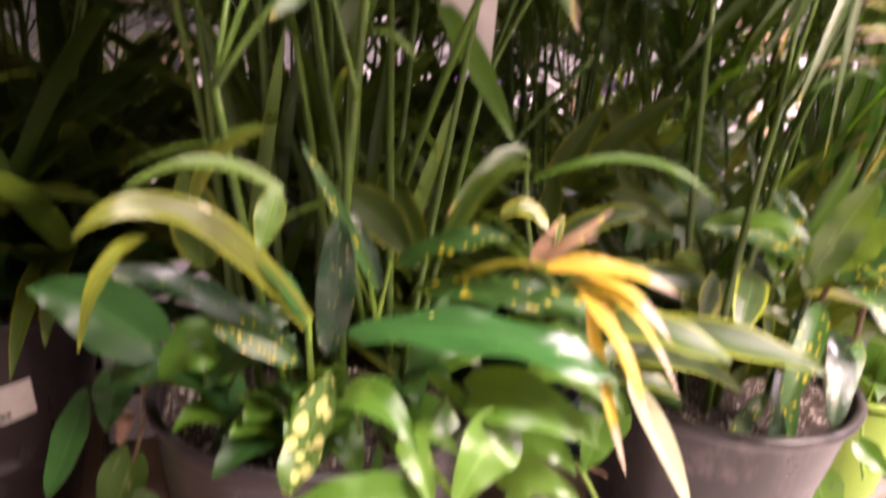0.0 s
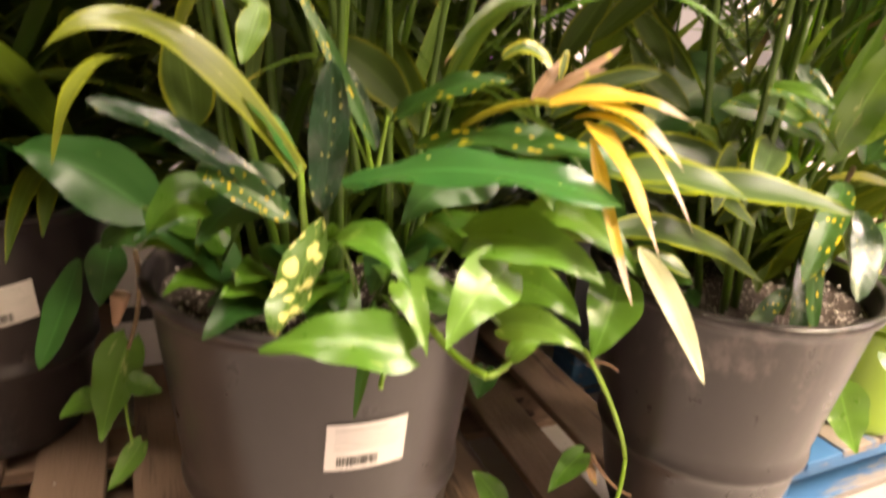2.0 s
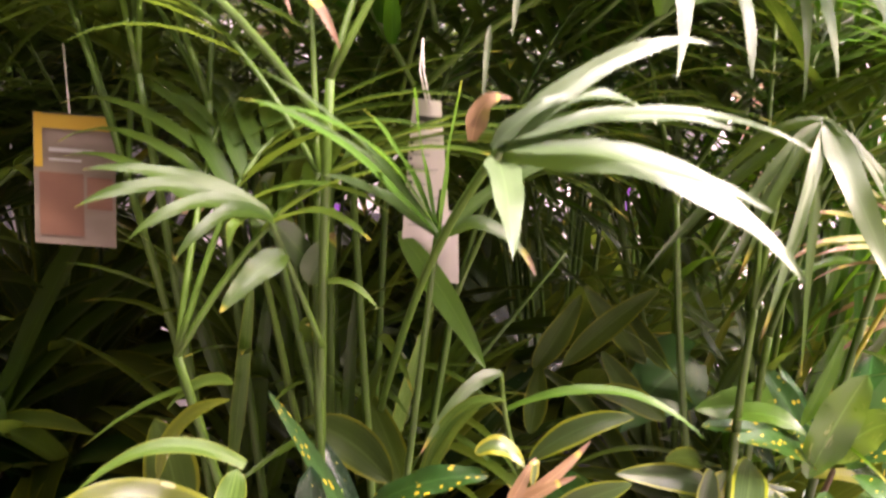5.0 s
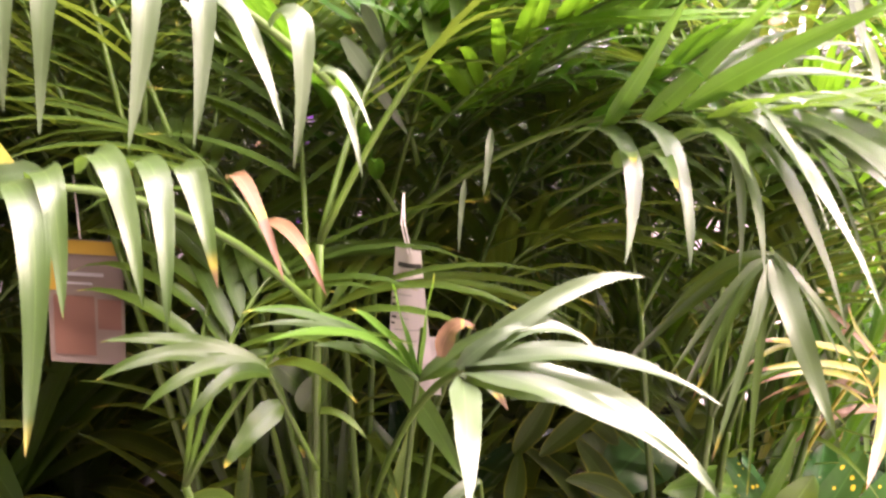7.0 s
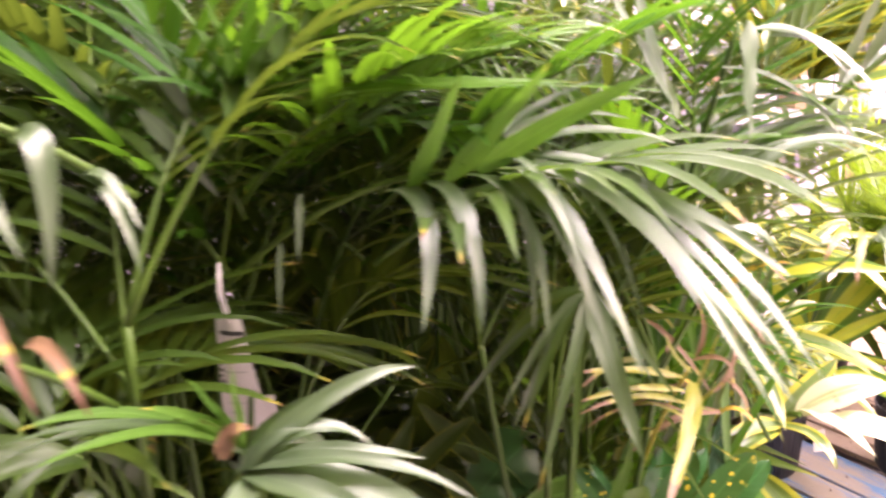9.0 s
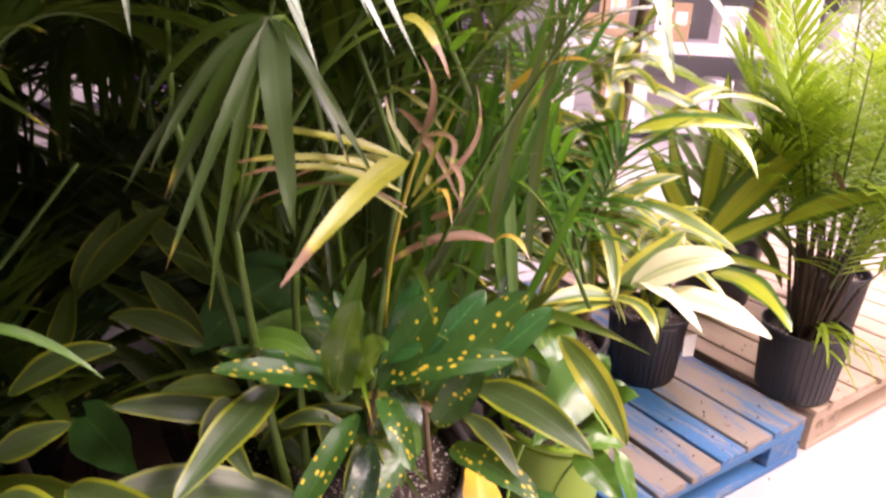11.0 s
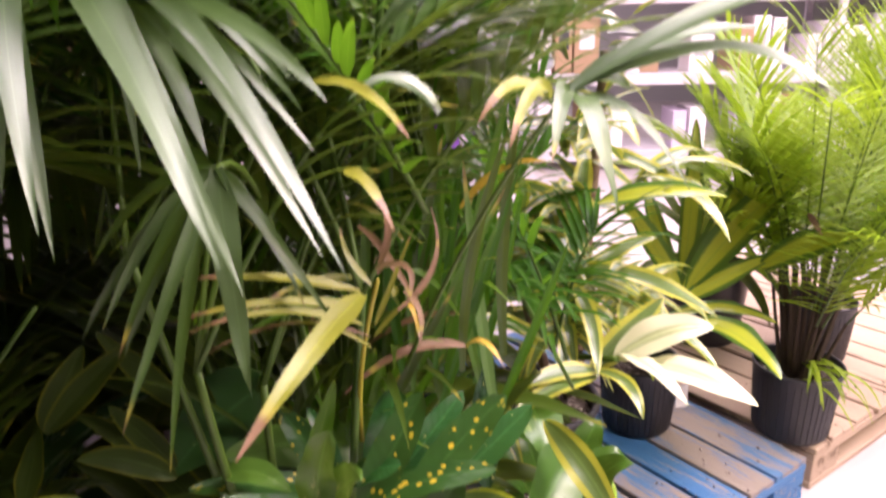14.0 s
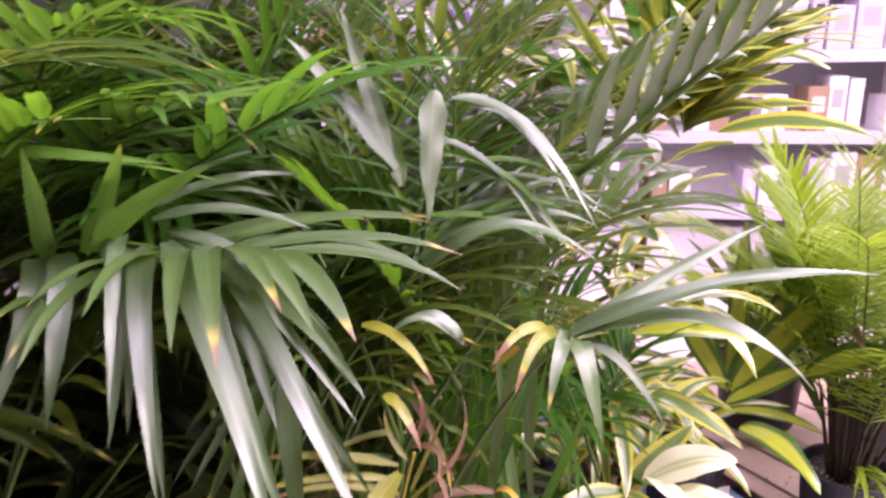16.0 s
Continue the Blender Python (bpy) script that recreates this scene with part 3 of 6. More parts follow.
pot_d = planter("potted_pothos", mat=POT_LIME, label="lime green plastic pot of trailing pothos on the blue pallet", ring=False, **D)
E_ = dict(x=1.21, y=1.745, z=0.125, h=0.20, r0=0.088, r1=0.104)
pot_e = planter("potted_dracaena", mat=POT_BLACK, label="black nursery pot of yellow-striped dracaena on the blue pallet", ring=False, group="black nursery pots", lip=0.004, **E_)
F_ = dict(x=1.60, y=1.645, z=0.125, h=0.20, r0=0.092, r1=0.108)
pot_f = planter("potted_palm", mat=POT_BLACK, label="black ribbed nursery pot of bright feathery palm", ring=False, group="black nursery pots", lip=0.004, **F_)
G_ = dict(x=1.93, y=2.03, z=0.125, h=0.20, r0=0.092, r1=0.108)
pot_g = planter("potted_palm", mat=POT_BLACK, label="black nursery pot of feathery palm behind the others", ring=False, group="black nursery pots", lip=0.004, **G_)
H_ = dict(x=1.66, y=2.25, z=0.125, h=0.26, r0=0.12, r1=0.14)
pot_h = planter("potted_dracaena", mat=POT_BLACK, label="large black nursery pot of dark green dracaena", ring=False, group="black nursery pots", lip=0.004, **H_)
for pot, d in ((pot_f, F_), (pot_g, G_), (pot_e, E_)):
    geo = Geo()
    for k in range(40):
        a = 2 * math.pi * k / 40
        geo.tube([Vector((d["x"] + (r + 0.0008) * math.cos(a), d["y"] + (r + 0.0008) * math.sin(a), d["z"] + z))
                  for r, z in ((pot_radius(zz, d["h"], d["r0"], d["r1"]), zz) for zz in (0.012, 0.10, 0.18))], 0.0009, 0.0009, 4)
    tagged(part("rib", geo, POT_BLACK, pot), kind="stuff")
K1 = dict(x=-0.30, y=1.42, z=0.125, h=0.30, r0=0.12, r1=0.15)
K2 = dict(x=0.24, y=1.50, z=0.125, h=0.30, r0=0.12, r1=0.15)
K4 = dict(x=-0.90, y=1.60, z=0.0, h=0.32, r0=0.13, r1=0.16)
K5 = dict(x=-0.45, y=1.95, z=0.0, h=0.32, r0=0.13, r1=0.16)
K6 = dict(x=0.10, y=2.05, z=0.0, h=0.32, r0=0.13, r1=0.16)
K7 = dict(x=0.62, y=2.10, z=0.0, h=0.32, r0=0.13, r1=0.16)
K8 = dict(x=-1.15, y=2.25, z=0.0, h=0.32, r0=0.13, r1=0.16)
K9 = dict(x=-0.15, y=2.60, z=0.0, h=0.32, r0=0.13, r1=0.16)
K10 = dict(x=0.55, y=2.70, z=0.0, h=0.32, r0=0.13, r1=0.16)
K3 = dict(x=0.84, y=1.47, z=0.125, h=0.28, r0=0.11, r1=0.14)
pots_k = [planter("potted_palm", mat=POT_BLACK, label="black pot of tall leafy palm in the back row", ring=False, group="palms in the back row", **d) for d in (K1, K2, K4, K5, K6, K7, K8, K9, K10)]
pot_k = planter("potted_dracaena", mat=POT_BLACK, label="black pot of cane dracaena with lemon-edged leaves", ring=False, **K3)


# ---- shelving behind ----
def shelf_rack(x, y, w, d, levels, heading, label, mat, seed, stock, wide=(0.14, 0.36), tall=(0.14, 0.38), gap=(0.02, 0.12)):
    m = pose(x, y, 0, 0, 0, heading)
    ob = thing("shelf_rack", (x, y, 0), label, "shelving")
    top = levels[-1] + 0.5
    for sx in (-w / 2, 0, w / 2):
        for sy in (0, d):
            g = Geo()
            g.box(m @ pose(sx, sy, top / 2), (0.05, 0.05, top), 0, 0.004)
            part("upright", g, mat, ob, "", False)
    rng = random.Random(seed)
    for z in levels:
        g = Geo()
        g.box(m @ pose(0, d / 2, z), (w, d, 0.03), 0, 0.003)
        part("shelf", g, mat, ob, "", False)
        for sy in (-0.01, d + 0.01):
            g = Geo()
            g.box(m @ pose(0, sy, z - 0.03), (w, 0.02, 0.09), 0, 0.003)
            part("beam", g, mat, ob, "", False)
        px = -w / 2 + 0.06
        while px < w / 2 - 0.2:
            bw, bh, bd = rng.uniform(*wide), rng.uniform(*tall), rng.uniform(0.25, 0.4)
            if rng.random() < 0.85:
                g = Geo()
                q = m @ pose(px + bw / 2, 0.05 + bd / 2, z + 0.015 + bh / 2 + 0.001, 0, 0, rng.uniform(-4, 4))
                g.box(q, (bw, bd, bh), 0, 0.004)
                kind = rng.choice(stock)
                c = thing("carton", tuple(q.translation), LABELS[kind.name], "box", "cartons on the shelves")
                box = part("carton_body", g, kind, c, "", False)
                g = Geo()
                g.box(q @ pose(0, -bd / 2 - 0.001, bh * 0.1), (bw * 0.6, 0.002, bh * 0.35), 0)
                part("printed_panel", g, rng.choice((INK_GREY, PAPER, INK)), c, "", False)
            px += bw + rng.uniform(*gap)
    return ob


LABELS = {"white_carton": "plain white carton of goods on a shelf", "brown_carton": "brown cardboard carton on a shelf",
          "purple_carton": "purple printed carton on a shelf", "lilac_carton": "pale lilac printed carton on a shelf", "orange_print": "orange printed carton on a shelf"}
shelf_rack(4.2, 5.2, 4.6, 0.6, (0.15, 0.75, 1.35, 1.95), -12, "grey steel store shelving stocked with pale cartons", STEEL, 3, (BOX_WHITE, BOX_WHITE, BOX_LILAC, BOX_WHITE, BOX_BROWN), (0.09, 0.20), (0.26, 0.44), (0.004, 0.03))
shelf_rack(-0.4, 5.6, 3.8, 0.6, (0.15, 0.75, 1.35, 1.95), 4, "grey steel store shelving with white and printed cartons", STEEL_DARK, 8, (BOX_WHITE, BOX_BROWN, BOX_PURPLE, BOX_WHITE))
shelf_rack(-2.6, 1.9, 2.6, 0.6, (0.15, 0.8, 1.5, 2.1), 62, "dark steel shelving with cartons beside the plants", STEEL_DARK, 4, (BOX_WHITE, BOX_BROWN, BOX_ORANGE))


g = Geo()
g.box(pose(-0.56, 1.23, 0.275, 0, 0, 25), (0.16, 0.12, 0.30), 0, 0.004)
c = thing("carton", (-0.56, 1.23, 0.125), "white carton standing between the pots on the pallet", "box")
part("carton_body", g, BOX_WHITE, c, "", False)
g = Geo()
g.box(pose(-0.56, 1.23, 0.24, 0, 0, 25) @ pose(0, -0.061, 0), (0.16, 0.002, 0.03), 0)
part("printed_panel", g, INK, c, "", False)


# ---- spilled soil on the deck ----
def crumbs(name, x, y, z, sx, sy, n, seed, mat, label, size=(0.0015, 0.004)):
    rng = random.Random(seed)
    geo = Geo()
    for k in range(n):
        s = rng.uniform(*size)
        geo.box(pose(x + rng.gauss(0, sx), y + rng.gauss(0, sy), z + s * 0.35, rng.uniform(0, 90), rng.uniform(0, 90), rng.uniform(0, 90)), (s * 1.5, s, s * 0.8), 0, s * 0.2)
    ob = part(name, geo, mat)
    tagged(ob, label, "debris", kind="stuff")


crumbs("spilled_perlite", -0.50, 0.66, 0.125, 0.05, 0.06, 22, 3, PERLITE, "white perlite crumbs spilled on the pallet boards")
crumbs("spilled_soil", 1.25, 1.45, 0.125, 0.16, 0.10, 46, 4, SOIL, "dark soil crumbs spilled on the blue pallet", (0.0015, 0.0045))
crumbs("spilled_soil", 1.75, 1.85, 0.125, 0.2, 0.12, 70, 5, SOIL, "dark soil crumbs spilled on the pale pallet", (0.0015, 0.005))
crumbs("spilled_soil", 1.35, 1.15, 0.001, 0.25, 0.08, 7, 6, SOIL, "soil crumbs on the concrete floor", (0.002, 0.005))
geo = Geo()
geo.tube(arc((1.26, 1.12, 0.003), (1.52, 1.30, 0.003), 0.0, 0.035, 14), 0.0016, 0.0012, 5)
twig = thing("dry_twig", (1.26, 1.12, 0.0), "thin dry twig lying on the concrete floor", "twig")
part("twig_shaft", geo, DRY, twig)

# ---- foliage: fill behind and between ----


def palm(plant, d, canes, height, reach, n, length, width, mat, seed, toward=None, spread=1.0, rise=(0.15, 0.5)):
    """Canes from the soil, each ending in arching fronds."""
    rng = random.Random(seed)
    soil = d["z"] + d["h"] - 0.04
    for k in range(canes):
        a = rng.uniform(0, 6.28)
        rr = d["r1"] * 0.55 * math.sqrt(rng.random())
        base = Vector((d["x"] + rr * math.cos(a), d["y"] + rr * math.sin(a), soil))
        hz = height * rng.uniform(0.6, 1.05)
        lean = rng.uniform(0.02, 0.12)
        top = base + Vector((math.cos(a) * lean, math.sin(a) * lean, hz * rng.uniform(0.5, 0.7)))
        stem(plant, base, top, 0.0055, 0.004, 0, 0.006, STEM)
        for j in range(rng.choice((2, 3, 3))):
            b = a + rng.uniform(-1.6, 1.6) if toward is None else toward + rng.uniform(-spread, spread)
            out = reach * rng.uniform(0.55, 1.05)
            tip = top + Vector((math.cos(b) * out, math.sin(b) * out, hz * rng.uniform(*rise)))
            frond(plant, top, tip, 0.07 * rng.uniform(0.5, 1.3), 0.0, n, length, width, 1.05, 0.2, 0.25, mat, seed * 31 + k * 5 + j)


def tuft(plant, x, y, z, n, length, width, mat, seed, shape="lance", rise=0.9, toward=None, spread=3.14, droop=0.16):
    """Leaves that spring from one spot and bend over."""
    rng = random.Random(seed)
    for k in range(n):
        a = rng.uniform(0, 6.28) if toward is None else toward + rng.uniform(-spread, spread)
        d = Vector((math.cos(a), math.sin(a), rise * rng.uniform(0.3, 1.6)))
        geo = Geo()
        p = Vector((x + rng.uniform(-0.02, 0.02), y + rng.uniform(-0.02, 0.02), z + rng.uniform(-0.01, 0.05)))
        geo.blade(leaflet_path(p, d, length * rng.uniform(0.6, 1.15), droop * rng.uniform(0.5, 1.5), 10), width * rng.uniform(0.7, 1.2), shape, (0, -0.2, 1), 0.25, 0.02)
        part("leaf", geo, mat, plant)


def feathers(plant, d, n, seed):
    """A tight clump of brown stalks under fine feathery fronds."""
    rng = random.Random(seed)
    for k in range(n):
        a, rr = rng.uniform(0, 6.28), 0.045 * math.sqrt(rng.random())
        base = Vector((d["x"] + rr * math.cos(a), d["y"] + rr * math.sin(a), d["z"] + d["h"] - 0.04))
        top = base + Vector((math.cos(a) * 0.05, math.sin(a) * 0.05, rng.uniform(0.16, 0.34)))
        stem(plant, base, top, 0.006, 0.004, 0, 0.0, STALK, "stalk")
        out = rng.uniform(0.08, 0.40)
        tip = top + Vector((math.cos(a) * out, math.sin(a) * out, rng.uniform(0.22, 0.66)))
        frond(plant, top, tip, rng.uniform(0.02, 0.07), 0.0, 28, 0.16, 0.010, 1.1, 0.12, 0.08, PALM_FEATHER, seed * 53 + k, r=0.0025)


palm(pots_k[0], K1, 12, 1.2, 0.42, 12, 0.21, 0.018, PALM_SHADED, 11, rise=(0.0, 0.45))
palm(pots_k[1], K2, 13, 1.2, 0.42, 12, 0.21, 0.018, PALM_SHADED, 12, rise=(0.0, 0.45))
palm(pots_k[2], K4, 11, 1.3, 0.45, 12, 0.22, 0.020, PALM_SHADED, 41, rise=(0.0, 0.4))
palm(pots_k[3], K5, 12, 1.4, 0.48, 12, 0.22, 0.020, PALM_SHADED, 42, rise=(0.0, 0.4))
palm(pots_k[4], K6, 12, 1.4, 0.48, 12, 0.22, 0.020, PALM_SHADED, 43, rise=(0.0, 0.4))
palm(pots_k[5], K7, 11, 1.35, 0.45, 12, 0.22, 0.020, PALM_SHADED, 44, rise=(0.0, 0.4))
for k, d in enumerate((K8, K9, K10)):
    palm(pots_k[6 + k], d, 13, 1.5, 0.55, 12, 0.26, 0.026, PALM_SHADED, 45 + k, rise=(-0.1, 0.4))
palm(pot_a, A, 14, 1.0, 0.34, 11, 0.19, 0.017, PALM_SHADED, 14, toward=1.9, spread=1.6)
palm(pot_b, B, 9, 0.92, 0.30, 11, 0.19, 0.017, PALM_SHADED, 17, toward=1.57, spread=1.3)
palm(pot_c, C, 12, 0.95, 0.30, 12, 0.19, 0.015, PALM_SHADED, 18, toward=1.4, spread=1.4)
feathers(pot_f, F_, 34, 15)
feathers(pot_g, G_, 28, 16)
tuft(pot_f, 1.60, 1.60, 0.31, 14, 0.17, 0.012, PALM_FEATHER, 75, "palm", 0.5, -1.6, 1.2, 0.35)
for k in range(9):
    tuft(pot_a, -0.68 + 0.13 * math.cos(k * 1.3), 0.955 + 0.12 * math.sin(k * 1.3), 0.50, 7, 0.26, 0.055, DRACAENA_SHADED if k % 2 else POTHOS_SHADED, 30 + k)
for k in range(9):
    tuft(pot_a, -0.70 + 0.15 * math.cos(k * 0.9), 0.99 + 0.12 * math.sin(k * 0.9), 0.52 + 0.05 * (k % 4), 10, 0.46, 0.045, DRACAENA_SHADED if k % 3 else PALM_SHADED, 1040 + k, rise=1.5, droop=0.13)
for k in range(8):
    tuft(pot_b, -0.125 + 0.11 * math.cos(k * 1.1), 0.86 + 0.07 * math.sin(k * 1.1), 0.50, 7, 0.30, 0.045, DRACAENA_SHADED if k % 3 else CROTON_DARK, 50 + k, rise=1.5, toward=1.3, spread=2.0)
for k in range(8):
    tuft(pot_c, 0.40 + 0.11 * math.cos(k * 1.2), 0.94 + 0.07 * math.sin(k * 1.2), 0.49, 7, 0.28, 0.04, DRACAENA_SHADED, 70 + k, rise=1.5, toward=1.6, spread=2.0)
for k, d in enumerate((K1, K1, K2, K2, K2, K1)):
    tuft(pots_k[0 if d is K1 else 1], d["x"] + 0.08 * math.cos(k), d["y"] - 0.05, 0.40, 10, 0.42, 0.045, DRACAENA_SHADED, 90 + k, rise=1.3, toward=-1.57, spread=1.7)
tuft(pot_h, 1.66, 2.25, 0.36, 22, 0.50, 0.045, DRACAENA_SHADED, 99, rise=1.4)

# dense undergrowth in the rows behind, its shade put into the leaf colours
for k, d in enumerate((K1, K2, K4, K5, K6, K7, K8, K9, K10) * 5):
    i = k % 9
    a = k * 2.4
    tuft(pots_k[i], d["x"] + 0.10 * math.cos(a), d["y"] + 0.10 * math.sin(a), d["z"] + d["h"] - 0.05, 13, 0.72, 0.060, DRACAENA_SHADED if k % 2 else PALM_SHADED, 900 + k, rise=1.2, droop=0.12)

# young shoots among the stems
for k in range(16):
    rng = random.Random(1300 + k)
    tuft(pot_b, B["x"] + rng.uniform(-0.12, 0.14), B["y"] + rng.uniform(0.0, 0.14), 0.52 + rng.uniform(0, 0.32), 7, 0.26, 0.016, PALM_SHADED, 1310 + k, "palm", 1.6)
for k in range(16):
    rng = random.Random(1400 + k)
    tuft(pot_c, C["x"] + rng.uniform(-0.12, 0.12), C["y"] + rng.uniform(-0.02, 0.14), 0.52 + rng.uniform(0, 0.40), 7, 0.26, 0.014, PALM_LIME if k % 4 == 0 else PALM_SHADED, 1410 + k, "palm", 1.8)
# tops of the palms, above the aisle's edge
for k in range(7):
    rng = random.Random(1500 + k)
    b = Vector((rng.uniform(-0.55, 0.45), rng.uniform(0.98, 1.38), rng.uniform(1.36, 1.52)))
    tip = b + Vector((rng.uniform(-0.30, 0.30), rng.uniform(-0.38, 0.15), rng.uniform(0.12, 0.30)))
    frond(pot_b if b.x < 0.12 else pot_c, tuple(b), tuple(tip), 0.05, 0, 12, 0.20, 0.020, 1.15, 0.16, 0.1, PALM_FRESH if k % 3 == 0 else PALM_MID, 1510 + k)

# ---- charcoal pot in the middle: pothos ----
leaf(pot_b, POTHOS, (-0.002, 0.457, 0.593), (-0.112, 0.442, 0.591), 0.050, "heart", 0.012, face=(0, -0.8, 1), wave=0.02, stalk=(-0.042, 0.582, 0.581))
leaf(pot_b, POTHOS, (-0.070, 0.524, 0.651), (-0.004, 0.467, 0.641), 0.040, "heart", 0.020, face=(0, -0.5, 1), stalk=(-0.063, 0.580, 0.579))
leaf(pot_b, POTHOS, (-0.201, 0.579, 0.660), (-0.244, 0.554, 0.632), 0.052, "heart", 0.014, face=(0, -0.9, 1), stalk=(-0.228, 0.620, 0.583))
leaf(pot_b, POTHOS_SHADED, (-0.147, 0.615, 0.664), (-0.207, 0.572, 0.621), 0.062, "heart", 0.012, face=(0, -0.9, 0.8), stalk=(-0.209, 0.641, 0.579))
leaf(pot_b, POTHOS_SHADED, (-0.278, 0.621, 0.636), (-0.395, 0.617, 0.686), 0.072, "heart", 0.012, face=(0.1, -0.9, 0.7), stalk=(-0.251, 0.658, 0.570))
leaf(pot_b, POTHOS, (0.037, 0.523, 0.664), (0.140, 0.477, 0.652), 0.056, "heart", 0.016, face=(0, -0.7, 1), stalk=(0.007, 0.573, 0.606))
leaf(pot_b, POTHOS_PALE, (0.068, 0.495, 0.650), (0.026, 0.442, 0.606), 0.050, "heart", 0.010, face=(0.1, -0.9, 0.6), stalk=(0.030, 0.545, 0.591))
leaf(pot_b, POTHOS, (0.068, 0.537, 0.621), (0.131, 0.500, 0.607), 0.042, "heart", 0.012, face=(0, -0.8, 0.8), stalk=(0.029, 0.566, 0.589))
leaf(pot_b, POTHOS_PALE, (0.068, 0.505, 0.598), (0.134, 0.483, 0.593), 0.032, "heart", 0.010, face=(0, -0.8, 0.8), stalk=(0.026, 0.540, 0.582))
leaf(pot_b, POTHOS, (0.209, 0.730, 0.551), (0.182, 0.676, 0.482), 0.066, "heart", 0.006, face=(0, -1, 0.4), stalk=(0.160, 0.748, 0.547))
leaf(pot_b, POTHOS_SHADED, (0.049, 0.595, 0.702), (-0.021, 0.553, 0.662), 0.060, "heart", 0.012, face=(0, -1, 0.6))
leaf(pot_b, POTHOS, (0.073, 0.580, 0.717), (0.105, 0.545, 0.685), 0.030, "heart", 0.006, face=(0.2, -1, 0.5))
leaf(pot_b, POTHOS_PALE, (-0.015, 0.487, 0.637), (0.012, 0.448, 0.596), 0.026, "heart", 0.008, face=(0.3, -1, 0.5), stalk=(-0.026, 0.583, 0.583))
leaf(pot_b, POTHOS_PALE, (-0.008, 0.517, 0.629), (0.033, 0.501, 0.615), 0.022, "heart", 0.008)
leaf(pot_b, POTHOS_PALE, (0.090, 0.563, 0.676), (0.158, 0.525, 0.661), 0.034, "heart", 0.012, face=(0, -0.8, 1))
leaf(pot_b, POTHOS, (0.101, 0.607, 0.676), (0.185, 0.566, 0.628), 0.050, "heart", 0.012, face=(0, -0.8, 1))
leaf(pot_b, POTHOS_SHADED, (-0.040, 0.544, 0.594), (-0.047, 0.484, 0.510), 0.012, "lance", 0.0, face=(0, -1, 0.2))
leaf(pot_b, POTHOS, (-0.002, 0.554, 0.664), (0.045, 0.505, 0.649), 0.016, "lance", 0.006)
leaf(pot_b, POTHOS_SHADED, (0.076, 0.840, 0.366), (0.069, 0.823, 0.328), 0.040, "heart", 0.0, face=(0, -1, 0.2))
leaf(pot_b, POTHOS_SHADED, (-0.271, 0.614, 0.619), (-0.314, 0.601, 0.596), 0.050, "heart", 0.006, face=(0, -0.8, 1))
leaf(pot_b, POTHOS_SHADED, (-0.334, 0.657, 0.574), (-0.338, 0.632, 0.519), 0.042, "heart", 0.0, face=(0.2, -1, 0.1))
leaf(pot_b, POTHOS_SHADED, (-0.354, 0.633, 0.571), (-0.382, 0.586, 0.467), 0.034, "lance", 0.0, face=(-0.2, -1, 0.2))
leaf(pot_b, POTHOS_SHADED, (-0.039, 0.601, 0.625), (-0.050, 0.581, 0.581), 0.036, "heart", 0.0, face=(0, -1, 0.4))
stem(pot_b, (-0.308, 0.658, 0.575), (-0.331, 0.668, 0.452), 0.003, 0.0025, 0, 0.01, CANE, "trailing_vine")
stem(pot_b, (-0.331, 0.668, 0.452), (-0.322, 0.641, 0.342), 0.002, 0.0016, 0, 0.006, VINE, "trailing_vine")
stem(pot_b, (-0.332, 0.666, 0.520), (-0.339, 0.661, 0.485), 0.012, 0.004, 0, 0.0, DRY, "dry_husk")
leaf(pot_b, POTHOS_PALE, (-0.332, 0.672, 0.460), (-0.350, 0.625, 0.357), 0.058, "heart", 0.0, face=(-0.1, -1, 0.2))
leaf(pot_b, POTHOS, (-0.362, 0.653, 0.396), (-0.399, 0.633, 0.377), 0.030, "heart", 0.004, face=(0, -0.8, 0.8))
leaf(pot_b, POTHOS, (-0.319, 0.646, 0.425), (-0.284, 0.643, 0.416), 0.028, "heart", 0.0, face=(0, -1, 0.3))
leaf(pot_b, POTHOS_PALE, (-0.313, 0.644, 0.348), (-0.346, 0.620, 0.296), 0.026, "heart", 0.0, face=(0, -1, 0.3))
stem(pot_b, (0.009, 0.537, 0.576), (0.059, 0.488, 0.560), 0.0036, 0.003, -0.006, 0.0, VINE, "trailing_vine")
stem(pot_b, (0.059, 0.488, 0.560), (0.092, 0.520, 0.579), 0.003, 0.002, -0.008, 0.0, VINE, "trailing_vine")
leaf(pot_b, POTHOS_PALE, (0.080, 0.504, 0.570), (0.104, 0.519, 0.577), 0.020, "heart", 0.006)
stem(pot_b, (-0.012, 0.471, 0.577), (-0.022, 0.453, 0.562), 0.003, 0.002, 0.0, 0.004, VINE, "trailing_vine")
stem(pot_b, (0.178, 0.698, 0.482), (0.268, 0.777, 0.285), 0.003, 0.003, 0, 0.012, VINE, "trailing_vine")
stem(pot_b, (0.268, 0.777, 0.285), (0.246, 0.776, 0.160), 0.003, 0.0028, 0, -0.022, VINE, "trailing_vine")
stem(pot_b, (0.246, 0.776, 0.160), (0.134, 0.788, 0.146), 0.0028, 0.0026, -0.004, 0.0, VINE, "trailing_vine")
stem(pot_b, (0.134, 0.788, 0.146), (0.099, 0.799, 0.174), 0.0024, 0.0018, 0.0, 0.0, VINE, "trailing_vine")
stem(pot_b, (0.225, 0.786, 0.282), (0.287, 0.783, 0.222), 0.0025, 0.0015, -0.012, 0.0, DRY, "dry_tendril")
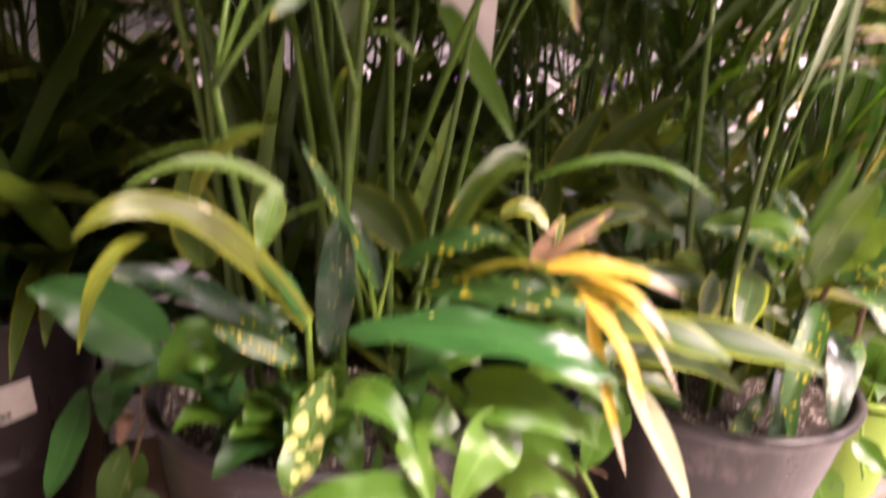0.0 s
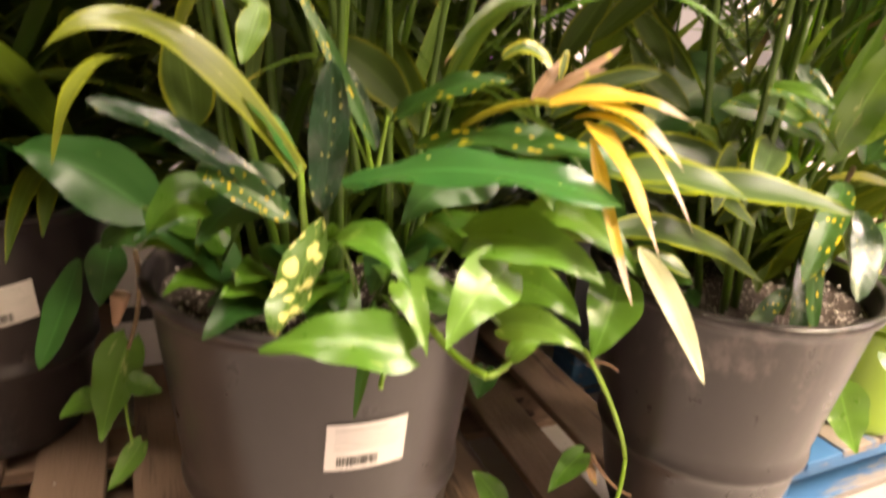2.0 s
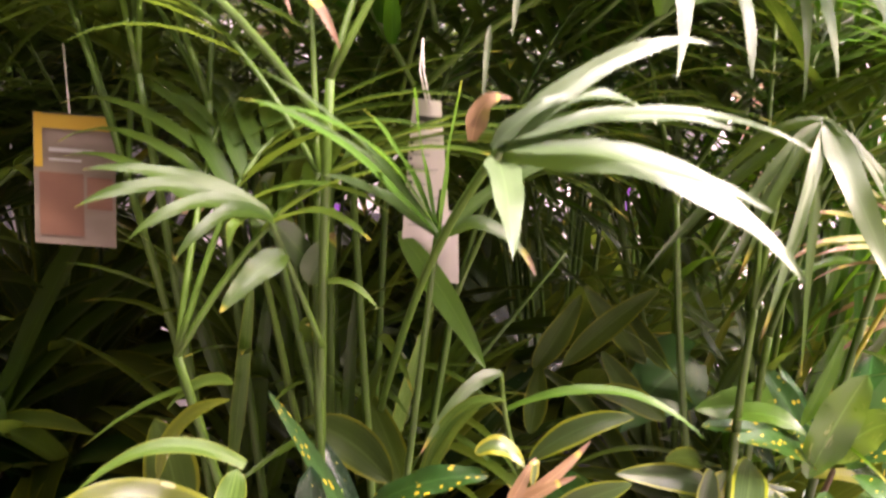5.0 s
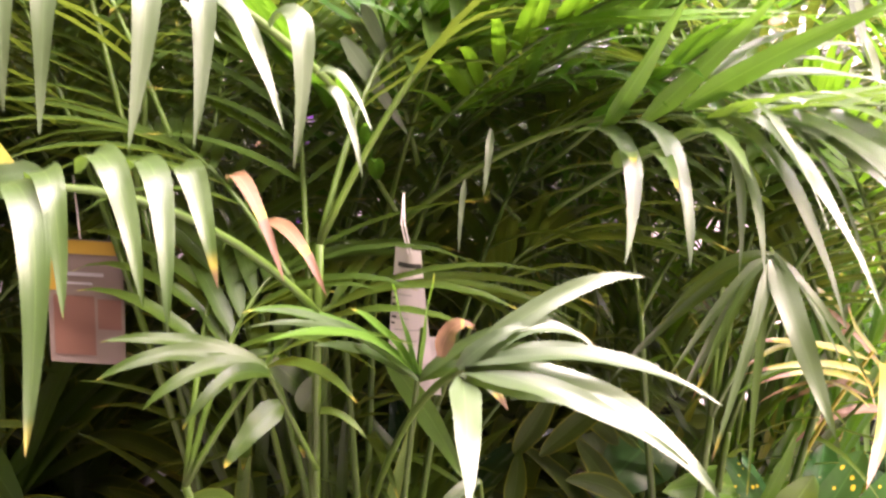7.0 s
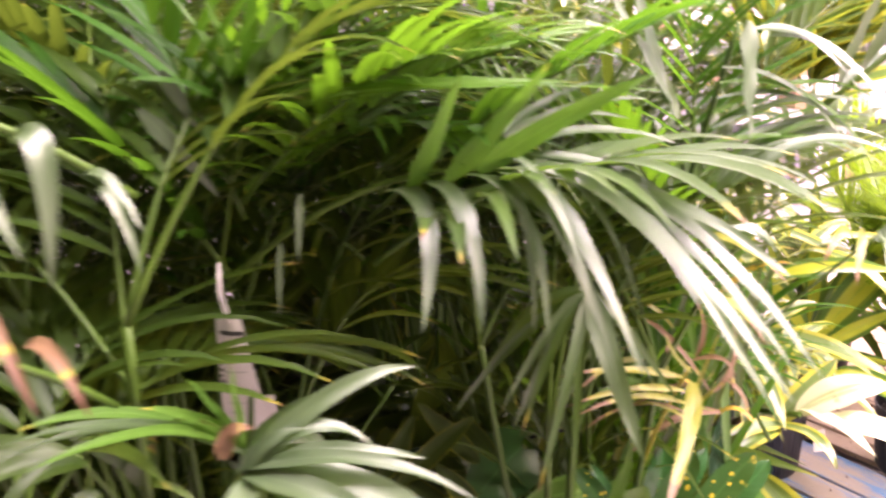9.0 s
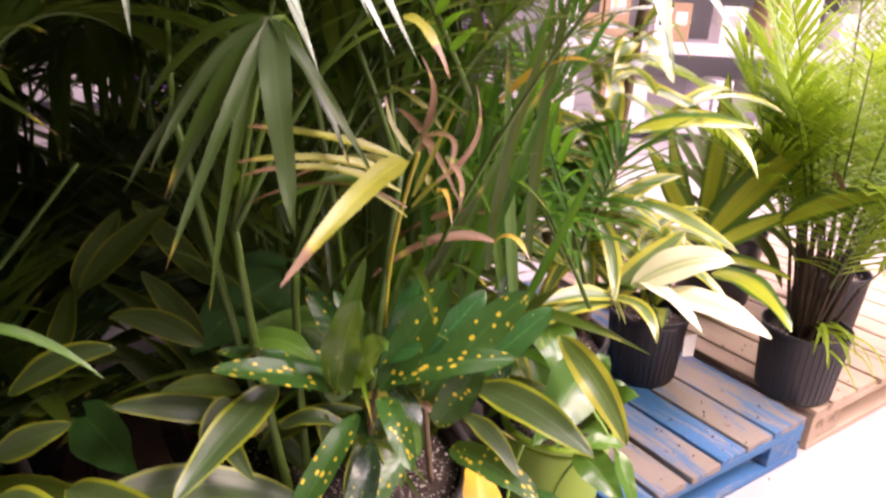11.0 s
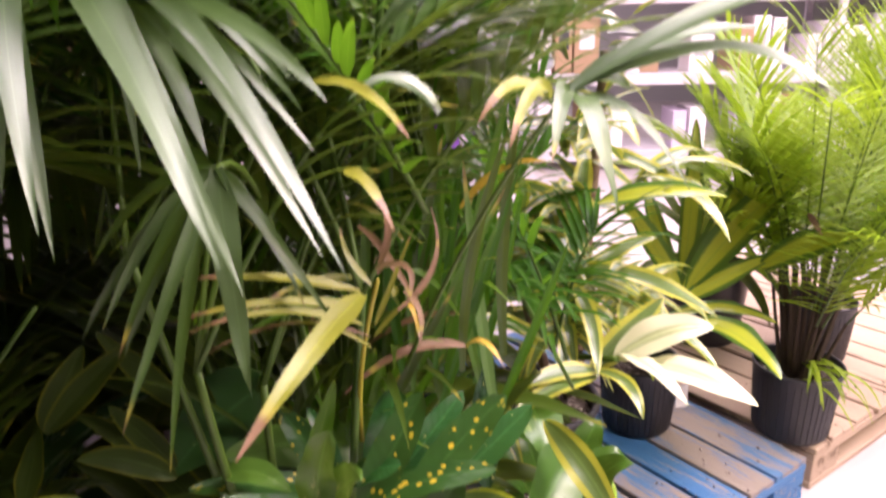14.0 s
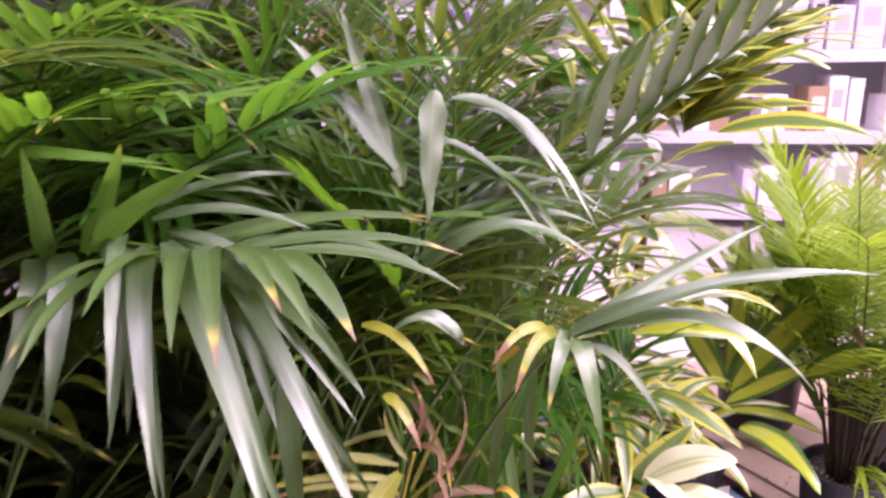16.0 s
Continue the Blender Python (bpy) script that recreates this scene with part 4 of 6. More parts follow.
stem(pot_b, (0.188, 0.727, 0.448), (0.226, 0.726, 0.443), 0.0015, 0.0008, 0.006, 0.0, DRY, "dry_tendril")
stem(pot_b, (0.099, 0.784, 0.140), (0.155, 0.751, 0.110), 0.0022, 0.0012, 0.01, 0.0, DRY, "dry_tendril")
leaf(pot_b, POTHOS, (0.113, 0.808, 0.169), (0.071, 0.824, 0.208), 0.040, "heart", 0.004, face=(0, -1, 0.5))
leaf(pot_b, POTHOS, (0.214, 0.785, 0.283), (0.171, 0.762, 0.232), 0.036, "heart", 0.004, face=(0, -1, 0.5))
leaf(pot_b, PALM_DEAD, (0.218, 0.794, 0.276), (0.237, 0.777, 0.238), 0.016, "lance", 0.0, face=(1, -1, 0.2))

# ---- crotons and strap leaves of the middle pot ----
leaf(pot_b, CROTON_PLAIN, (-0.075, 0.569, 0.688), (0.146, 0.479, 0.713), 0.046, "oblong", 0.020, face=(0, -0.55, 1), fold=0.12, wave=0.05)
leaf(pot_b, CROTON, (-0.022, 0.619, 0.714), (0.161, 0.545, 0.726), 0.032, "oblong", 0.016, face=(0, -0.6, 1), fold=0.15, wave=0.06)
leaf(pot_b, CROTON, (-0.043, 0.624, 0.734), (0.064, 0.598, 0.782), 0.024, "oblong", 0.012, face=(0, -0.8, 1), wave=0.08)
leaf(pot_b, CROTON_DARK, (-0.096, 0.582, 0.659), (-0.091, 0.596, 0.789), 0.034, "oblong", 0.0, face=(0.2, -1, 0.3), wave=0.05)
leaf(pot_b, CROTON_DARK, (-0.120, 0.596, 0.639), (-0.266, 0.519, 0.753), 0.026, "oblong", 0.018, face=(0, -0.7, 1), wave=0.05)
leaf(pot_b, CROTON, (-0.123, 0.579, 0.649), (-0.202, 0.567, 0.694), 0.030, "oblong", 0.006, face=(0, -0.8, 1))
leaf(pot_b, CROTON_BRIGHT, (-0.084, 0.532, 0.668), (-0.103, 0.456, 0.598), 0.036, "oblong", -0.008, face=(-0.2, -1, 0.5), wave=0.04, fold=0.3, label="croton leaf mottled bright yellow")
leaf(pot_b, CROTON, (-0.054, 0.617, 0.709), (-0.129, 0.612, 0.852), 0.014, "lance", 0.004, face=(0.3, -0.8, 0.6))
leaf(pot_b, CROTON_DARK, (-0.053, 0.637, 0.706), (-0.096, 0.657, 0.787), 0.016, "lance", 0.004)
stem(pot_b, (-0.056, 0.629, 0.675), (-0.071, 0.627, 0.748), 0.003, 0.0015, 0, 0.0, VINE)
stem(pot_b, (-0.056, 0.629, 0.675), (-0.045, 0.625, 0.739), 0.003, 0.0015, 0, 0.0, VINE)
stem(pot_b, (-0.057, 0.630, 0.680), (-0.092, 0.629, 0.758), 0.002, 0.001, 0, 0.0, VINE)
stem(pot_b, (-0.114, 0.605, 0.593), (-0.113, 0.572, 0.702), 0.004, 0.003, 0, 0.0, VINE)
leaf(pot_b, OLIVE, (-0.112, 0.570, 0.695), (-0.264, 0.468, 0.795), 0.027, "strap", 0.058, face=(0, -0.8, 1), fold=0.1, late=0.6)
leaf(pot_b, OLIVE, (-0.225, 0.509, 0.789), (-0.249, 0.439, 0.724), 0.016, "strap", 0.030, face=(-0.3, -0.8, 0.8), fold=0.15, late=0.75)
leaf(pot_b, CROTON_PLAIN, (-0.112, 0.571, 0.696), (-0.158, 0.546, 0.763), 0.020, "lance", 0.010)
leaf(pot_b, POTHOS_PALE, (-0.111, 0.571, 0.696), (-0.142, 0.562, 0.705), 0.014, "lance", 0.004)
leaf(pot_b, STRAP, (-0.126, 0.532, 0.826), (-0.233, 0.489, 0.829), 0.014, "strap", 0.022, face=(0, -0.7, 1))
leaf(pot_b, STRAP, (-0.126, 0.513, 0.833), (-0.131, 0.482, 0.794), 0.021, "lance", 0.002, face=(0.2, -1, 0.4))
leaf(pot_b, OLIVE, (-0.211, 0.563, 0.794), (-0.141, 0.554, 0.870), 0.016, "lance", 0.024, face=(0, -0.8, 1), late=0.2)
leaf(pot_b, DRACAENA_SHADED, (-0.227, 0.634, 0.714), (-0.245, 0.639, 0.811), 0.046, "lance", 0.0, face=(0.2, -1, 0.4))
leaf(pot_b, DRACAENA_SHADED, (-0.029, 0.666, 0.734), (-0.115, 0.660, 0.798), 0.040, "lance", 0.012, face=(0, -1, 0.8))
leaf(pot_b, DRACAENA_SHADED, (-0.014, 0.681, 0.711), (-0.063, 0.726, 0.809), 0.030, "lance", 0.0, face=(0, -1, 0.4))
leaf(pot_b, PALM_FRESH, (-0.020, 0.690, 0.980), (0.062, 0.655, 0.858), 0.023, "lance", 0.006, face=(-0.5, -1, 0.4), fold=0.3)
leaf(pot_b, STRAP, (0.005, 0.624, 0.767), (0.081, 0.615, 0.844), 0.014, "strap", 0.028, face=(0, -0.7, 1), late=0.35)
leaf(pot_b, STRAP, (0.006, 0.621, 0.757), (0.062, 0.614, 0.843), 0.016, "strap", 0.016, face=(0, -0.7, 1), late=0.3)
leaf(pot_b, PALM_FRESH, (0.082, 0.632, 0.829), (0.245, 0.593, 0.822), 0.010, "strap", 0.034, face=(0, -0.6, 1), late=0.6)
leaf(pot_b, DRACAENA, (0.111, 0.711, 0.735), (0.215, 0.707, 0.786), 0.026, "lance", 0.012, face=(0, -0.8, 1))
leaf(pot_b, LEMON, (0.053, 0.603, 0.800), (0.095, 0.592, 0.794), 0.018, "lance", 0.012, face=(0, -0.6, 1))
leaf(pot_b, STRAP, (-0.142, 0.609, 1.000), (-0.149, 0.594, 0.984), 0.012, "strap", 0.01)
leaf(pot_b, PALM, (-0.101, 0.661, 0.956), (-0.137, 0.610, 1.001), 0.014, "strap", 0.026)
leaf(pot_b, PALM, (-0.098, 0.657, 0.942), (-0.073, 0.649, 0.987), 0.024, "lance", 0.0, face=(0.3, -1, 0.4))
leaf(pot_b, PALM, (0.019, 0.649, 0.977), (0.101, 0.605, 0.960), 0.018, "lance", 0.03, late=0.6)
stem(pot_b, (-0.104, 0.700, 0.638), (-0.172, 0.717, 1.021), 0.0045, 0.003, 0, 0.0)
stem(pot_b, (-0.098, 0.691, 0.604), (-0.097, 0.773, 1.068), 0.0055, 0.004, 0, 0.0)
stem(pot_b, (-0.077, 0.683, 0.647), (-0.142, 0.679, 1.028), 0.0045, 0.003, 0, 0.0)
stem(pot_b, (-0.046, 0.675, 0.614), (-0.070, 0.731, 1.063), 0.005, 0.0035, 0, 0.0, STEM, "stem", "yellow-green palm cane")
stem(pot_b, (-0.060, 0.717, 0.617), (-0.041, 0.818, 1.073), 0.005, 0.0035, 0, 0.0)
stem(pot_b, (-0.119, 0.736, 0.619), (-0.147, 0.836, 1.075), 0.005, 0.0035, 0, 0.0)
stem(pot_b, (-0.031, 0.669, 0.592), (0.023, 0.641, 1.026), 0.004, 0.0028, 0, 0.0)
stem(pot_b, (0.041, 0.805, 0.785), (0.157, 0.826, 0.930), 0.003, 0.002, 0.0, 0.0)

# ---- the dying golden frond ----
gold = rib_of(pot_b, (0.024, 0.605, 0.739), (0.096, 0.556, 0.772), 0.008, 0, 0.003, 0.0025, STEM_YELLOW, "orange dying palm frond")
leaflet(gold, PALM_GOLD, (0.092, 0.555, 0.772), (0.196, 0.515, 0.770), 0.020, 0.012)
leaflet(gold, PALM_GOLD, (0.098, 0.555, 0.771), (0.187, 0.492, 0.739), 0.017, 0.020)
leaflet(gold, PALM_GOLD, (0.111, 0.542, 0.764), (0.193, 0.467, 0.702), 0.010, 0.026)
leaflet(gold, PALM_GOLD, (0.118, 0.541, 0.761), (0.172, 0.457, 0.680), 0.021, 0.020, face=(0.4, -0.8, 0.6))
leaflet(gold, PALM_GOLD, (0.124, 0.526, 0.751), (0.154, 0.445, 0.651), 0.013, 0.004, face=(0.3, -1, 0.3))
leaflet(gold, PALM_DEAD, (0.081, 0.565, 0.770), (0.151, 0.597, 0.817), 0.013, 0.0)
leaflet(gold, PALM_DEAD, (0.079, 0.565, 0.771), (0.104, 0.590, 0.805), 0.012, 0.004)
leaflet(gold, PALM_DEAD, (0.086, 0.566, 0.772), (0.136, 0.568, 0.800), 0.010, 0.004)
leaflet(gold, LEMON, (0.100, 0.573, 0.789), (0.102, 0.570, 0.808), 0.008, 0.01)

# ---- dracaena leaves between the two pots ----
leaf(pot_c, DRACAENA_SHEEN, (0.201, 0.633, 0.630), (0.264, 0.566, 0.525), 0.022, "lance", 0.010, face=(-0.3, -1, 0.6), fold=0.15)
leaf(pot_c, DRACAENA, (0.175, 0.676, 0.629), (0.383, 0.759, 0.555), 0.040, "lance", 0.022, face=(0, -0.8, 1))
leaf(pot_c, DRACAENA, (0.197, 0.685, 0.598), (0.280, 0.700, 0.577), 0.026, "lance", 0.010)
leaf(pot_c, DRACAENA, (0.308, 0.732, 0.713), (0.287, 0.694, 0.651), 0.032, "lance", 0.012, face=(0.5, -1, 0.3))
leaf(pot_c, DRACAENA, (0.319, 0.745, 0.684), (0.200, 0.710, 0.721), 0.028, "lance", 0.008, face=(0, -1, 0.8))
leaf(pot_c, DRACAENA, (0.350, 0.777, 0.646), (0.427, 0.778, 0.640), 0.020, "lance", 0.014)
leaf(pot_c, POTHOS_SHADED, (0.339, 0.931, 0.760), (0.239, 0.868, 0.689), 0.100, "heart", 0.006, face=(0, -1, 0.35))
leaf(pot_c, DRACAENA_SHADED, (0.127, 0.848, 0.779), (0.182, 0.854, 0.873), 0.030, "lance", 0.0, face=(0, -1, 0.3))
leaf(pot_c, DRACAENA_SHADED, (0.267, 0.872, 0.779), (0.188, 0.876, 0.877), 0.028, "lance", 0.0, face=(0, -1, 0.3))
leaf(pot_c, DRACAENA_SHADED, (0.118, 0.791, 0.724), (0.132, 0.831, 0.794), 0.026, "lance", 0.0, face=(0, -1, 0.3))

# ---- spotted croton of the other pot ----
crown = (0.455, 0.770, 0.696)
stem(pot_c, (0.443, 0.813, 0.542), crown, 0.004, 0.003, 0, 0.0, CANE)
stem(pot_c, (0.525, 0.803, 0.546), (0.509, 0.778, 0.682), 0.004, 0.003, 0, 0.0, CANE)
leaf(pot_c, CROTON, (0.430, 0.755, 0.705), (0.306, 0.674, 0.781), 0.030, "oblong", 0.010, face=(0, -0.7, 1))
leaf(pot_c, CROTON, (0.465, 0.755, 0.715), (0.599, 0.732, 0.755), 0.028, "oblong", 0.010, face=(0, -0.7, 1))
leaf(pot_c, CROTON, (0.459, 0.752, 0.707), (0.530, 0.773, 0.827), 0.040, "oblong", 0.0, face=(-0.2, -1, 0.5))
leaf(pot_c, CROTON, (0.439, 0.779, 0.712), (0.381, 0.806, 0.805), 0.030, "oblong", 0.0, face=(0.2, -1, 0.5))
leaf(pot_c, CROTON_PLAIN, (0.443, 0.780, 0.715), (0.409, 0.820, 0.794), 0.018, "oblong", 0.0, face=(0.6, -1, 0.3))
leaf(pot_c, CROTON, (0.505, 0.760, 0.690), (0.622, 0.793, 0.803), 0.042, "oblong", 0.004, face=(0, -1, 0.6))
leaf(pot_c, CROTON, (0.459, 0.741, 0.707), (0.489, 0.665, 0.670), 0.026, "oblong", 0.014, face=(0.2, -0.8, 0.8))
leaf(pot_c, CROTON, (0.436, 0.745, 0.684), (0.363, 0.633, 0.607), 0.029, "oblong", 0.016, face=(-0.2, -0.8, 0.7))
leaf(pot_c, CROTON, (0.520, 0.747, 0.666), (0.564, 0.752, 0.740), 0.038, "oblong", 0.0, face=(0, -1, 0.5))
leaf(pot_c, PALM_LIME, (0.460, 0.797, 0.709), (0.493, 0.846, 0.830), 0.028, "lance", 0.0, face=(0.5, -1, 0.3))
leaf(pot_c, CROTON, (0.535, 0.735, 0.644), (0.614, 0.656, 0.640), 0.034, "oblong", 0.010, face=(0, -0.8, 1))
leaf(pot_c, CROTON_PLAIN, (0.610, 0.675, 0.632), (0.655, 0.612, 0.603), 0.030, "oblong", 0.006, face=(0.2, -1, 0.6))
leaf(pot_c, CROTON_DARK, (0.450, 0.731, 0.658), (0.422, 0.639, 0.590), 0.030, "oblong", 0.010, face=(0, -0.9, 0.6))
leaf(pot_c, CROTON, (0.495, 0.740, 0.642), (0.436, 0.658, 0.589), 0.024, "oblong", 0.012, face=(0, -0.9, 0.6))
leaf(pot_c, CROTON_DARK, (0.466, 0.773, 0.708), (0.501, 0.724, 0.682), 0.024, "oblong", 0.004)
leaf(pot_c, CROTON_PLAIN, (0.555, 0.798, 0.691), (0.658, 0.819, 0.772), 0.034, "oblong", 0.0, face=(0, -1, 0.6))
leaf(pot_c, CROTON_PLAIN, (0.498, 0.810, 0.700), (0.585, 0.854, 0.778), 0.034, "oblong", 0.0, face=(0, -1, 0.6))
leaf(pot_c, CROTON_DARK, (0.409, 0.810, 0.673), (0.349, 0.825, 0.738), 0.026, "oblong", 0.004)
leaf(pot_c, CROTON_DARK, (0.607, 0.821, 0.661), (0.629, 0.901, 0.799), 0.034, "lance", 0.0, face=(0, -1, 0.3))
leaf(pot_c, DRACAENA, (0.353, 0.749, 0.718), (0.283, 0.597, 0.699), 0.035, "lance", 0.010, face=(0.1, -0.9, 0.8))
leaf(pot_c, DRACAENA, (0.563, 0.759, 0.707), (0.658, 0.634, 0.704), 0.037, "lance", 0.012, face=(0, -0.8, 1))
leaf(pot_c, DRACAENA, (0.438, 0.731, 0.654), (0.426, 0.667, 0.604), 0.019, "lance", 0.004, face=(0.3, -1, 0.4))
leaf(pot_c, DRACAENA, (0.550, 0.748, 0.678), (0.596, 0.667, 0.658), 0.022, "lance", 0.008)
leaf(pot_c, DRACAENA, (0.401, 0.783, 0.660), (0.403, 0.766, 0.620), 0.013, "lance", 0.0)
leaf(pot_c, DRACAENA, (0.283, 0.761, 0.672), (0.333, 0.696, 0.640), 0.021, "lance", 0.004)
leaf(pot_c, DRACAENA_SHADED, (0.311, 0.770, 0.700), (0.249, 0.707, 0.738), 0.022, "lance", 0.006, face=(0, -1, 0.8))
leaf(pot_c, DRACAENA_SHADED, (0.272, 0.794, 0.741), (0.184, 0.780, 0.782), 0.026, "lance", 0.010, face=(0, -1, 0.6))
leaf(pot_c, DRACAENA_SHADED, (0.262, 0.833, 0.728), (0.203, 0.834, 0.810), 0.027, "lance", 0.0, face=(0, -1, 0.4))
leaf(pot_c, DRACAENA_SHADED, (0.299, 0.889, 0.765), (0.222, 0.921, 0.862), 0.024, "lance", 0.0, face=(0, -1, 0.3))
leaf(pot_c, DRACAENA_SHADED, (0.154, 0.795, 0.806), (0.253, 0.780, 0.902), 0.026, "lance", 0.004, face=(0, -1, 0.4))
leaf(pot_b, DRACAENA, (0.188, 0.629, 0.692), (0.334, 0.527, 0.707), 0.035, "lance", 0.012, face=(0, -0.7, 1))
leaf(pot_b, DRACAENA, (0.145, 0.598, 0.709), (0.249, 0.520, 0.713), 0.037, "lance", 0.010, face=(0, -0.7, 1))
leaf(pot_b, DRACAENA, (0.124, 0.647, 0.712), (0.198, 0.634, 0.755), 0.024, "lance", 0.004, face=(0, -1, 0.5))
leaf(pot_b, POTHOS_SHADED, (0.148, 0.777, 0.665), (0.210, 0.728, 0.624), 0.062, "heart", 0.0, face=(0, -1, 0.4))
leaf(pot_b, POTHOS_SHADED, (0.224, 0.735, 0.593), (0.281, 0.695, 0.572), 0.050, "heart", 0.0, face=(0, -1, 0.4))
leaf(pot_c, POTHOS_SHADED, (0.317, 0.817, 0.511), (0.326, 0.791, 0.504), 0.030, "heart", 0.0)
leaf(pot_c, LEAF_YELLOW, (0.569, 0.757, 0.604), (0.563, 0.676, 0.570), 0.046, "oblong", 0.006, face=(0.3, -1, 0.4), label="fallen golden yellow leaf")

# ---- pothos of the lime pot ----
leaf(pot_d, POTHOS, (0.755, 0.968, 0.592), (0.671, 0.886, 0.531), 0.085, "heart", 0.008, face=(0, -1, 0.5))
leaf(pot_d, POTHOS, (0.721, 1.036, 0.636), (0.746, 0.957, 0.566), 0.070, "heart", 0.008, face=(0.2, -1, 0.5))
leaf(pot_d, POTHOS, (0.752, 0.905, 0.500), (0.795, 0.839, 0.463), 0.050, "heart", 0.006, face=(0.1, -1, 0.5))
leaf(pot_d, POTHOS, (0.809, 0.915, 0.490), (0.828, 0.857, 0.415), 0.030, "heart", 0.004, face=(0.4, -1, 0.3))
leaf(pot_d, POTHOS_PALE, (0.745, 0.903, 0.516), (0.810, 0.903, 0.513), 0.024, "lance", 0.008)
stem(pot_d, (0.754, 0.995, 0.552), (0.809, 0.915, 0.490), 0.003, 0.0025, 0.012, 0, VINE, "trailing_vine")
stem(pot_d, (0.682, 0.969, 0.472), (0.648, 0.880, 0.360), 0.003, 0.0025, 0.0, 0.01, VINE, "trailing_vine")
stem(pot_d, (0.757, 0.928, 0.478), (0.705, 0.889, 0.400), 0.0025, 0.002, 0.0, 0.01, VINE, "trailing_vine")
leaf(pot_d, POTHOS, (0.628, 0.886, 0.417), (0.663, 0.845, 0.387), 0.036, "heart", 0.0, face=(0, -1, 0.4))
leaf(pot_d, POTHOS_PALE, (0.603, 0.920, 0.335), (0.630, 0.884, 0.252), 0.070, "heart", 0.0, face=(0, -1, 0.4))
for k in range(10):
    a = 0.63 * k
    leaf(pot_d, POTHOS, (0.815 + 0.06 * math.cos(a), 1.21 + 0.06 * math.sin(a), 0.35), (0.815 + 0.14 * math.cos(a), 1.21 + 0.14 * math.sin(a), 0.40 + 0.05 * math.sin(k * 2.3)), 0.065, "heart", 0.03)

# ---- lemon-edged cane dracaena ----
stem(pot_k, (0.93, 1.50, 0.38), (0.838, 1.176, 0.641), 0.014, 0.012, 0, 0.0, CANE, "cane")
stem(pot_k, (0.90, 1.53, 0.38), (0.783, 1.314, 0.684), 0.012, 0.010, 0, 0.0, CANE, "cane")
stem(pot_k, (0.96, 1.54, 0.38), (0.966, 1.458, 1.128), 0.012, 0.010, 0, 0.0, CANE, "cane")
stem(pot_k, (0.838, 1.176, 0.641), (0.859, 1.062, 0.689), 0.006, 0.005, 0.0, 0.0, STEM)
leaf(pot_k, DRACAENA_SHEEN, (0.862, 1.081, 0.681), (0.991, 1.026, 0.747), 0.052, "lance", 0.020, face=(0, -0.7, 1))
leaf(pot_k, DRACAENA_SHEEN, (0.867, 1.084, 0.689), (0.925, 0.954, 0.663), 0.034, "lance", 0.018, face=(0.3, -0.8, 0.8))
leaf(pot_k, DRACAENA_SHEEN, (0.902, 1.054, 0.683), (1.020, 0.940, 0.663), 0.044, "lance", 0.014, face=(0, -0.7, 1))
leaf(pot_k, LEMON, (0.830, 1.096, 0.655), (0.948, 1.107, 0.767), 0.044, "lance", 0.0, face=(0, -1, 0.5))
leaf(pot_k, LEMON, (0.832, 1.077, 0.664), (0.858, 0.956, 0.649), 0.024, "strap", 0.024, face=(0, -0.7, 1), late=0.7)
leaf(pot_k, LEMON, (0.840, 1.076, 0.664), (0.695, 1.016, 0.681), 0.028, "lance", 0.012)
leaf(pot_k, LEMON, (0.832, 1.074, 0.656), (0.674, 0.985, 0.653), 0.030, "lance", 0.016)
leaf(pot_k, LEMON, (0.716, 0.960, 0.661), (0.777, 0.824, 0.574), 0.040, "lance", 0.020, face=(-0.4, -0.8, 0.7), late=0.7)
leaf(pot_k, LEMON, (0.763, 1.126, 0.701), (0.647, 1.103, 0.763), 0.028, "lance", 0.008)
leaf(pot_k, CORN, (0.860, 1.181, 0.906), (1.003, 1.044, 0.940), 0.042, "lance", 0.012, face=(0, -0.8, 1))
for k in range(26):
    rng = random.Random(400 + k)
    root = Vector((0.835, 1.231, 0.713)).lerp(Vector((0.960, 1.425, 1.120)), rng.random())
    tip = root + Vector((rng.uniform(-0.16, 0.18), rng.uniform(-0.20, 0.12), rng.uniform(-0.10, 0.12)))
    leaf(pot_k, LEMON, tuple(root), tuple(tip), rng.uniform(0.022, 0.036), "lance", rng.uniform(0.0, 0.03))
for k in range(44):
    rng = random.Random(450 + k)
    root = Vector((0.820, 1.365, 0.861)).lerp(Vector((0.819, 1.186, 0.657)), rng.random())
    a = rng.uniform(-3.4, 0.4)
    tip = root + Vector((0.085 * math.cos(a), 0.085 * math.sin(a), rng.uniform(-0.11, 0.01)))
    leaf(pot_k, LEMON, tuple(root), tuple(tip), rng.uniform(0.018, 0.028), "lance", rng.uniform(0.02, 0.045), late=0.35)
for k in range(80):
    rng = random.Random(500 + k)
    root = Vector((0.891, 1.305, 1.219)).lerp(Vector((0.983, 1.467, 1.445)), rng.random())
    tip = root + Vector((rng.uniform(-0.20, 0.34), rng.uniform(-0.22, 0.15), rng.uniform(0.0, 0.22)))
    leaf(pot_k, LEMON if k % 4 else CORN, tuple(root), tuple(tip), rng.uniform(0.026, 0.042), "lance", rng.uniform(0.0, 0.035))
for k in range(46):
    rng = random.Random(560 + k)
    root = Vector((0.950, 1.272, 1.221)).lerp(Vector((1.111, 1.389, 1.439)), rng.random())
    tip = root + Vector((rng.uniform(-0.12, 0.20), rng.uniform(-0.16, 0.12), rng.uniform(0.02, 0.20)))
    leaf(pot_k, LEMON, tuple(root), tuple(tip), rng.uniform(0.024, 0.036), "lance", rng.uniform(0.0, 0.03))
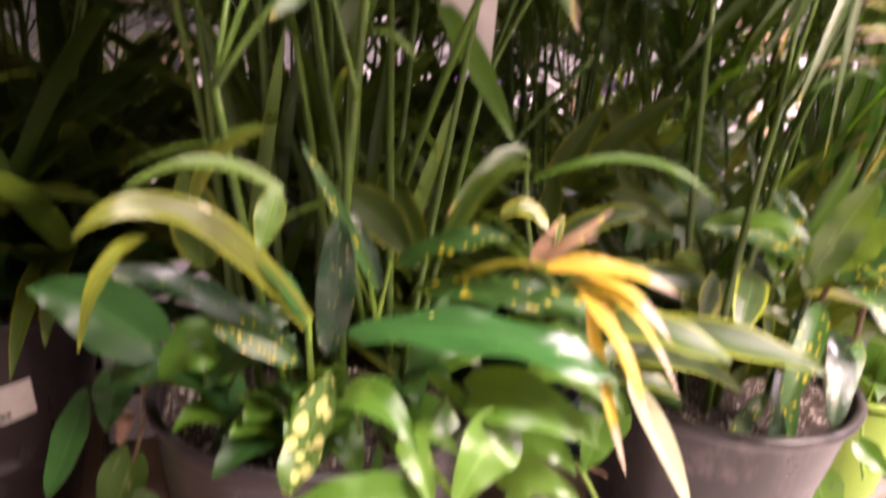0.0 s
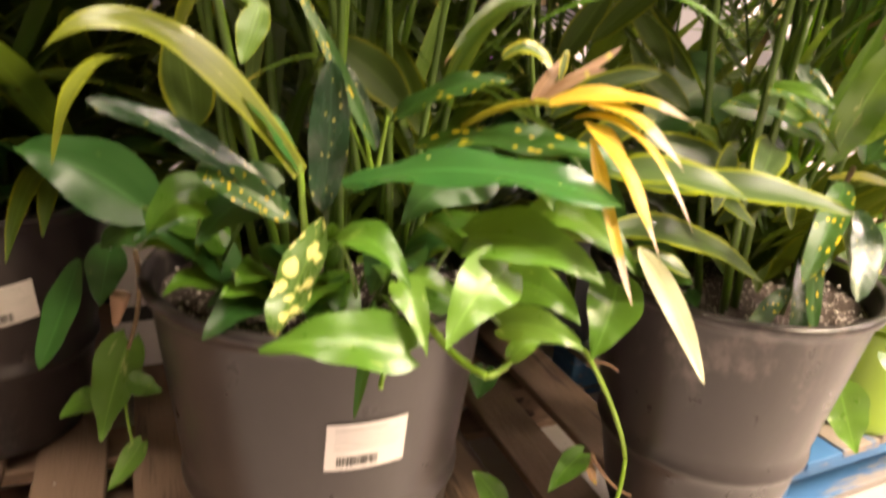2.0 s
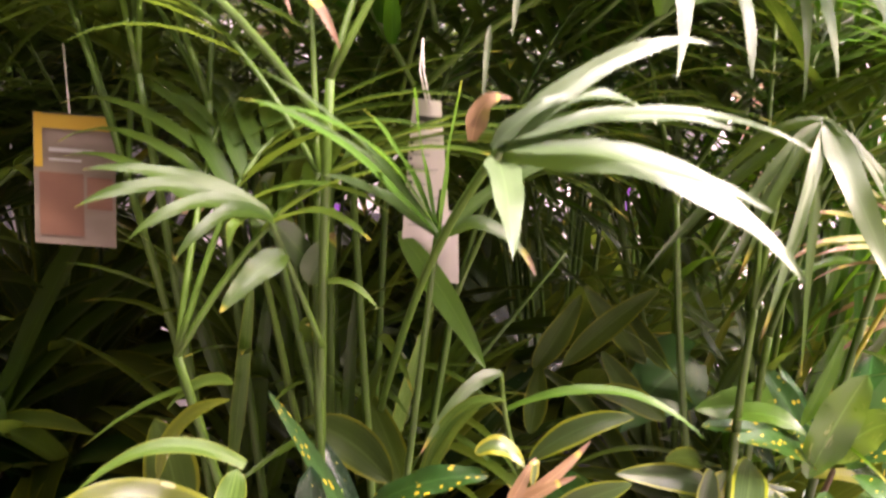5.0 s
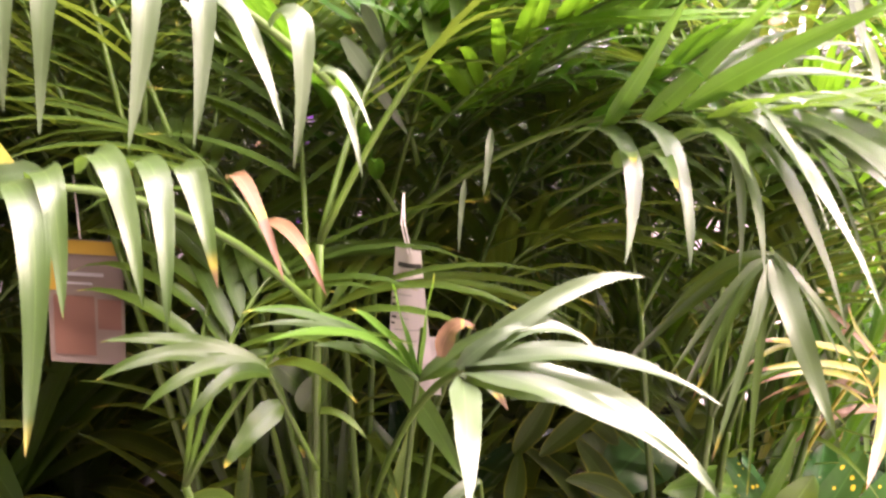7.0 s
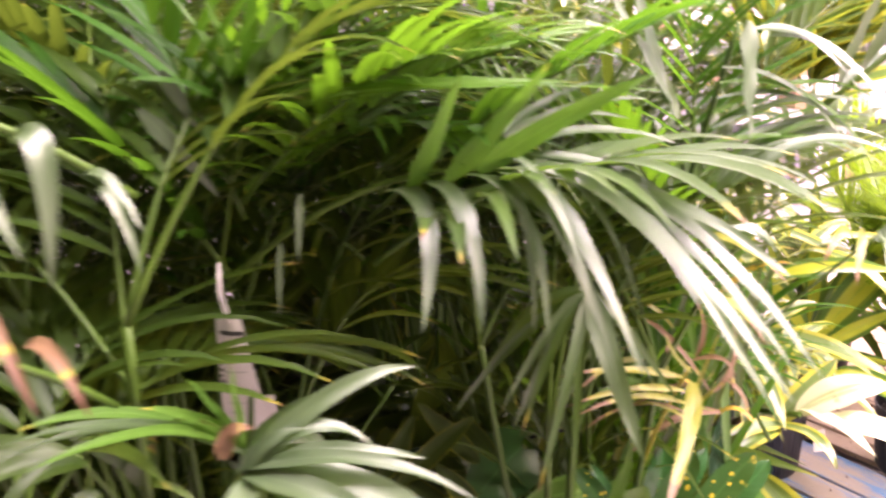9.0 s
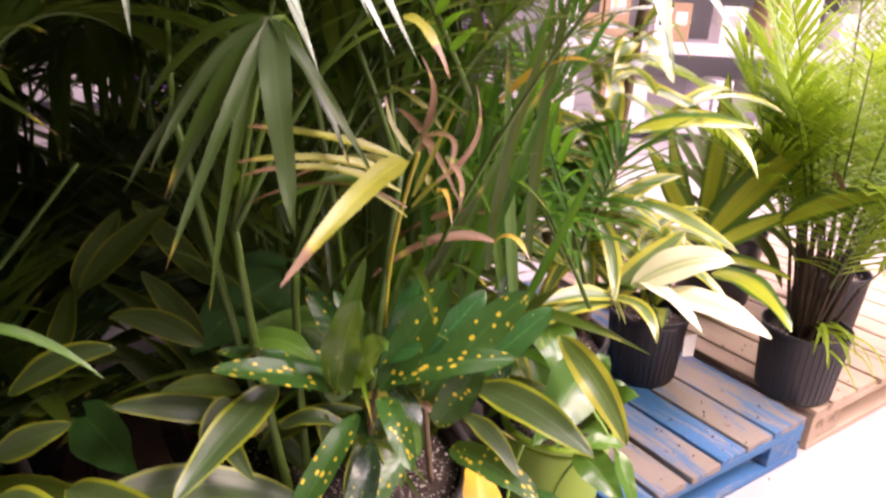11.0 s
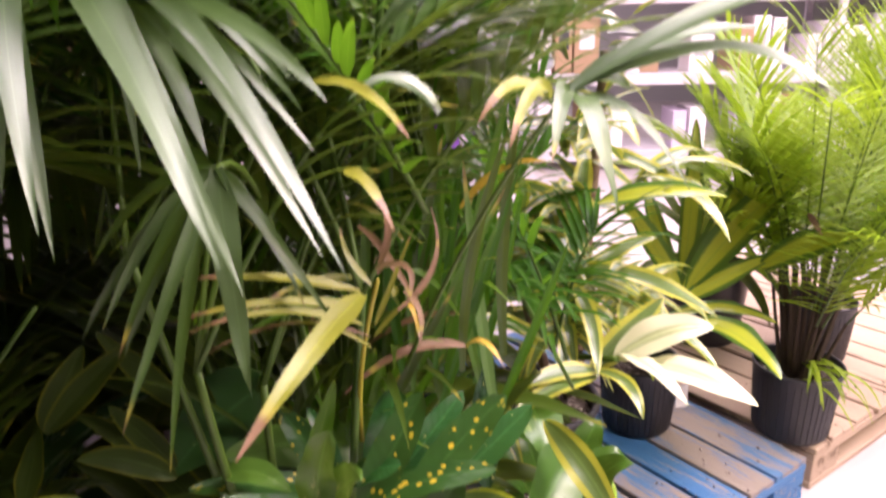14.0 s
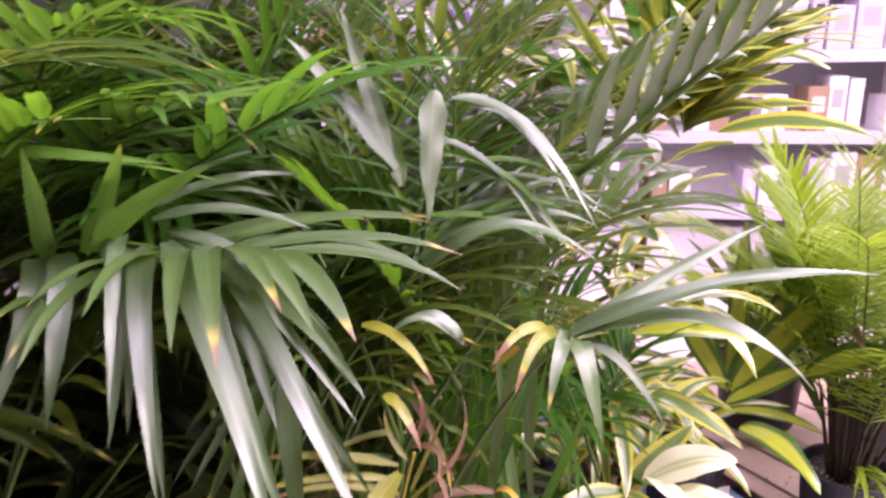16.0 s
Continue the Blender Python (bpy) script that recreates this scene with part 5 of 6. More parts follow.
leaf(pot_k, LEMON, (0.993, 1.214, 1.241), (1.153, 1.065, 1.250), 0.044, "lance", 0.018, face=(0, -0.8, 1))
leaf(pot_k, LEMON, (0.925, 1.266, 1.270), (1.138, 1.186, 1.385), 0.040, "lance", 0.012)
leaf(pot_k, LEMON, (0.895, 1.259, 1.243), (1.187, 1.251, 1.439), 0.036, "lance", 0.012)
leaf(pot_k, LEMON, (0.916, 1.271, 1.289), (1.084, 1.169, 1.318), 0.032, "lance", 0.014)
leaf(pot_k, LEMON, (0.744, 1.337, 1.317), (0.620, 1.255, 1.381), 0.040, "lance", 0.008)
leaf(pot_k, LEMON, (0.597, 1.386, 1.287), (0.528, 1.433, 1.449), 0.036, "lance", 0.0, face=(0, -1, 0.4))
leaf(pot_k, LEMON, (0.912, 1.228, 1.132), (0.992, 1.136, 1.184), 0.034, "lance", 0.008)
leaf(pot_k, LEMON, (0.923, 1.243, 1.187), (0.993, 1.148, 1.231), 0.030, "lance", 0.008)

# ---- yellow-striped dracaena in the black pot ----
tuft(pot_e, 1.21, 1.745, 0.31, 12, 0.36, 0.045, CORN, 600, rise=1.5)
leaf(pot_e, CORN, (1.259, 1.650, 0.550), (1.118, 1.705, 0.776), 0.060, "lance", 0.0, face=(0.2, -1, 0.3))
leaf(pot_e, CORN, (1.269, 1.668, 0.543), (1.365, 1.850, 0.934), 0.056, "lance", 0.0, face=(0, -1, 0.3))
leaf(pot_e, CORN, (1.266, 1.652, 0.556), (1.493, 1.721, 0.933), 0.060, "lance", 0.0, face=(-0.2, -1, 0.4))
leaf(pot_e, CORN, (1.263, 1.631, 0.557), (1.489, 1.542, 0.876), 0.080, "lance", 0.020, face=(-0.2, -0.8, 0.8))
leaf(pot_e, CORN, (1.399, 1.555, 0.629), (1.552, 1.426, 0.734), 0.066, "lance", 0.022, face=(0, -0.8, 0.9))
leaf(pot_e, CORN, (1.250, 1.621, 0.531), (1.426, 1.544, 0.662), 0.050, "lance", 0.004, face=(0, -0.8, 0.9))
leaf(pot_e, CORN, (1.250, 1.613, 0.513), (1.414, 1.482, 0.519), 0.040, "lance", 0.020)
leaf(pot_e, CORN, (1.234, 1.510, 0.525), (1.325, 1.320, 0.473), 0.070, "lance", 0.030, face=(0, -0.7, 1))
leaf(pot_e, CORN, (1.269, 1.665, 0.537), (1.235, 1.849, 0.791), 0.050, "lance", 0.0, face=(0.2, -1, 0.3))
leaf(pot_e, CORN, (1.269, 1.665, 0.537), (1.400, 1.694, 0.743), 0.050, "lance", 0.0, face=(0, -1, 0.5))
leaf(pot_e, CORN, (1.230, 1.626, 0.537), (1.063, 1.567, 0.599), 0.044, "lance", 0.020)
leaf(pot_e, DRY, (1.462, 1.499, 0.771), (1.472, 1.457, 0.730), 0.02, "lance", 0.0)
g = Geo()
g.grid([[Vector((1.190, 1.492, 0.320)), Vector((1.215, 1.489, 0.322))], [Vector((1.197, 1.510, 0.365)), Vector((1.226, 1.509, 0.371))]], lambda i, j: (j, i))
part("label", g, PAPER, pot_e, "small white paper label on the pot")

# ---- fan-like frond close to the lens ----
fan = rib_of(pot_b, (-0.040, 0.690, 0.800), (0.063, 0.422, 1.079), 0.030, 0, 0.0035, 0.0028, None, "pale green palm frond spread like a fan")
hub = (0.059, 0.421, 1.078)
leaflet(fan, PALM_CLEAN, hub, (0.174, 0.437, 1.132), 0.0143, 0.016, late=0.6)
leaflet(fan, PALM_CLEAN, hub, (0.142, 0.416, 1.091), 0.0134, 0.020, late=0.6)
leaflet(fan, PALM_CLEAN, (0.061, 0.422, 1.079), (0.200, 0.364, 1.080), 0.0118, 0.018, late=0.6)
leaflet(fan, PALM_CLEAN, (0.060, 0.422, 1.081), (0.175, 0.397, 1.089), 0.0143, 0.010)
leaflet(fan, PALM_CLEAN, (0.061, 0.421, 1.076), (0.178, 0.347, 1.055), 0.0185, 0.012)
leaflet(fan, PALM_CLEAN, (0.062, 0.420, 1.072), (0.207, 0.375, 1.017), 0.027, 0.026, fold=0.1, late=0.62)
leaflet(fan, PALM_CLEAN, (0.060, 0.420, 1.071), (0.063, 0.330, 1.039), 0.0185, 0.006, face=(0.2, -1, 0.5))
leaflet(fan, PALM_CLEAN, (0.021, 0.580, 1.000), (-0.068, 0.400, 1.122), 0.0118, 0.020, late=0.45)
leaflet(fan, PALM_CLEAN, (0.021, 0.580, 1.000), (-0.078, 0.420, 1.104), 0.0101, 0.022, late=0.45)
leaflet(fan, PALM_CLEAN, (0.057, 0.421, 1.078), (0.101, 0.419, 1.106), 0.0118, 0.006)
leaflet(fan, PALM_DEAD, (0.046, 0.432, 1.081), (0.068, 0.428, 1.103), 0.012, 0.012, late=0.2)
# its lower whorl, on the same rib
whorl = (0.021, 0.600, 0.992)
for tip, wide, sag, sort in (((-0.088, 0.452, 1.104), 0.013, 0.022, PALM_FRESH), ((-0.062, 0.402, 1.101), 0.012, 0.024, PALM_FRESH), ((-0.020, 0.484, 1.097), 0.014, 0.010, PALM_FRESH),
                             ((-0.058, 0.530, 1.051), 0.015, 0.010, PALM_CLEAN), ((0.010, 0.500, 1.110), 0.014, 0.006, PALM_FRESH), ((0.040, 0.510, 1.115), 0.013, 0.004, PALM_FRESH),
                             ((0.135, 0.545, 1.070), 0.011, 0.014, PALM_CLEAN), ((0.120, 0.560, 1.058), 0.011, 0.012, PALM_CLEAN), ((0.098, 0.585, 0.972), 0.016, 0.022, PALM)):
    leaflet(fan, sort, whorl, tip, wide, sag, late=0.5)
leaflet(fan, PALM, (0.078, 0.673, 0.846), (0.003, 0.617, 0.789), 0.014, 0.02, late=0.5)
stem(pot_b, (0.099, 0.709, 0.728), (0.078, 0.673, 0.846), 0.003, 0.002, 0, 0.004)
# ---- two drooping fronds over the left ----
droop = rib_of(pot_b, (-0.024, 0.559, 1.235), (-0.191, 0.355, 1.344), 0.03, 0, 0.0035, 0.002, None, "palm frond with long drooping leaflets")
leaflet(droop, PALM_CLEAN, (-0.165, 0.374, 1.334), (-0.155, 0.341, 1.240), 0.019, 0.012, face=(0.6, -0.9, 0.8), bow=(0.016, -0.012, 0.012), late=0.35)
leaflet(droop, PALM_CLEAN, (-0.145, 0.383, 1.329), (-0.138, 0.339, 1.230), 0.018, 0.014, face=(0.6, -0.9, 0.8), bow=(0.016, -0.012, 0.012), late=0.35)
leaflet(droop, PALM_CLEAN, (-0.116, 0.392, 1.318), (-0.101, 0.348, 1.221), 0.018, 0.016, face=(0.6, -0.9, 0.8), bow=(0.016, -0.012, 0.012), late=0.35)
leaflet(droop, PALM_CLEAN, (-0.101, 0.412, 1.314), (-0.077, 0.369, 1.219), 0.018, 0.016, face=(0.6, -0.9, 0.8), bow=(0.016, -0.012, 0.012), late=0.35)
leaflet(droop, PALM_CLEAN, (-0.078, 0.429, 1.299), (-0.041, 0.413, 1.226), 0.014, 0.020, face=(0.6, -0.9, 0.8))
leaflet(droop, PALM_CLEAN, (-0.060, 0.468, 1.286), (-0.045, 0.448, 1.200), 0.018, 0.020, face=(0.6, -0.9, 0.8), bow=(0.016, -0.012, 0.012), late=0.35)
leaflet(droop, PALM_CLEAN, (-0.043, 0.523, 1.258), (-0.001, 0.495, 1.220), 0.010, 0.016)
leaflet(droop, PALM_CLEAN, (-0.035, 0.521, 1.248), (-0.010, 0.507, 1.185), 0.010, 0.016)
leaflet(droop, PALM_CLEAN, (-0.133, 0.409, 1.308), (-0.195, 0.449, 1.308), 0.014, 0.0)
leaflet(droop, PALM_CLEAN, (-0.107, 0.449, 1.300), (-0.089, 0.465, 1.276), 0.010, 0.0)
droop2 = rib_of(pot_b, (-0.051, 0.522, 1.082), (-0.175, 0.322, 1.204), 0.035, 0, 0.0032, 0.002, None, "palm frond with browned drooping leaflet tips")
leaflet(droop2, PALM, (-0.146, 0.324, 1.209), (-0.120, 0.268, 1.103), 0.016, 0.010, face=(0.6, -0.9, 0.8), bow=(0.016, -0.012, 0.012), late=0.35)
leaflet(droop2, PALM, (-0.147, 0.344, 1.206), (-0.110, 0.291, 1.155), 0.014, 0.012, face=(0.6, -0.9, 0.8), bow=(0.016, -0.012, 0.012), late=0.35)
leaflet(droop2, PALM, (-0.129, 0.355, 1.210), (-0.076, 0.293, 1.159), 0.016, 0.016, face=(0.6, -0.9, 0.8), bow=(0.016, -0.012, 0.012), late=0.35)
leaflet(droop2, PALM, (-0.110, 0.366, 1.209), (-0.070, 0.300, 1.145), 0.016, 0.014, face=(0.6, -0.9, 0.8), bow=(0.016, -0.012, 0.012), late=0.35)
leaflet(droop2, PALM, (-0.092, 0.386, 1.207), (-0.065, 0.353, 1.150), 0.016, 0.022, face=(0.6, -0.9, 0.8))
leaflet(droop2, PALM_DEAD, (-0.079, 0.426, 1.197), (-0.041, 0.393, 1.142), 0.012, 0.022, face=(0.6, -0.9, 0.8))
leaflet(droop2, PALM_DEAD, (-0.073, 0.458, 1.160), (-0.021, 0.411, 1.128), 0.012, 0.018)
leaflet(droop2, PALM, (-0.143, 0.345, 1.210), (-0.189, 0.341, 1.199), 0.016, 0.004)
leaflet(droop2, PALM, (-0.140, 0.345, 1.209), (-0.195, 0.336, 1.180), 0.014, 0.006)
leaflet(droop2, PALM, (-0.171, 0.339, 1.188), (-0.157, 0.287, 1.098), 0.016, 0.01, face=(0.6, -0.9, 0.8))
leaflet(droop2, PALM_SICK, (-0.191, 0.367, 1.223), (-0.153, 0.344, 1.206), 0.014, 0.004)
low = rib_of(pot_b, (-0.081, 0.620, 0.891), (-0.108, 0.567, 1.018), 0.0, 0, 0.003, 0.002)
leaflet(low, PALM_SHADED, (-0.109, 0.566, 1.013), (-0.222, 0.506, 1.031), 0.018, 0.02)
leaflet(low, PALM_SHADED, (-0.106, 0.566, 1.013), (-0.186, 0.501, 1.009), 0.018, 0.02)
leaflet(low, PALM_SHADED, (-0.104, 0.566, 1.011), (-0.155, 0.498, 0.994), 0.018, 0.02)
leaflet(low, PALM_SHADED, (-0.094, 0.560, 0.987), (-0.130, 0.510, 0.955), 0.022, 0.006)
leaflet(low, PALM_SHADED, (-0.108, 0.567, 1.018), (-0.227, 0.531, 1.054), 0.018, 0.012)

# ---- the big bright frond that leans out to the aisle ----
big = rib_of(pot_c, (-0.035, 0.749, 1.078), (0.314, 0.609, 1.220), 0.055, 0, 0.004, 0.002, None, "large glossy palm frond leaning out over the aisle")
leaflet(big, PALM_CLEAN, (0.265, 0.623, 1.224), (0.325, 0.478, 1.083), 0.017, 0.012, face=(0.5, -0.85, 1), bow=(0.016, -0.012, 0.012), late=0.35)
leaflet(big, PALM_CLEAN, (0.238, 0.634, 1.222), (0.279, 0.508, 1.111), 0.015, 0.010, face=(0.5, -0.85, 1), bow=(0.016, -0.012, 0.012), late=0.35)
leaflet(big, PALM_CLEAN, (0.258, 0.622, 1.222), (0.276, 0.547, 1.100), 0.015, 0.006, face=(0.5, -0.85, 1), bow=(0.016, -0.012, 0.012), late=0.35)
leaflet(big, PALM_CLEAN, (0.200, 0.643, 1.215), (0.230, 0.522, 1.116), 0.021, 0.012, face=(0.5, -0.85, 1), bow=(0.016, -0.012, 0.012), late=0.35)
leaflet(big, PALM_CLEAN, (0.165, 0.663, 1.206), (0.184, 0.533, 1.115), 0.021, 0.016, face=(0.5, -0.85, 1), bow=(0.016, -0.012, 0.012), late=0.35)

leaflet(big, PALM_FRESH, (0.186, 0.646, 1.209), (0.227, 0.560, 1.314), 0.019, 0.0, face=(0.3, -1, 0.4))
leaflet(big, PALM_FRESH, (0.219, 0.643, 1.216), (0.295, 0.558, 1.316), 0.020, 0.0, face=(0.3, -1, 0.4))
leaflet(big, PALM_FRESH, (0.243, 0.607, 1.229), (0.365, 0.525, 1.305), 0.019, 0.004, face=(0.3, -1, 0.4))

leaflet(big, PALM_CLEAN, (0.261, 0.635, 1.251), (0.361, 0.660, 1.296), 0.0109, 0.006, face=(0.0, -0.75, 1))
leaflet(big, PALM_CLEAN, (0.273, 0.635, 1.252), (0.403, 0.640, 1.279), 0.0118, 0.01, face=(0.0, -0.75, 1))
leaflet(big, PALM_CLEAN, (0.283, 0.630, 1.246), (0.414, 0.600, 1.243), 0.0134, 0.012, face=(0.0, -0.75, 1))
leaflet(big, PALM_CLEAN, (0.274, 0.640, 1.256), (0.384, 0.630, 1.263), 0.0101, 0.01, face=(0.0, -0.75, 1))
leaflet(big, PALM_CLEAN, (0.298, 0.625, 1.235), (0.445, 0.530, 1.144), 0.0151, 0.024, face=(0.0, -0.75, 1))
leaflet(big, PALM_CLEAN, (0.313, 0.620, 1.233), (0.452, 0.510, 1.123), 0.0134, 0.026, face=(0.0, -0.75, 1))
leaflet(big, PALM_CLEAN, (0.335, 0.600, 1.208), (0.460, 0.490, 1.152), 0.0176, 0.016, face=(0.0, -0.75, 1))
leaflet(big, PALM_CLEAN, (0.293, 0.630, 1.237), (0.431, 0.560, 1.173), 0.0118, 0.018, face=(0.0, -0.75, 1))
leaflet(big, PALM_CLEAN, (0.306, 0.620, 1.233), (0.441, 0.545, 1.158), 0.0109, 0.02, face=(0.0, -0.75, 1))
leaflet(big, PALM_CLEAN, (0.295, 0.620, 1.229), (0.415, 0.405, 1.098), 0.0227, 0.032, face=(0.35, -0.9, 0.9))
leaflet(big, PALM_CLEAN, (0.328, 0.605, 1.215), (0.398, 0.500, 1.126), 0.0202, 0.016, face=(0.35, -0.9, 0.9))
leaflet(big, PALM_CLEAN, (0.347, 0.600, 1.204), (0.465, 0.432, 1.079), 0.0185, 0.042, face=(0.35, -0.9, 0.9))
leaflet(big, PALM_CLEAN, (0.340, 0.600, 1.204), (0.454, 0.455, 1.082), 0.0143, 0.035, face=(0.35, -0.9, 0.9))
leaflet(big, PALM_CLEAN, (0.320, 0.610, 1.219), (0.419, 0.430, 1.076), 0.0168, 0.038, face=(0.35, -0.9, 0.9))
leaflet(big, PALM_CLEAN, (0.363, 0.580, 1.180), (0.443, 0.470, 1.095), 0.0118, 0.026, face=(0.35, -0.9, 0.9))
leaflet(big, PALM_CLEAN, (0.280, 0.620, 1.225), (0.332, 0.450, 1.103), 0.0185, 0.035, face=(0.35, -0.9, 0.9))
leaflet(big, PALM_CLEAN, (0.259, 0.630, 1.232), (0.301, 0.470, 1.154), 0.0143, 0.038, face=(0.35, -0.9, 0.9))
leaflet(big, PALM_CLEAN, (0.305, 0.620, 1.226), (0.359, 0.520, 1.113), 0.0109, 0.026, face=(0.35, -0.9, 0.9))

# ---- hanging frond with yellow tips ----
node = (0.367, 0.697, 1.083)
hang = rib_of(pot_c, (0.43, 0.90, 0.62), node, 0.13, 0, 0.0038, 0.0028, None, "hanging palm frond with yellow and brown tips")
leaflet(hang, PALM_CLEAN, node, (0.391, 0.589, 0.940), 0.028, 0.004, face=(-0.1, -1, 0.3), fold=0.15)
leaflet(hang, PALM, node, (0.280, 0.680, 0.936), 0.015, 0.014)
leaflet(hang, PALM_SHADED, node, (0.324, 0.603, 0.875), 0.013, 0.018)
leaflet(hang, PALM, node, (0.222, 0.748, 0.921), 0.014, 0.018)
leaflet(hang, PALM_SHADED, node, (0.449, 0.648, 0.967), 0.013, 0.012)
leaflet(hang, PALM, node, (0.428, 0.656, 0.978), 0.012, 0.012)
leaflet(hang, PALM_SHADED, node, (0.261, 0.698, 1.009), 0.013, 0.020)
leaflet(hang, PALM, node, (0.268, 0.677, 0.961), 0.013, 0.020)
leaflet(hang, PALM_SHADED, node, (0.284, 0.653, 0.945), 0.013, 0.018)
leaflet(hang, PALM, node, (0.292, 0.612, 0.904), 0.013, 0.012)
leaflet(hang, PALM_SHADED, node, (0.279, 0.706, 1.039), 0.011, 0.012)
leaflet(hang, PALM_SICK, (0.474, 0.672, 0.978), (0.386, 0.529, 0.927), 0.021, 0.016, face=(0.2, -0.8, 0.8))
sick = rib_of(pot_c, (0.467, 0.824, 0.722), (0.488, 0.712, 0.975), 0.0, 0.01, 0.003, 0.002, STEM_YELLOW, "withered palm frond with rusty brown leaflets")
leaflet(sick, PALM_SICK, (0.472, 0.692, 0.974), (0.326, 0.660, 1.004), 0.010, 0.008)
leaflet(sick, PALM_SICK, (0.472, 0.686, 0.961), (0.328, 0.647, 0.976), 0.008, 0.012)
leaflet(sick, PALM_SICK, (0.472, 0.681, 0.948), (0.338, 0.642, 0.967), 0.008, 0.016)
leaflet(sick, PALM_DEAD, (0.478, 0.694, 0.930), (0.346, 0.652, 0.943), 0.005, 0.02)
leaflet(sick, PALM_SICK, (0.478, 0.690, 0.922), (0.396, 0.673, 0.956), 0.005, 0.012)
leaflet(sick, PALM_DEAD, (0.486, 0.698, 0.991), (0.507, 0.653, 0.972), 0.008, 0.0, bow=(0.014, 0.0, 0.014))
leaflet(sick, PALM_DEAD, (0.507, 0.668, 0.980), (0.514, 0.630, 0.947), 0.007, 0.0, bow=(0.006, 0.0, 0.004))
leaflet(sick, PALM_DEAD, (0.489, 0.699, 0.994), (0.486, 0.707, 1.060), 0.008, 0.0, bow=(0.010, 0.0, 0.0))
leaflet(sick, PALM_DEAD, (0.502, 0.681, 0.958), (0.538, 0.732, 1.034), 0.006, 0.0, bow=(0.016, 0.0, -0.006))
leaflet(sick, PALM_SICK, (0.482, 0.693, 0.931), (0.528, 0.685, 0.976), 0.005, 0.004)
leaflet(sick, PALM_SICK, (0.483, 0.697, 0.939), (0.521, 0.707, 1.023), 0.005, 0.0)
leaflet(sick, PALM_SICK, (0.482, 0.693, 0.978), (0.459, 0.716, 1.024), 0.007, 0.0, bow=(-0.006, 0, 0))

for k in range(14):
    rng = random.Random(2100 + k)
    b = Vector((rng.uniform(0.46, 0.62), rng.uniform(0.74, 0.90), rng.uniform(0.84, 1.00)))
    tip = b + Vector((rng.uniform(-0.16, 0.12), rng.uniform(-0.09, 0.02), rng.uniform(-0.09, 0.05)))
    leaflet(sick, (PALM_DEAD, PALM_LIME, PALM_SICK, PALM_GOLD)[k % 4], tuple(b), tuple(tip), rng.uniform(0.007, 0.013), rng.uniform(0.008, 0.024))

# ---- arching frond in the middle of the last view ----
arch = rib_of(pot_c, (0.517, 0.808, 0.839), (0.625, 0.618, 1.142), 0.02, 0, 0.0022, 0.0016, None, "arching palm frond with browned leaflet tips")
leaflet(arch, PALM_CLEAN, (0.623, 0.618, 1.139), (0.838, 0.546, 1.210), 0.016, 0.024, face=(0, -0.7, 1))
leaflet(arch, PALM_CLEAN, (0.625, 0.618, 1.139), (0.797, 0.544, 1.119), 0.020, 0.040, face=(0, -0.7, 1), late=0.62)
leaflet(arch, PALM_CLEAN, (0.620, 0.617, 1.137), (0.805, 0.655, 1.225), 0.013, 0.004)
leaflet(arch, PALM_CLEAN, (0.620, 0.617, 1.137), (0.756, 0.603, 1.179), 0.016, 0.016)
leaflet(arch, PALM, (0.630, 0.617, 1.137), (0.640, 0.556, 1.069), 0.022, 0.022, face=(0.1, -1, 0.5), fold=0.12)
leaflet(arch, PALM, (0.623, 0.617, 1.137), (0.595, 0.556, 1.102), 0.016, 0.020, face=(-0.1, -1, 0.5))
leaflet(arch, PALM_SICK, (0.615, 0.627, 1.136), (0.571, 0.570, 1.110), 0.014, 0.020, face=(-0.1, -1, 0.5))
leaflet(arch, PALM_SICK, (0.612, 0.637, 1.134), (0.555, 0.595, 1.123), 0.012, 0.018)
leaflet(arch, PALM_CLEAN, (0.630, 0.616, 1.135), (0.694, 0.567, 1.077), 0.013, 0.02)
leaflet(arch, PALM_SICK, (0.448, 0.627, 1.151), (0.508, 0.574, 1.118), 0.012, 0.012)
leaflet(arch, PALM_SICK, (0.465, 0.611, 1.093), (0.496, 0.579, 1.057), 0.012, 0.010)
leaflet(arch, PALM_CLEAN, (0.535, 0.638, 1.126), (0.471, 0.643, 1.136), 0.012, 0.02)
leaflet(arch, PALM_CLEAN, (0.535, 0.639, 1.128), (0.486, 0.654, 1.142), 0.012, 0.016)

# ---- fronds higher up ----
grey = rib_of(pot_c, (0.660, 0.772, 1.251), (0.858, 0.692, 1.439), 0.0, 0, 0.004, 0.003, None, "palm frond with pale hanging leaflets")
for k in range(9):
    s = k / 8
    b = Vector((0.675, 0.776, 1.268)).lerp(Vector((0.839, 0.688, 1.421)), s)
    leaflet(grey, PALM_CLEAN, tuple(b), tuple(b + Vector((0.012 + 0.03 * s, -0.05, 0.105 - 0.01 * s))), 0.019, 0.004, face=(0.3, -1, 0.6), fold=0.1)
    leaflet(grey, PALM_CLEAN, tuple(b), tuple(b + Vector((0.075, 0.05, 0.01 + 0.02 * s))), 0.013, 0.012)
shade = rib_of(pot_c, (0.267, 0.944, 1.297), (0.510, 0.821, 1.183), 0.01, 0, 0.004, 0.002, None, "dark palm frond with backlit yellow-green leaflets")
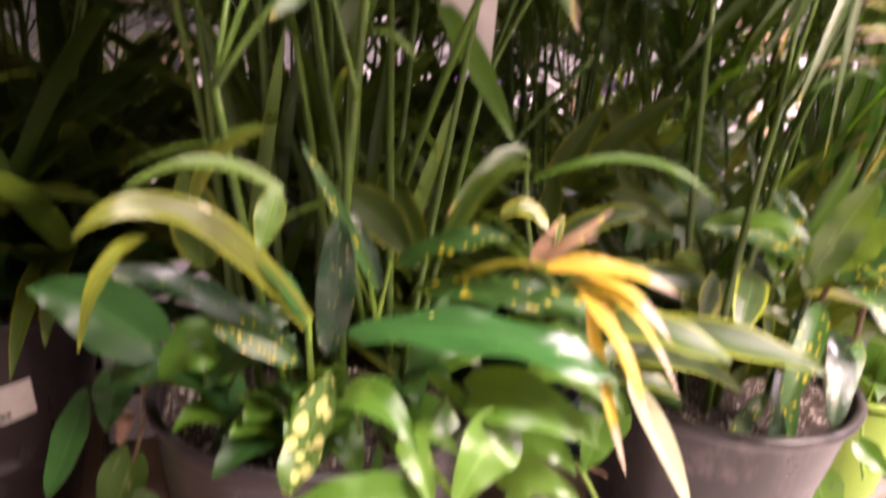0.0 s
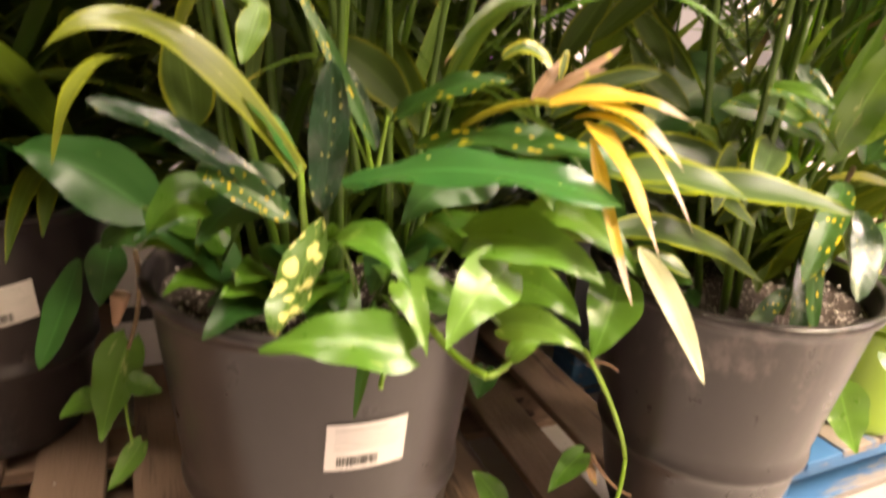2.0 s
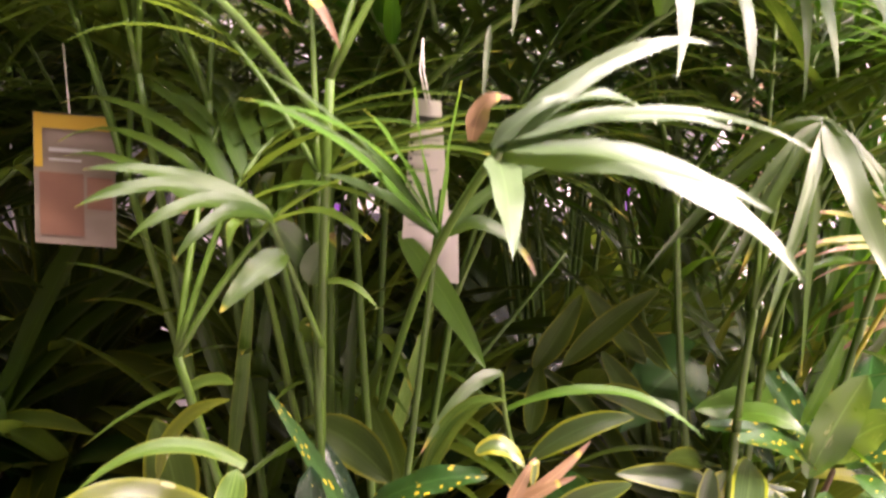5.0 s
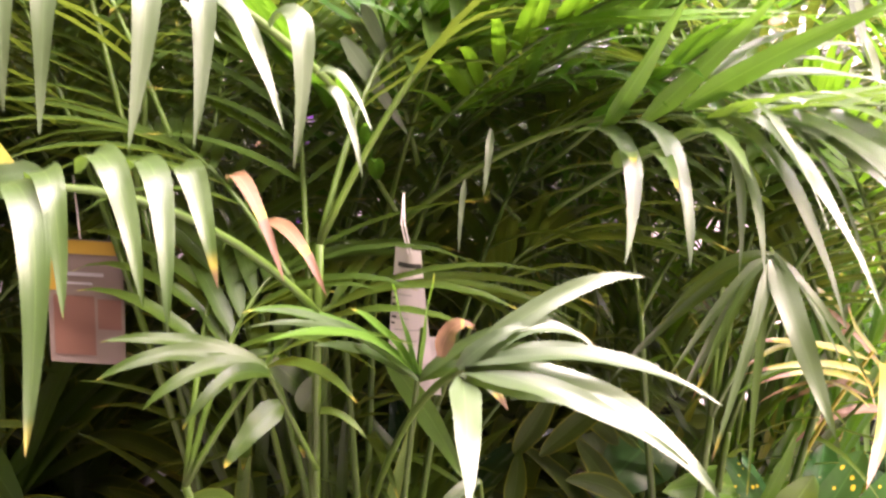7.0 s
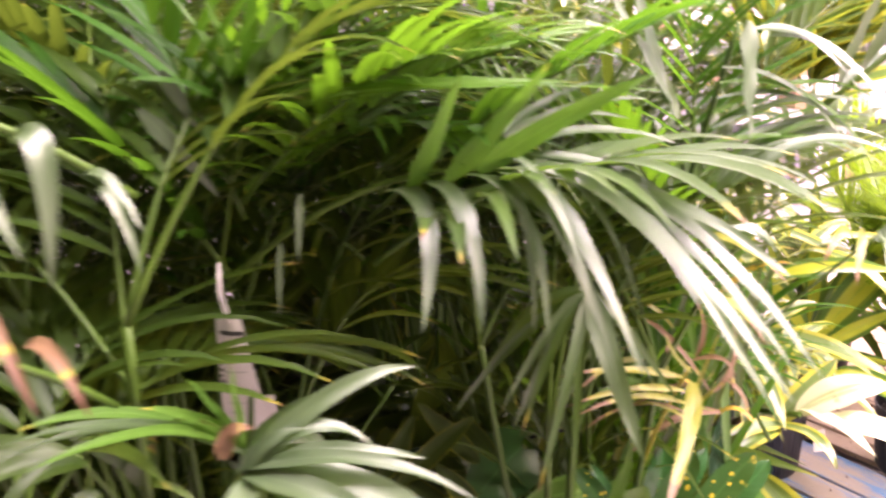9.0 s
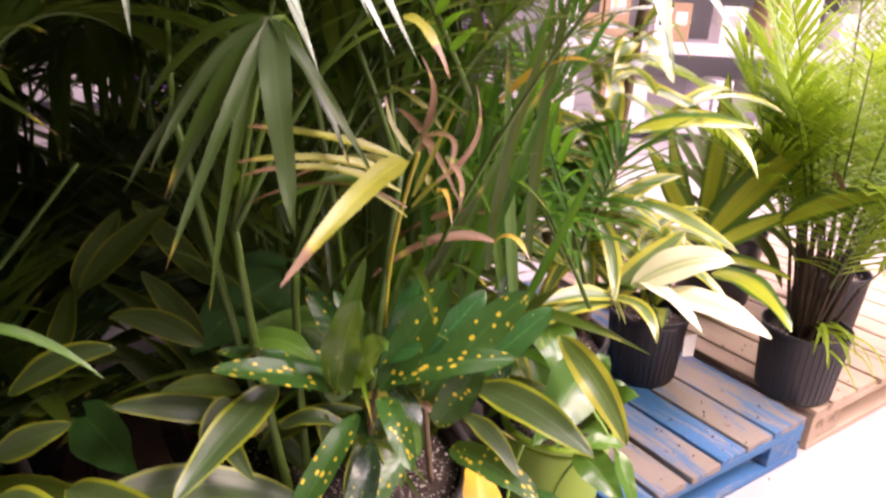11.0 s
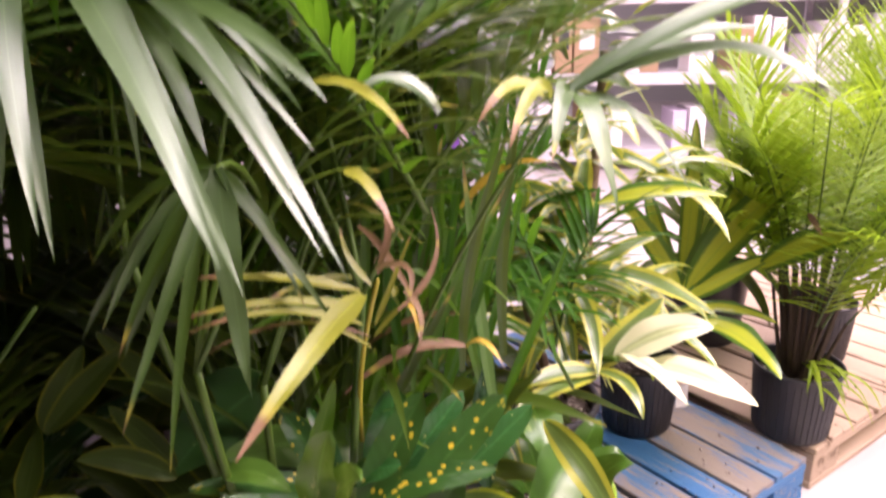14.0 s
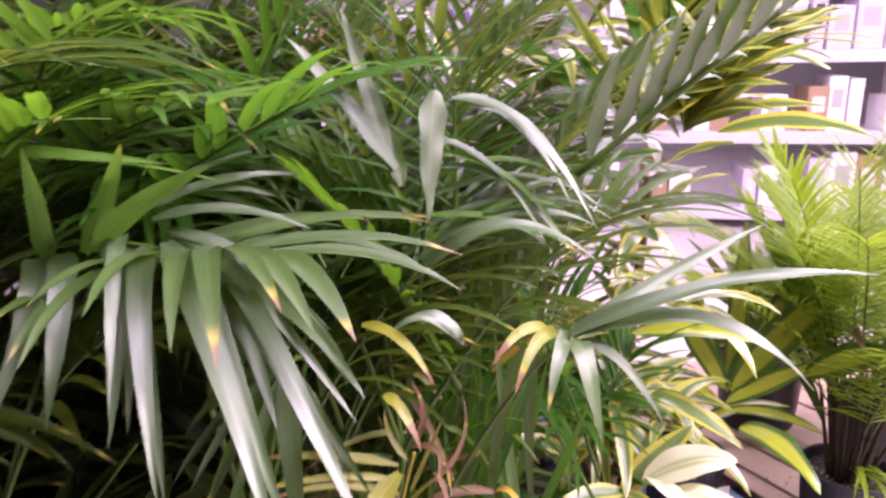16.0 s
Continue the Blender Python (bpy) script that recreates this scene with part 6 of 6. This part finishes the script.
for k in range(13):
    s = k / 12
    b = Vector((0.288, 0.941, 1.290)).lerp(Vector((0.492, 0.824, 1.193)), s)
    leaflet(shade, PALM_LIME, tuple(b), tuple(b + Vector((0.012, 0.010, -0.065))), 0.012, 0.004, face=(0.4, -1, 0.2))
    leaflet(shade, PALM_LIME, tuple(b), tuple(b + Vector((-0.030, 0.012, 0.058))), 0.012, 0.0, face=(0.4, -1, 0.2))
white = rib_of(pot_c, (0.491, 0.808, 1.061), (0.516, 0.698, 1.341), 0.0, 0.0, 0.004, 0.0025)
leaflet(white, PALM_CLEAN, (0.515, 0.677, 1.342), (0.507, 0.648, 1.236), 0.028, 0.004, face=(0.6, -1, 0.5), fold=0.1)
leaflet(white, PALM_CLEAN, (0.530, 0.695, 1.334), (0.646, 0.621, 1.229), 0.016, 0.030)
leaflet(white, PALM_CLEAN, (0.545, 0.693, 1.327), (0.628, 0.647, 1.248), 0.012, 0.024)
leaflet(white, PALM_CLEAN, (0.507, 0.677, 1.187), (0.643, 0.615, 1.207), 0.014, 0.034)
leaflet(white, PALM_CLEAN, (0.502, 0.696, 1.182), (0.656, 0.661, 1.224), 0.012, 0.030)
leaflet(white, PALM_CLEAN, (0.500, 0.697, 1.187), (0.622, 0.669, 1.251), 0.010, 0.020)
leaflet(white, PALM_CLEAN, (0.497, 0.695, 1.177), (0.569, 0.642, 1.219), 0.012, 0.012)
leaflet(white, PALM_CLEAN, (0.477, 0.761, 1.262), (0.383, 0.716, 1.391), 0.024, 0.006)
leaflet(white, PALM_CLEAN, (0.471, 0.762, 1.268), (0.429, 0.763, 1.417), 0.022, 0.0)
leaflet(white, PALM_SHADED, (0.482, 0.756, 1.246), (0.456, 0.779, 1.328), 0.02, 0.0)
for k in range(10):
    rng = random.Random(2250 + k)
    b = Vector((0.492, 0.715, 1.165)).lerp(Vector((0.505, 0.705, 1.300)), k / 9)
    tip = Vector((0.628, 0.640, 1.205)).lerp(Vector((0.660, 0.640, 1.262)), rng.random()) + Vector((rng.uniform(-0.04, 0.02), 0, rng.uniform(-0.015, 0.015)))
    leaflet(white, PALM_CLEAN if k % 2 else PALM_FRESH, tuple(b), tuple(tip), 0.008, rng.uniform(0.018, 0.036), face=(0.2, -0.8, 1), late=0.6)
crest = rib_of(pot_b, (-0.060, 0.840, 0.980), (0.036, 0.720, 1.277), 0.02, 0, 0.0035, 0.0025, None, "bright young palm frond high in the canopy")
leaflet(crest, PALM_FRESH, (0.036, 0.720, 1.277), (0.192, 0.620, 1.342), 0.015, 0.014, late=0.45)
leaflet(crest, PALM_FRESH, (0.036, 0.720, 1.277), (0.274, 0.600, 1.329), 0.015, 0.014, late=0.45)
leaflet(crest, PALM_FRESH, (0.036, 0.720, 1.277), (0.322, 0.570, 1.299), 0.017, 0.014, late=0.45)
leaflet(crest, PALM_FRESH, (0.036, 0.720, 1.277), (0.371, 0.530, 1.292), 0.016, 0.014, late=0.45)
leaflet(crest, PALM_FRESH, (0.036, 0.720, 1.277), (0.173, 0.640, 1.316), 0.014, 0.014, late=0.45)
leaflet(crest, PALM_LIME, (0.036, 0.720, 1.277), (0.218, 0.600, 1.299), 0.014, 0.014, late=0.45)
leaflet(crest, PALM_FRESH, (0.036, 0.720, 1.277), (0.135, 0.640, 1.364), 0.014, 0.014, late=0.45)
leaflet(crest, PALM_FRESH, (0.036, 0.720, 1.277), (-0.014, 0.640, 1.407), 0.018, 0.014, late=0.45)
leaflet(crest, PALM_FRESH, (0.036, 0.720, 1.277), (0.024, 0.640, 1.393), 0.02, 0.014, late=0.45)
leaflet(crest, PALM_MID, (0.036, 0.720, 1.277), (-0.068, 0.660, 1.382), 0.016, 0.014, late=0.45)
leaflet(crest, PALM_MID, (0.036, 0.720, 1.277), (0.072, 0.660, 1.418), 0.016, 0.014, late=0.45)
leaflet(crest, PALM_MID, (0.036, 0.720, 1.277), (-0.035, 0.620, 1.319), 0.014, 0.014, late=0.45)
leaflet(crest, PALM_MID, (0.036, 0.720, 1.277), (0.108, 0.600, 1.280), 0.012, 0.014, late=0.45)
frond(pot_c, (0.148, 0.722, 1.120), (0.397, 0.570, 1.231), 0.03, 0, 10, 0.17, 0.020, 1.15, 0.16, 0.2, PALM, 701, joined=False, label="arching green palm frond")
frond(pot_c, (0.143, 0.791, 1.151), (0.414, 0.679, 1.339), 0.02, 0, 11, 0.17, 0.019, 1.1, 0.14, 0.15, PALM_MID, 702, joined=False)
frond(pot_b, (0.017, 0.755, 1.188), (0.214, 0.629, 1.328), 0.02, 0, 11, 0.15, 0.016, 1.1, 0.12, 0.1, PALM_LIME, 703, joined=False)
frond(pot_b, (0.013, 0.771, 1.167), (-0.029, 0.693, 1.365), 0.01, 0, 11, 0.15, 0.017, 1.1, 0.12, 0.1, PALM_MID, 704, joined=False)
frond(pot_b, (-0.009, 0.757, 1.113), (-0.158, 0.722, 1.328), 0.02, 0, 11, 0.15, 0.016, 1.1, 0.12, 0.1, PALM_MID, 705, joined=False)
frond(pot_b, (0.000, 0.860, 1.150), (0.300, 0.700, 1.330), 0.03, 0, 13, 0.17, 0.016, 1.1, 0.14, 0.15, PALM_FRESH, 712)
frond(pot_b, (0.040, 0.900, 1.180), (0.270, 0.740, 1.240), 0.04, 0, 12, 0.15, 0.014, 1.1, 0.16, 0.15, PALM_MID, 713)
frond(pot_b, (0.020, 0.900, 1.200), (0.180, 0.730, 1.390), 0.02, 0, 12, 0.15, 0.015, 1.1, 0.12, 0.15, PALM_FRESH, 714)
frond(pot_b, (0.002, 0.768, 1.071), (0.093, 0.859, 1.269), 0.01, 0, 10, 0.13, 0.014, 1.1, 0.12, 0.1, PALM_SHADED, 706)
frond(pot_c, (0.539, 0.770, 1.017), (0.390, 0.720, 1.258), 0.02, 0, 17, 0.085, 0.012, 1.1, 0.10, 0.1, PALM_LIME, 708)
frond(pot_c, (0.542, 0.839, 1.094), (0.540, 0.847, 1.341), 0.02, 0, 12, 0.16, 0.016, 1.1, 0.14, 0.1, PALM_MID, 709)
frond(pot_b, (-0.012, 0.880, 1.254), (0.266, 0.815, 1.357), 0.03, 0, 12, 0.14, 0.013, 1.1, 0.2, 0.1, PALM_MID, 710)
frond(pot_b, (-0.036, 0.898, 1.316), (0.246, 0.812, 1.417), 0.03, 0, 12, 0.14, 0.014, 1.1, 0.2, 0.1, PALM_LIME, 711)
for k in range(12):
    rng = random.Random(800 + k)
    b = Vector((0.12 + 0.42 * rng.random(), 0.98 + 0.2 * rng.random(), 0.80 + 0.15 * rng.random()))
    tip = b + Vector((rng.uniform(-0.22, 0.30), rng.uniform(-0.25, 0.2), rng.uniform(0.25, 0.50)))
    frond(pot_c, tuple(b), tuple(tip), 0.03, 0, 11, 0.15, 0.014, 1.1, 0.16, 0.15, (PALM_MID, PALM_SHADED, PALM_MID)[k % 3], 820 + k)

# ---- hanging tags ----
tag = thing("hanging_tag", (0.010, 0.650, 1.100), "long white paper plant tag on a string among the palm stems", "tag")


def tag_sheet(corners, v0, v1, u0, u1, off, curl=0.006):
    """A patch of a hanging paper sheet, gently curled."""
    tl, tr, bl, br = corners
    g = Geo()
    rows = []
    for i in range(9):
        v = v0 + (v1 - v0) * i / 8
        rows.append([tl.lerp(bl, v).lerp(tr.lerp(br, v), u0 + (u1 - u0) * j / 4)
                     + Vector((0, -off - curl * math.sin(3.1 * v) + 0.004 * abs(2 * (u0 + (u1 - u0) * j / 4) - 1), 0)) for j in range(5)])
    g.grid(rows, lambda i, j: (j / 4, i / 8))
    return g


SHEET = tuple(Vector(q) for q in ((-0.002, 0.648, 1.103), (0.022, 0.642, 1.100), (-0.018, 0.690, 0.962), (0.030, 0.684, 0.964)))
UNDER = tuple(Vector(q) for q in ((-0.006, 0.690, 1.000), (0.036, 0.684, 1.000), (0.006, 0.722, 0.926), (0.037, 0.716, 0.921)))
part("card", tag_sheet(SHEET, 0, 1, 0, 1, 0), PAPER, tag)
part("card", tag_sheet(UNDER, 0, 1, 0, 1, 0), PAPER, tag)
part("print_line", tag_sheet(SHEET, 0.10, 0.135, 0.15, 0.98, 0.001), INK, tag)
for k in range(7):
    part("print_line", tag_sheet(SHEET, 0.24 + 0.095 * k, 0.25 + 0.095 * k, 0.12, (0.9, 0.6, 0.8, 0.5, 0.85, 0.7, 0.6)[k], 0.001), INK_GREY, tag)
    part("bar", tag_sheet(SHEET, 0.26 + 0.05 * k, 0.28 + 0.05 * k, 0.03, 0.12 + 0.04 * (k % 2), 0.0012), INK, tag)
for k in range(2):
    g = Geo()
    g.tube([(SHEET[0] + SHEET[1]) / 2 + Vector((0.003 * k, -0.001, -0.004)), Vector((0.004 + 0.003 * k, 0.650, 1.125)), Vector((0.006, 0.660, 1.152))], 0.0009, 0.0009, 5)
    part("string", g, PAPER, tag)
card = thing("picture_tag", (-0.349, 0.734, 1.019), "printed plant card with a yellow band and a brown photo", "tag")
c0, c1, c2, c3 = (Vector(q) for q in ((-0.404, 0.768, 1.089), (-0.319, 0.770, 1.083), (-0.388, 0.720, 0.961), (-0.307, 0.722, 0.955)))


def card_patch(u0, u1, v0, v1, off):
    g = Geo()
    pts = [[c0.lerp(c1, u).lerp(c2.lerp(c3, u), v) + Vector((0, -off, 0)) for u in (u0, u1)] for v in (v0, v1)]
    g.grid(pts, lambda i, j: (j, i))
    return g


part("card_sheet", card_patch(0, 1, 0, 1, 0), CARD_SHEET, card)
part("yellow_band", card_patch(0.1, 0.98, 0.01, 0.12, 0.002), CARD_YELLOW, card)
part("yellow_edge", card_patch(0.03, 0.13, 0.0, 0.42, 0.003), CARD_YELLOW, card)
part("photo", card_patch(0.08, 0.62, 0.46, 0.93, 0.002), CARD_PHOTO, card)
part("photo", card_patch(0.66, 0.97, 0.48, 0.72, 0.002), CARD_PHOTO, card)
part("print_line", card_patch(0.2, 0.75, 0.27, 0.30, 0.002), INK_GREY, card)
part("print_line", card_patch(0.2, 0.6, 0.35, 0.37, 0.002), INK_GREY, card)
g = Geo()
g.tube([c0.lerp(c1, 0.45), c0.lerp(c1, 0.4) + Vector((0, 0.01, 0.07))], 0.001, 0.001, 5)
part("string", g, PAPER, card)

# ---- more foliage round the rims and in the canopy ----
for k in range(26):
    rng = random.Random(1000 + k)
    a = rng.uniform(-2.6, -0.2)
    base = Vector((B["x"] + 0.13 * math.cos(a), B["y"] + 0.13 * math.sin(a), 0.54 + rng.uniform(0, 0.06)))
    tip = base + Vector((0.075 * math.cos(a) + rng.uniform(-0.04, 0.04), 0.06 * math.sin(a) + rng.uniform(-0.02, 0.03), rng.uniform(-0.03, 0.05)))
    leaf(pot_b, POTHOS if k % 3 else POTHOS_SHADED, tuple(base), tuple(tip), rng.uniform(0.04, 0.06), "heart", 0.014, stalk=(B["x"] + 0.08 * math.cos(a), B["y"] + 0.08 * math.sin(a), 0.50))
for k in range(16):
    rng = random.Random(1100 + k)
    b = Vector((-0.25 + 0.5 * rng.random(), 0.85 + 0.3 * rng.random(), 0.95 + 0.25 * rng.random()))
    tip = b + Vector((rng.uniform(-0.35, 0.35), rng.uniform(-0.12, 0.35), rng.uniform(0.10, 0.40)))
    frond(pot_b, tuple(b), tuple(tip), 0.04, 0, 12, 0.17, 0.018, 1.1, 0.18, 0.1, PALM_SHADED if k % 3 else PALM_MID, 1120 + k)
for k in range(14):
    rng = random.Random(1200 + k)
    root = Vector((0.80 + 0.2 * rng.random(), 1.25 + 0.3 * rng.random(), 0.55 + 0.45 * rng.random()))
    tuft(pot_k, root.x, root.y, root.z, 6, 0.20, 0.030, LEMON, 1220 + k, rise=0.7, toward=-1.57, spread=2.2)

for k in range(10):
    rng = random.Random(1700 + k)
    tuft(pot_k, rng.uniform(0.60, 0.78), rng.uniform(1.15, 1.32), rng.uniform(0.50, 0.85), 7, 0.17, 0.024, LEMON if k % 3 == 0 else PALM_MID, 1710 + k, rise=0.8, toward=-1.9, spread=2.2)
for k in range(64):
    rng = random.Random(1800 + k)
    root = Vector((rng.uniform(0.66, 0.98), rng.uniform(1.2, 1.5), rng.uniform(1.08, 1.42)))
    a = rng.uniform(0, 6.28)
    tip = root + Vector((0.14 * math.cos(a), 0.14 * math.sin(a), rng.uniform(-0.06, 0.12)))
    leaf(pot_k, (LEMON, DRACAENA, PALM_MID)[k % 3], tuple(root), tuple(tip), rng.uniform(0.020, 0.032), "lance", rng.uniform(0.0, 0.03))
# ---- bright leaves over the rim of the other pot ----
leaf(pot_c, POTHOS_PALE, (0.413, 0.740, 0.703), (0.436, 0.700, 0.837), 0.040, "oblong", 0.004, face=(-0.2, -1, 0.5), wave=0.05)
leaf(pot_c, POTHOS_PALE, (0.425, 0.730, 0.726), (0.461, 0.680, 0.796), 0.036, "oblong", 0.012, face=(0, -0.8, 0.8), wave=0.05)
leaf(pot_c, PALM_LIME, (0.409, 0.760, 0.753), (0.443, 0.760, 0.857), 0.020, "lance", 0.0, face=(0.3, -1, 0.5))
leaf(pot_c, POTHOS_PALE, (0.326, 0.750, 0.767), (0.395, 0.720, 0.762), 0.026, "lance", 0.012)
leaf(pot_c, CROTON_DARK, (0.445, 0.815, 0.579), (0.423, 0.726, 0.453), 0.024, "oblong", 0.006, face=(0.1, -1, 0.4))
leaf(pot_c, CROTON, (0.433, 0.796, 0.537), (0.365, 0.737, 0.483), 0.022, "oblong", 0.006, face=(-0.2, -1, 0.5))
leaf(pot_c, CROTON, (0.455, 0.822, 0.641), (0.444, 0.750, 0.579), 0.022, "oblong", 0.006, face=(0.1, -1, 0.5))
leaf(pot_c, POTHOS_PALE, (0.477, 0.855, 0.714), (0.313, 0.818, 0.743), 0.050, "lance", 0.012, face=(0, -1, 0.6))
leaf(pot_c, DRACAENA, (0.324, 0.783, 0.613), (0.442, 0.820, 0.639), 0.026, "lance", 0.014)
leaf(pot_c, LEMON, (0.314, 0.772, 0.638), (0.340, 0.774, 0.691), 0.030, "lance", 0.004, face=(0.3, -1, 0.5))
leaf(pot_c, POTHOS_PALE, (0.488, 0.835, 0.621), (0.509, 0.798, 0.584), 0.026, "lance", 0.004, face=(0.3, -1, 0.5))
leaf(pot_c, POTHOS_PALE, (0.380, 0.875, 0.701), (0.466, 0.854, 0.728), 0.034, "lance", 0.010)
leaf(pot_c, PALM_LIME, (0.451, 0.843, 0.727), (0.486, 0.836, 0.851), 0.026, "lance", 0.0, face=(0.4, -1, 0.3))
leaf(pot_c, CROTON_PLAIN, (0.477, 0.794, 0.696), (0.503, 0.807, 0.818), 0.048, "oblong", 0.0, face=(0, -1, 0.5))
leaf(pot_c, CROTON_PLAIN, (0.447, 0.779, 0.721), (0.503, 0.749, 0.758), 0.032, "oblong", 0.008)
leaf(pot_c, CROTON, (0.445, 0.795, 0.702), (0.296, 0.744, 0.759), 0.028, "oblong", 0.010)
leaf(pot_c, CROTON, (0.449, 0.802, 0.651), (0.435, 0.724, 0.513), 0.024, "oblong", 0.006, face=(0.1, -1, 0.5))
leaf(pot_c, PALM_SICK, (0.439, 0.788, 0.677), (0.529, 0.766, 0.665), 0.016, "lance", 0.010)
leaf(pot_c, DRACAENA, (0.462, 0.776, 0.628), (0.486, 0.744, 0.586), 0.024, "lance", 0.006)
for k in range(12):
    rng = random.Random(1600 + k)
    b = Vector((0.601, 1.017, 0.742)) + Vector((rng.uniform(-0.12, 0.2), rng.uniform(-0.05, 0.25), rng.uniform(-0.1, 0.05)))
    tip = b + Vector((rng.uniform(-0.22, 0.28), rng.uniform(-0.2, 0.15), rng.uniform(0.12, 0.36)))
    frond(pot_c, tuple(b), tuple(tip), 0.03, 0, 11, 0.15, 0.013, 1.1, 0.18, 0.15, PALM_MID if k % 4 else PALM_LIME, 1620 + k)

leaf(pot_b, PALM_CLEAN, (-0.048, 0.676, 1.293), (0.009, 0.697, 1.202), 0.016, "palm", 0.002, face=(-0.3, -1, 0.9), fold=0.1)
leaf(pot_b, PALM_CLEAN, (-0.032, 0.704, 1.325), (-0.007, 0.712, 1.266), 0.014, "palm", 0.0, face=(-0.3, -1, 0.9), fold=0.1)
leaf(pot_b, PALM_CLEAN, (0.087, 0.659, 1.210), (0.080, 0.645, 1.151), 0.008, "palm", 0.002, face=(0.2, -1, 0.5))
leaf(pot_b, PALM_CLEAN, (0.063, 0.668, 1.163), (0.057, 0.652, 1.097), 0.006, "palm", 0.002, face=(0.2, -1, 0.5))

leaf(pot_b, STRAP, (-0.242, 0.660, 0.811), (-0.159, 0.612, 0.858), 0.018, "lance", 0.012)
leaf(pot_b, PALM, (-0.091, 0.657, 0.942), (-0.137, 0.613, 1.014), 0.022, "lance", 0.010, face=(0.3, -1, 0.5))
leaf(pot_b, PALM, (-0.096, 0.637, 0.943), (-0.068, 0.629, 0.989), 0.026, "lance", 0.0, face=(0.2, -1, 0.4))
leaf(pot_b, STRAP, (-0.091, 0.636, 0.939), (-0.030, 0.613, 0.926), 0.009, "strap", 0.016, late=0.6)
leaf(pot_b, STRAP, (-0.105, 0.631, 1.000), (-0.154, 0.606, 0.992), 0.009, "strap", 0.012, late=0.7)
for k in range(14):
    rng = random.Random(1900 + k)
    b = Vector((-0.080, 0.741, 0.711)) + Vector((rng.uniform(-0.14, 0.12), rng.uniform(-0.03, 0.08), rng.uniform(-0.02, 0.05)))
    tip = b + Vector((rng.uniform(-0.07, 0.07), rng.uniform(-0.05, 0.02), rng.uniform(0.12, 0.26)))
    leaf(pot_b, STRAP if k % 3 == 0 else PALM_SHADED, tuple(b), tuple(tip), rng.uniform(0.010, 0.018), "strap", 0.0, face=(rng.uniform(-0.6, 0.6), -1, 0.4))
for k in range(18):
    rng = random.Random(1950 + k)
    b = Vector((0.417, 0.918, 0.703)) + Vector((rng.uniform(-0.12, 0.16), rng.uniform(-0.05, 0.10), rng.uniform(-0.04, 0.04)))
    tip = b + Vector((rng.uniform(-0.06, 0.08), rng.uniform(-0.05, 0.02), rng.uniform(0.10, 0.26)))
    leaf(pot_c, PALM_SICK if k % 4 == 0 else PALM_LIME if k % 4 == 1 else PALM_SHADED, tuple(b), tuple(tip), rng.uniform(0.009, 0.016), "strap", 0.0, face=(rng.uniform(-0.6, 0.6), -1, 0.4))
# ---- upright young leaves in the thicket ----
for k in range(34):
    rng = random.Random(2300 + k)
    b = Vector((rng.uniform(0.47, 0.64), rng.uniform(0.84, 0.98), rng.uniform(0.70, 0.82)))
    tip = b + Vector((rng.uniform(-0.08, 0.10), rng.uniform(-0.10, 0.02), rng.uniform(0.18, 0.36)))
    leaf(pot_c, (PALM_MID, PALM_FRESH, PALM_MID, PALM_SHADED)[k % 4], tuple(b), tuple(tip), rng.uniform(0.009, 0.016), "strap", 0.004, face=(rng.uniform(-0.5, 0.5), -1, 0.4))
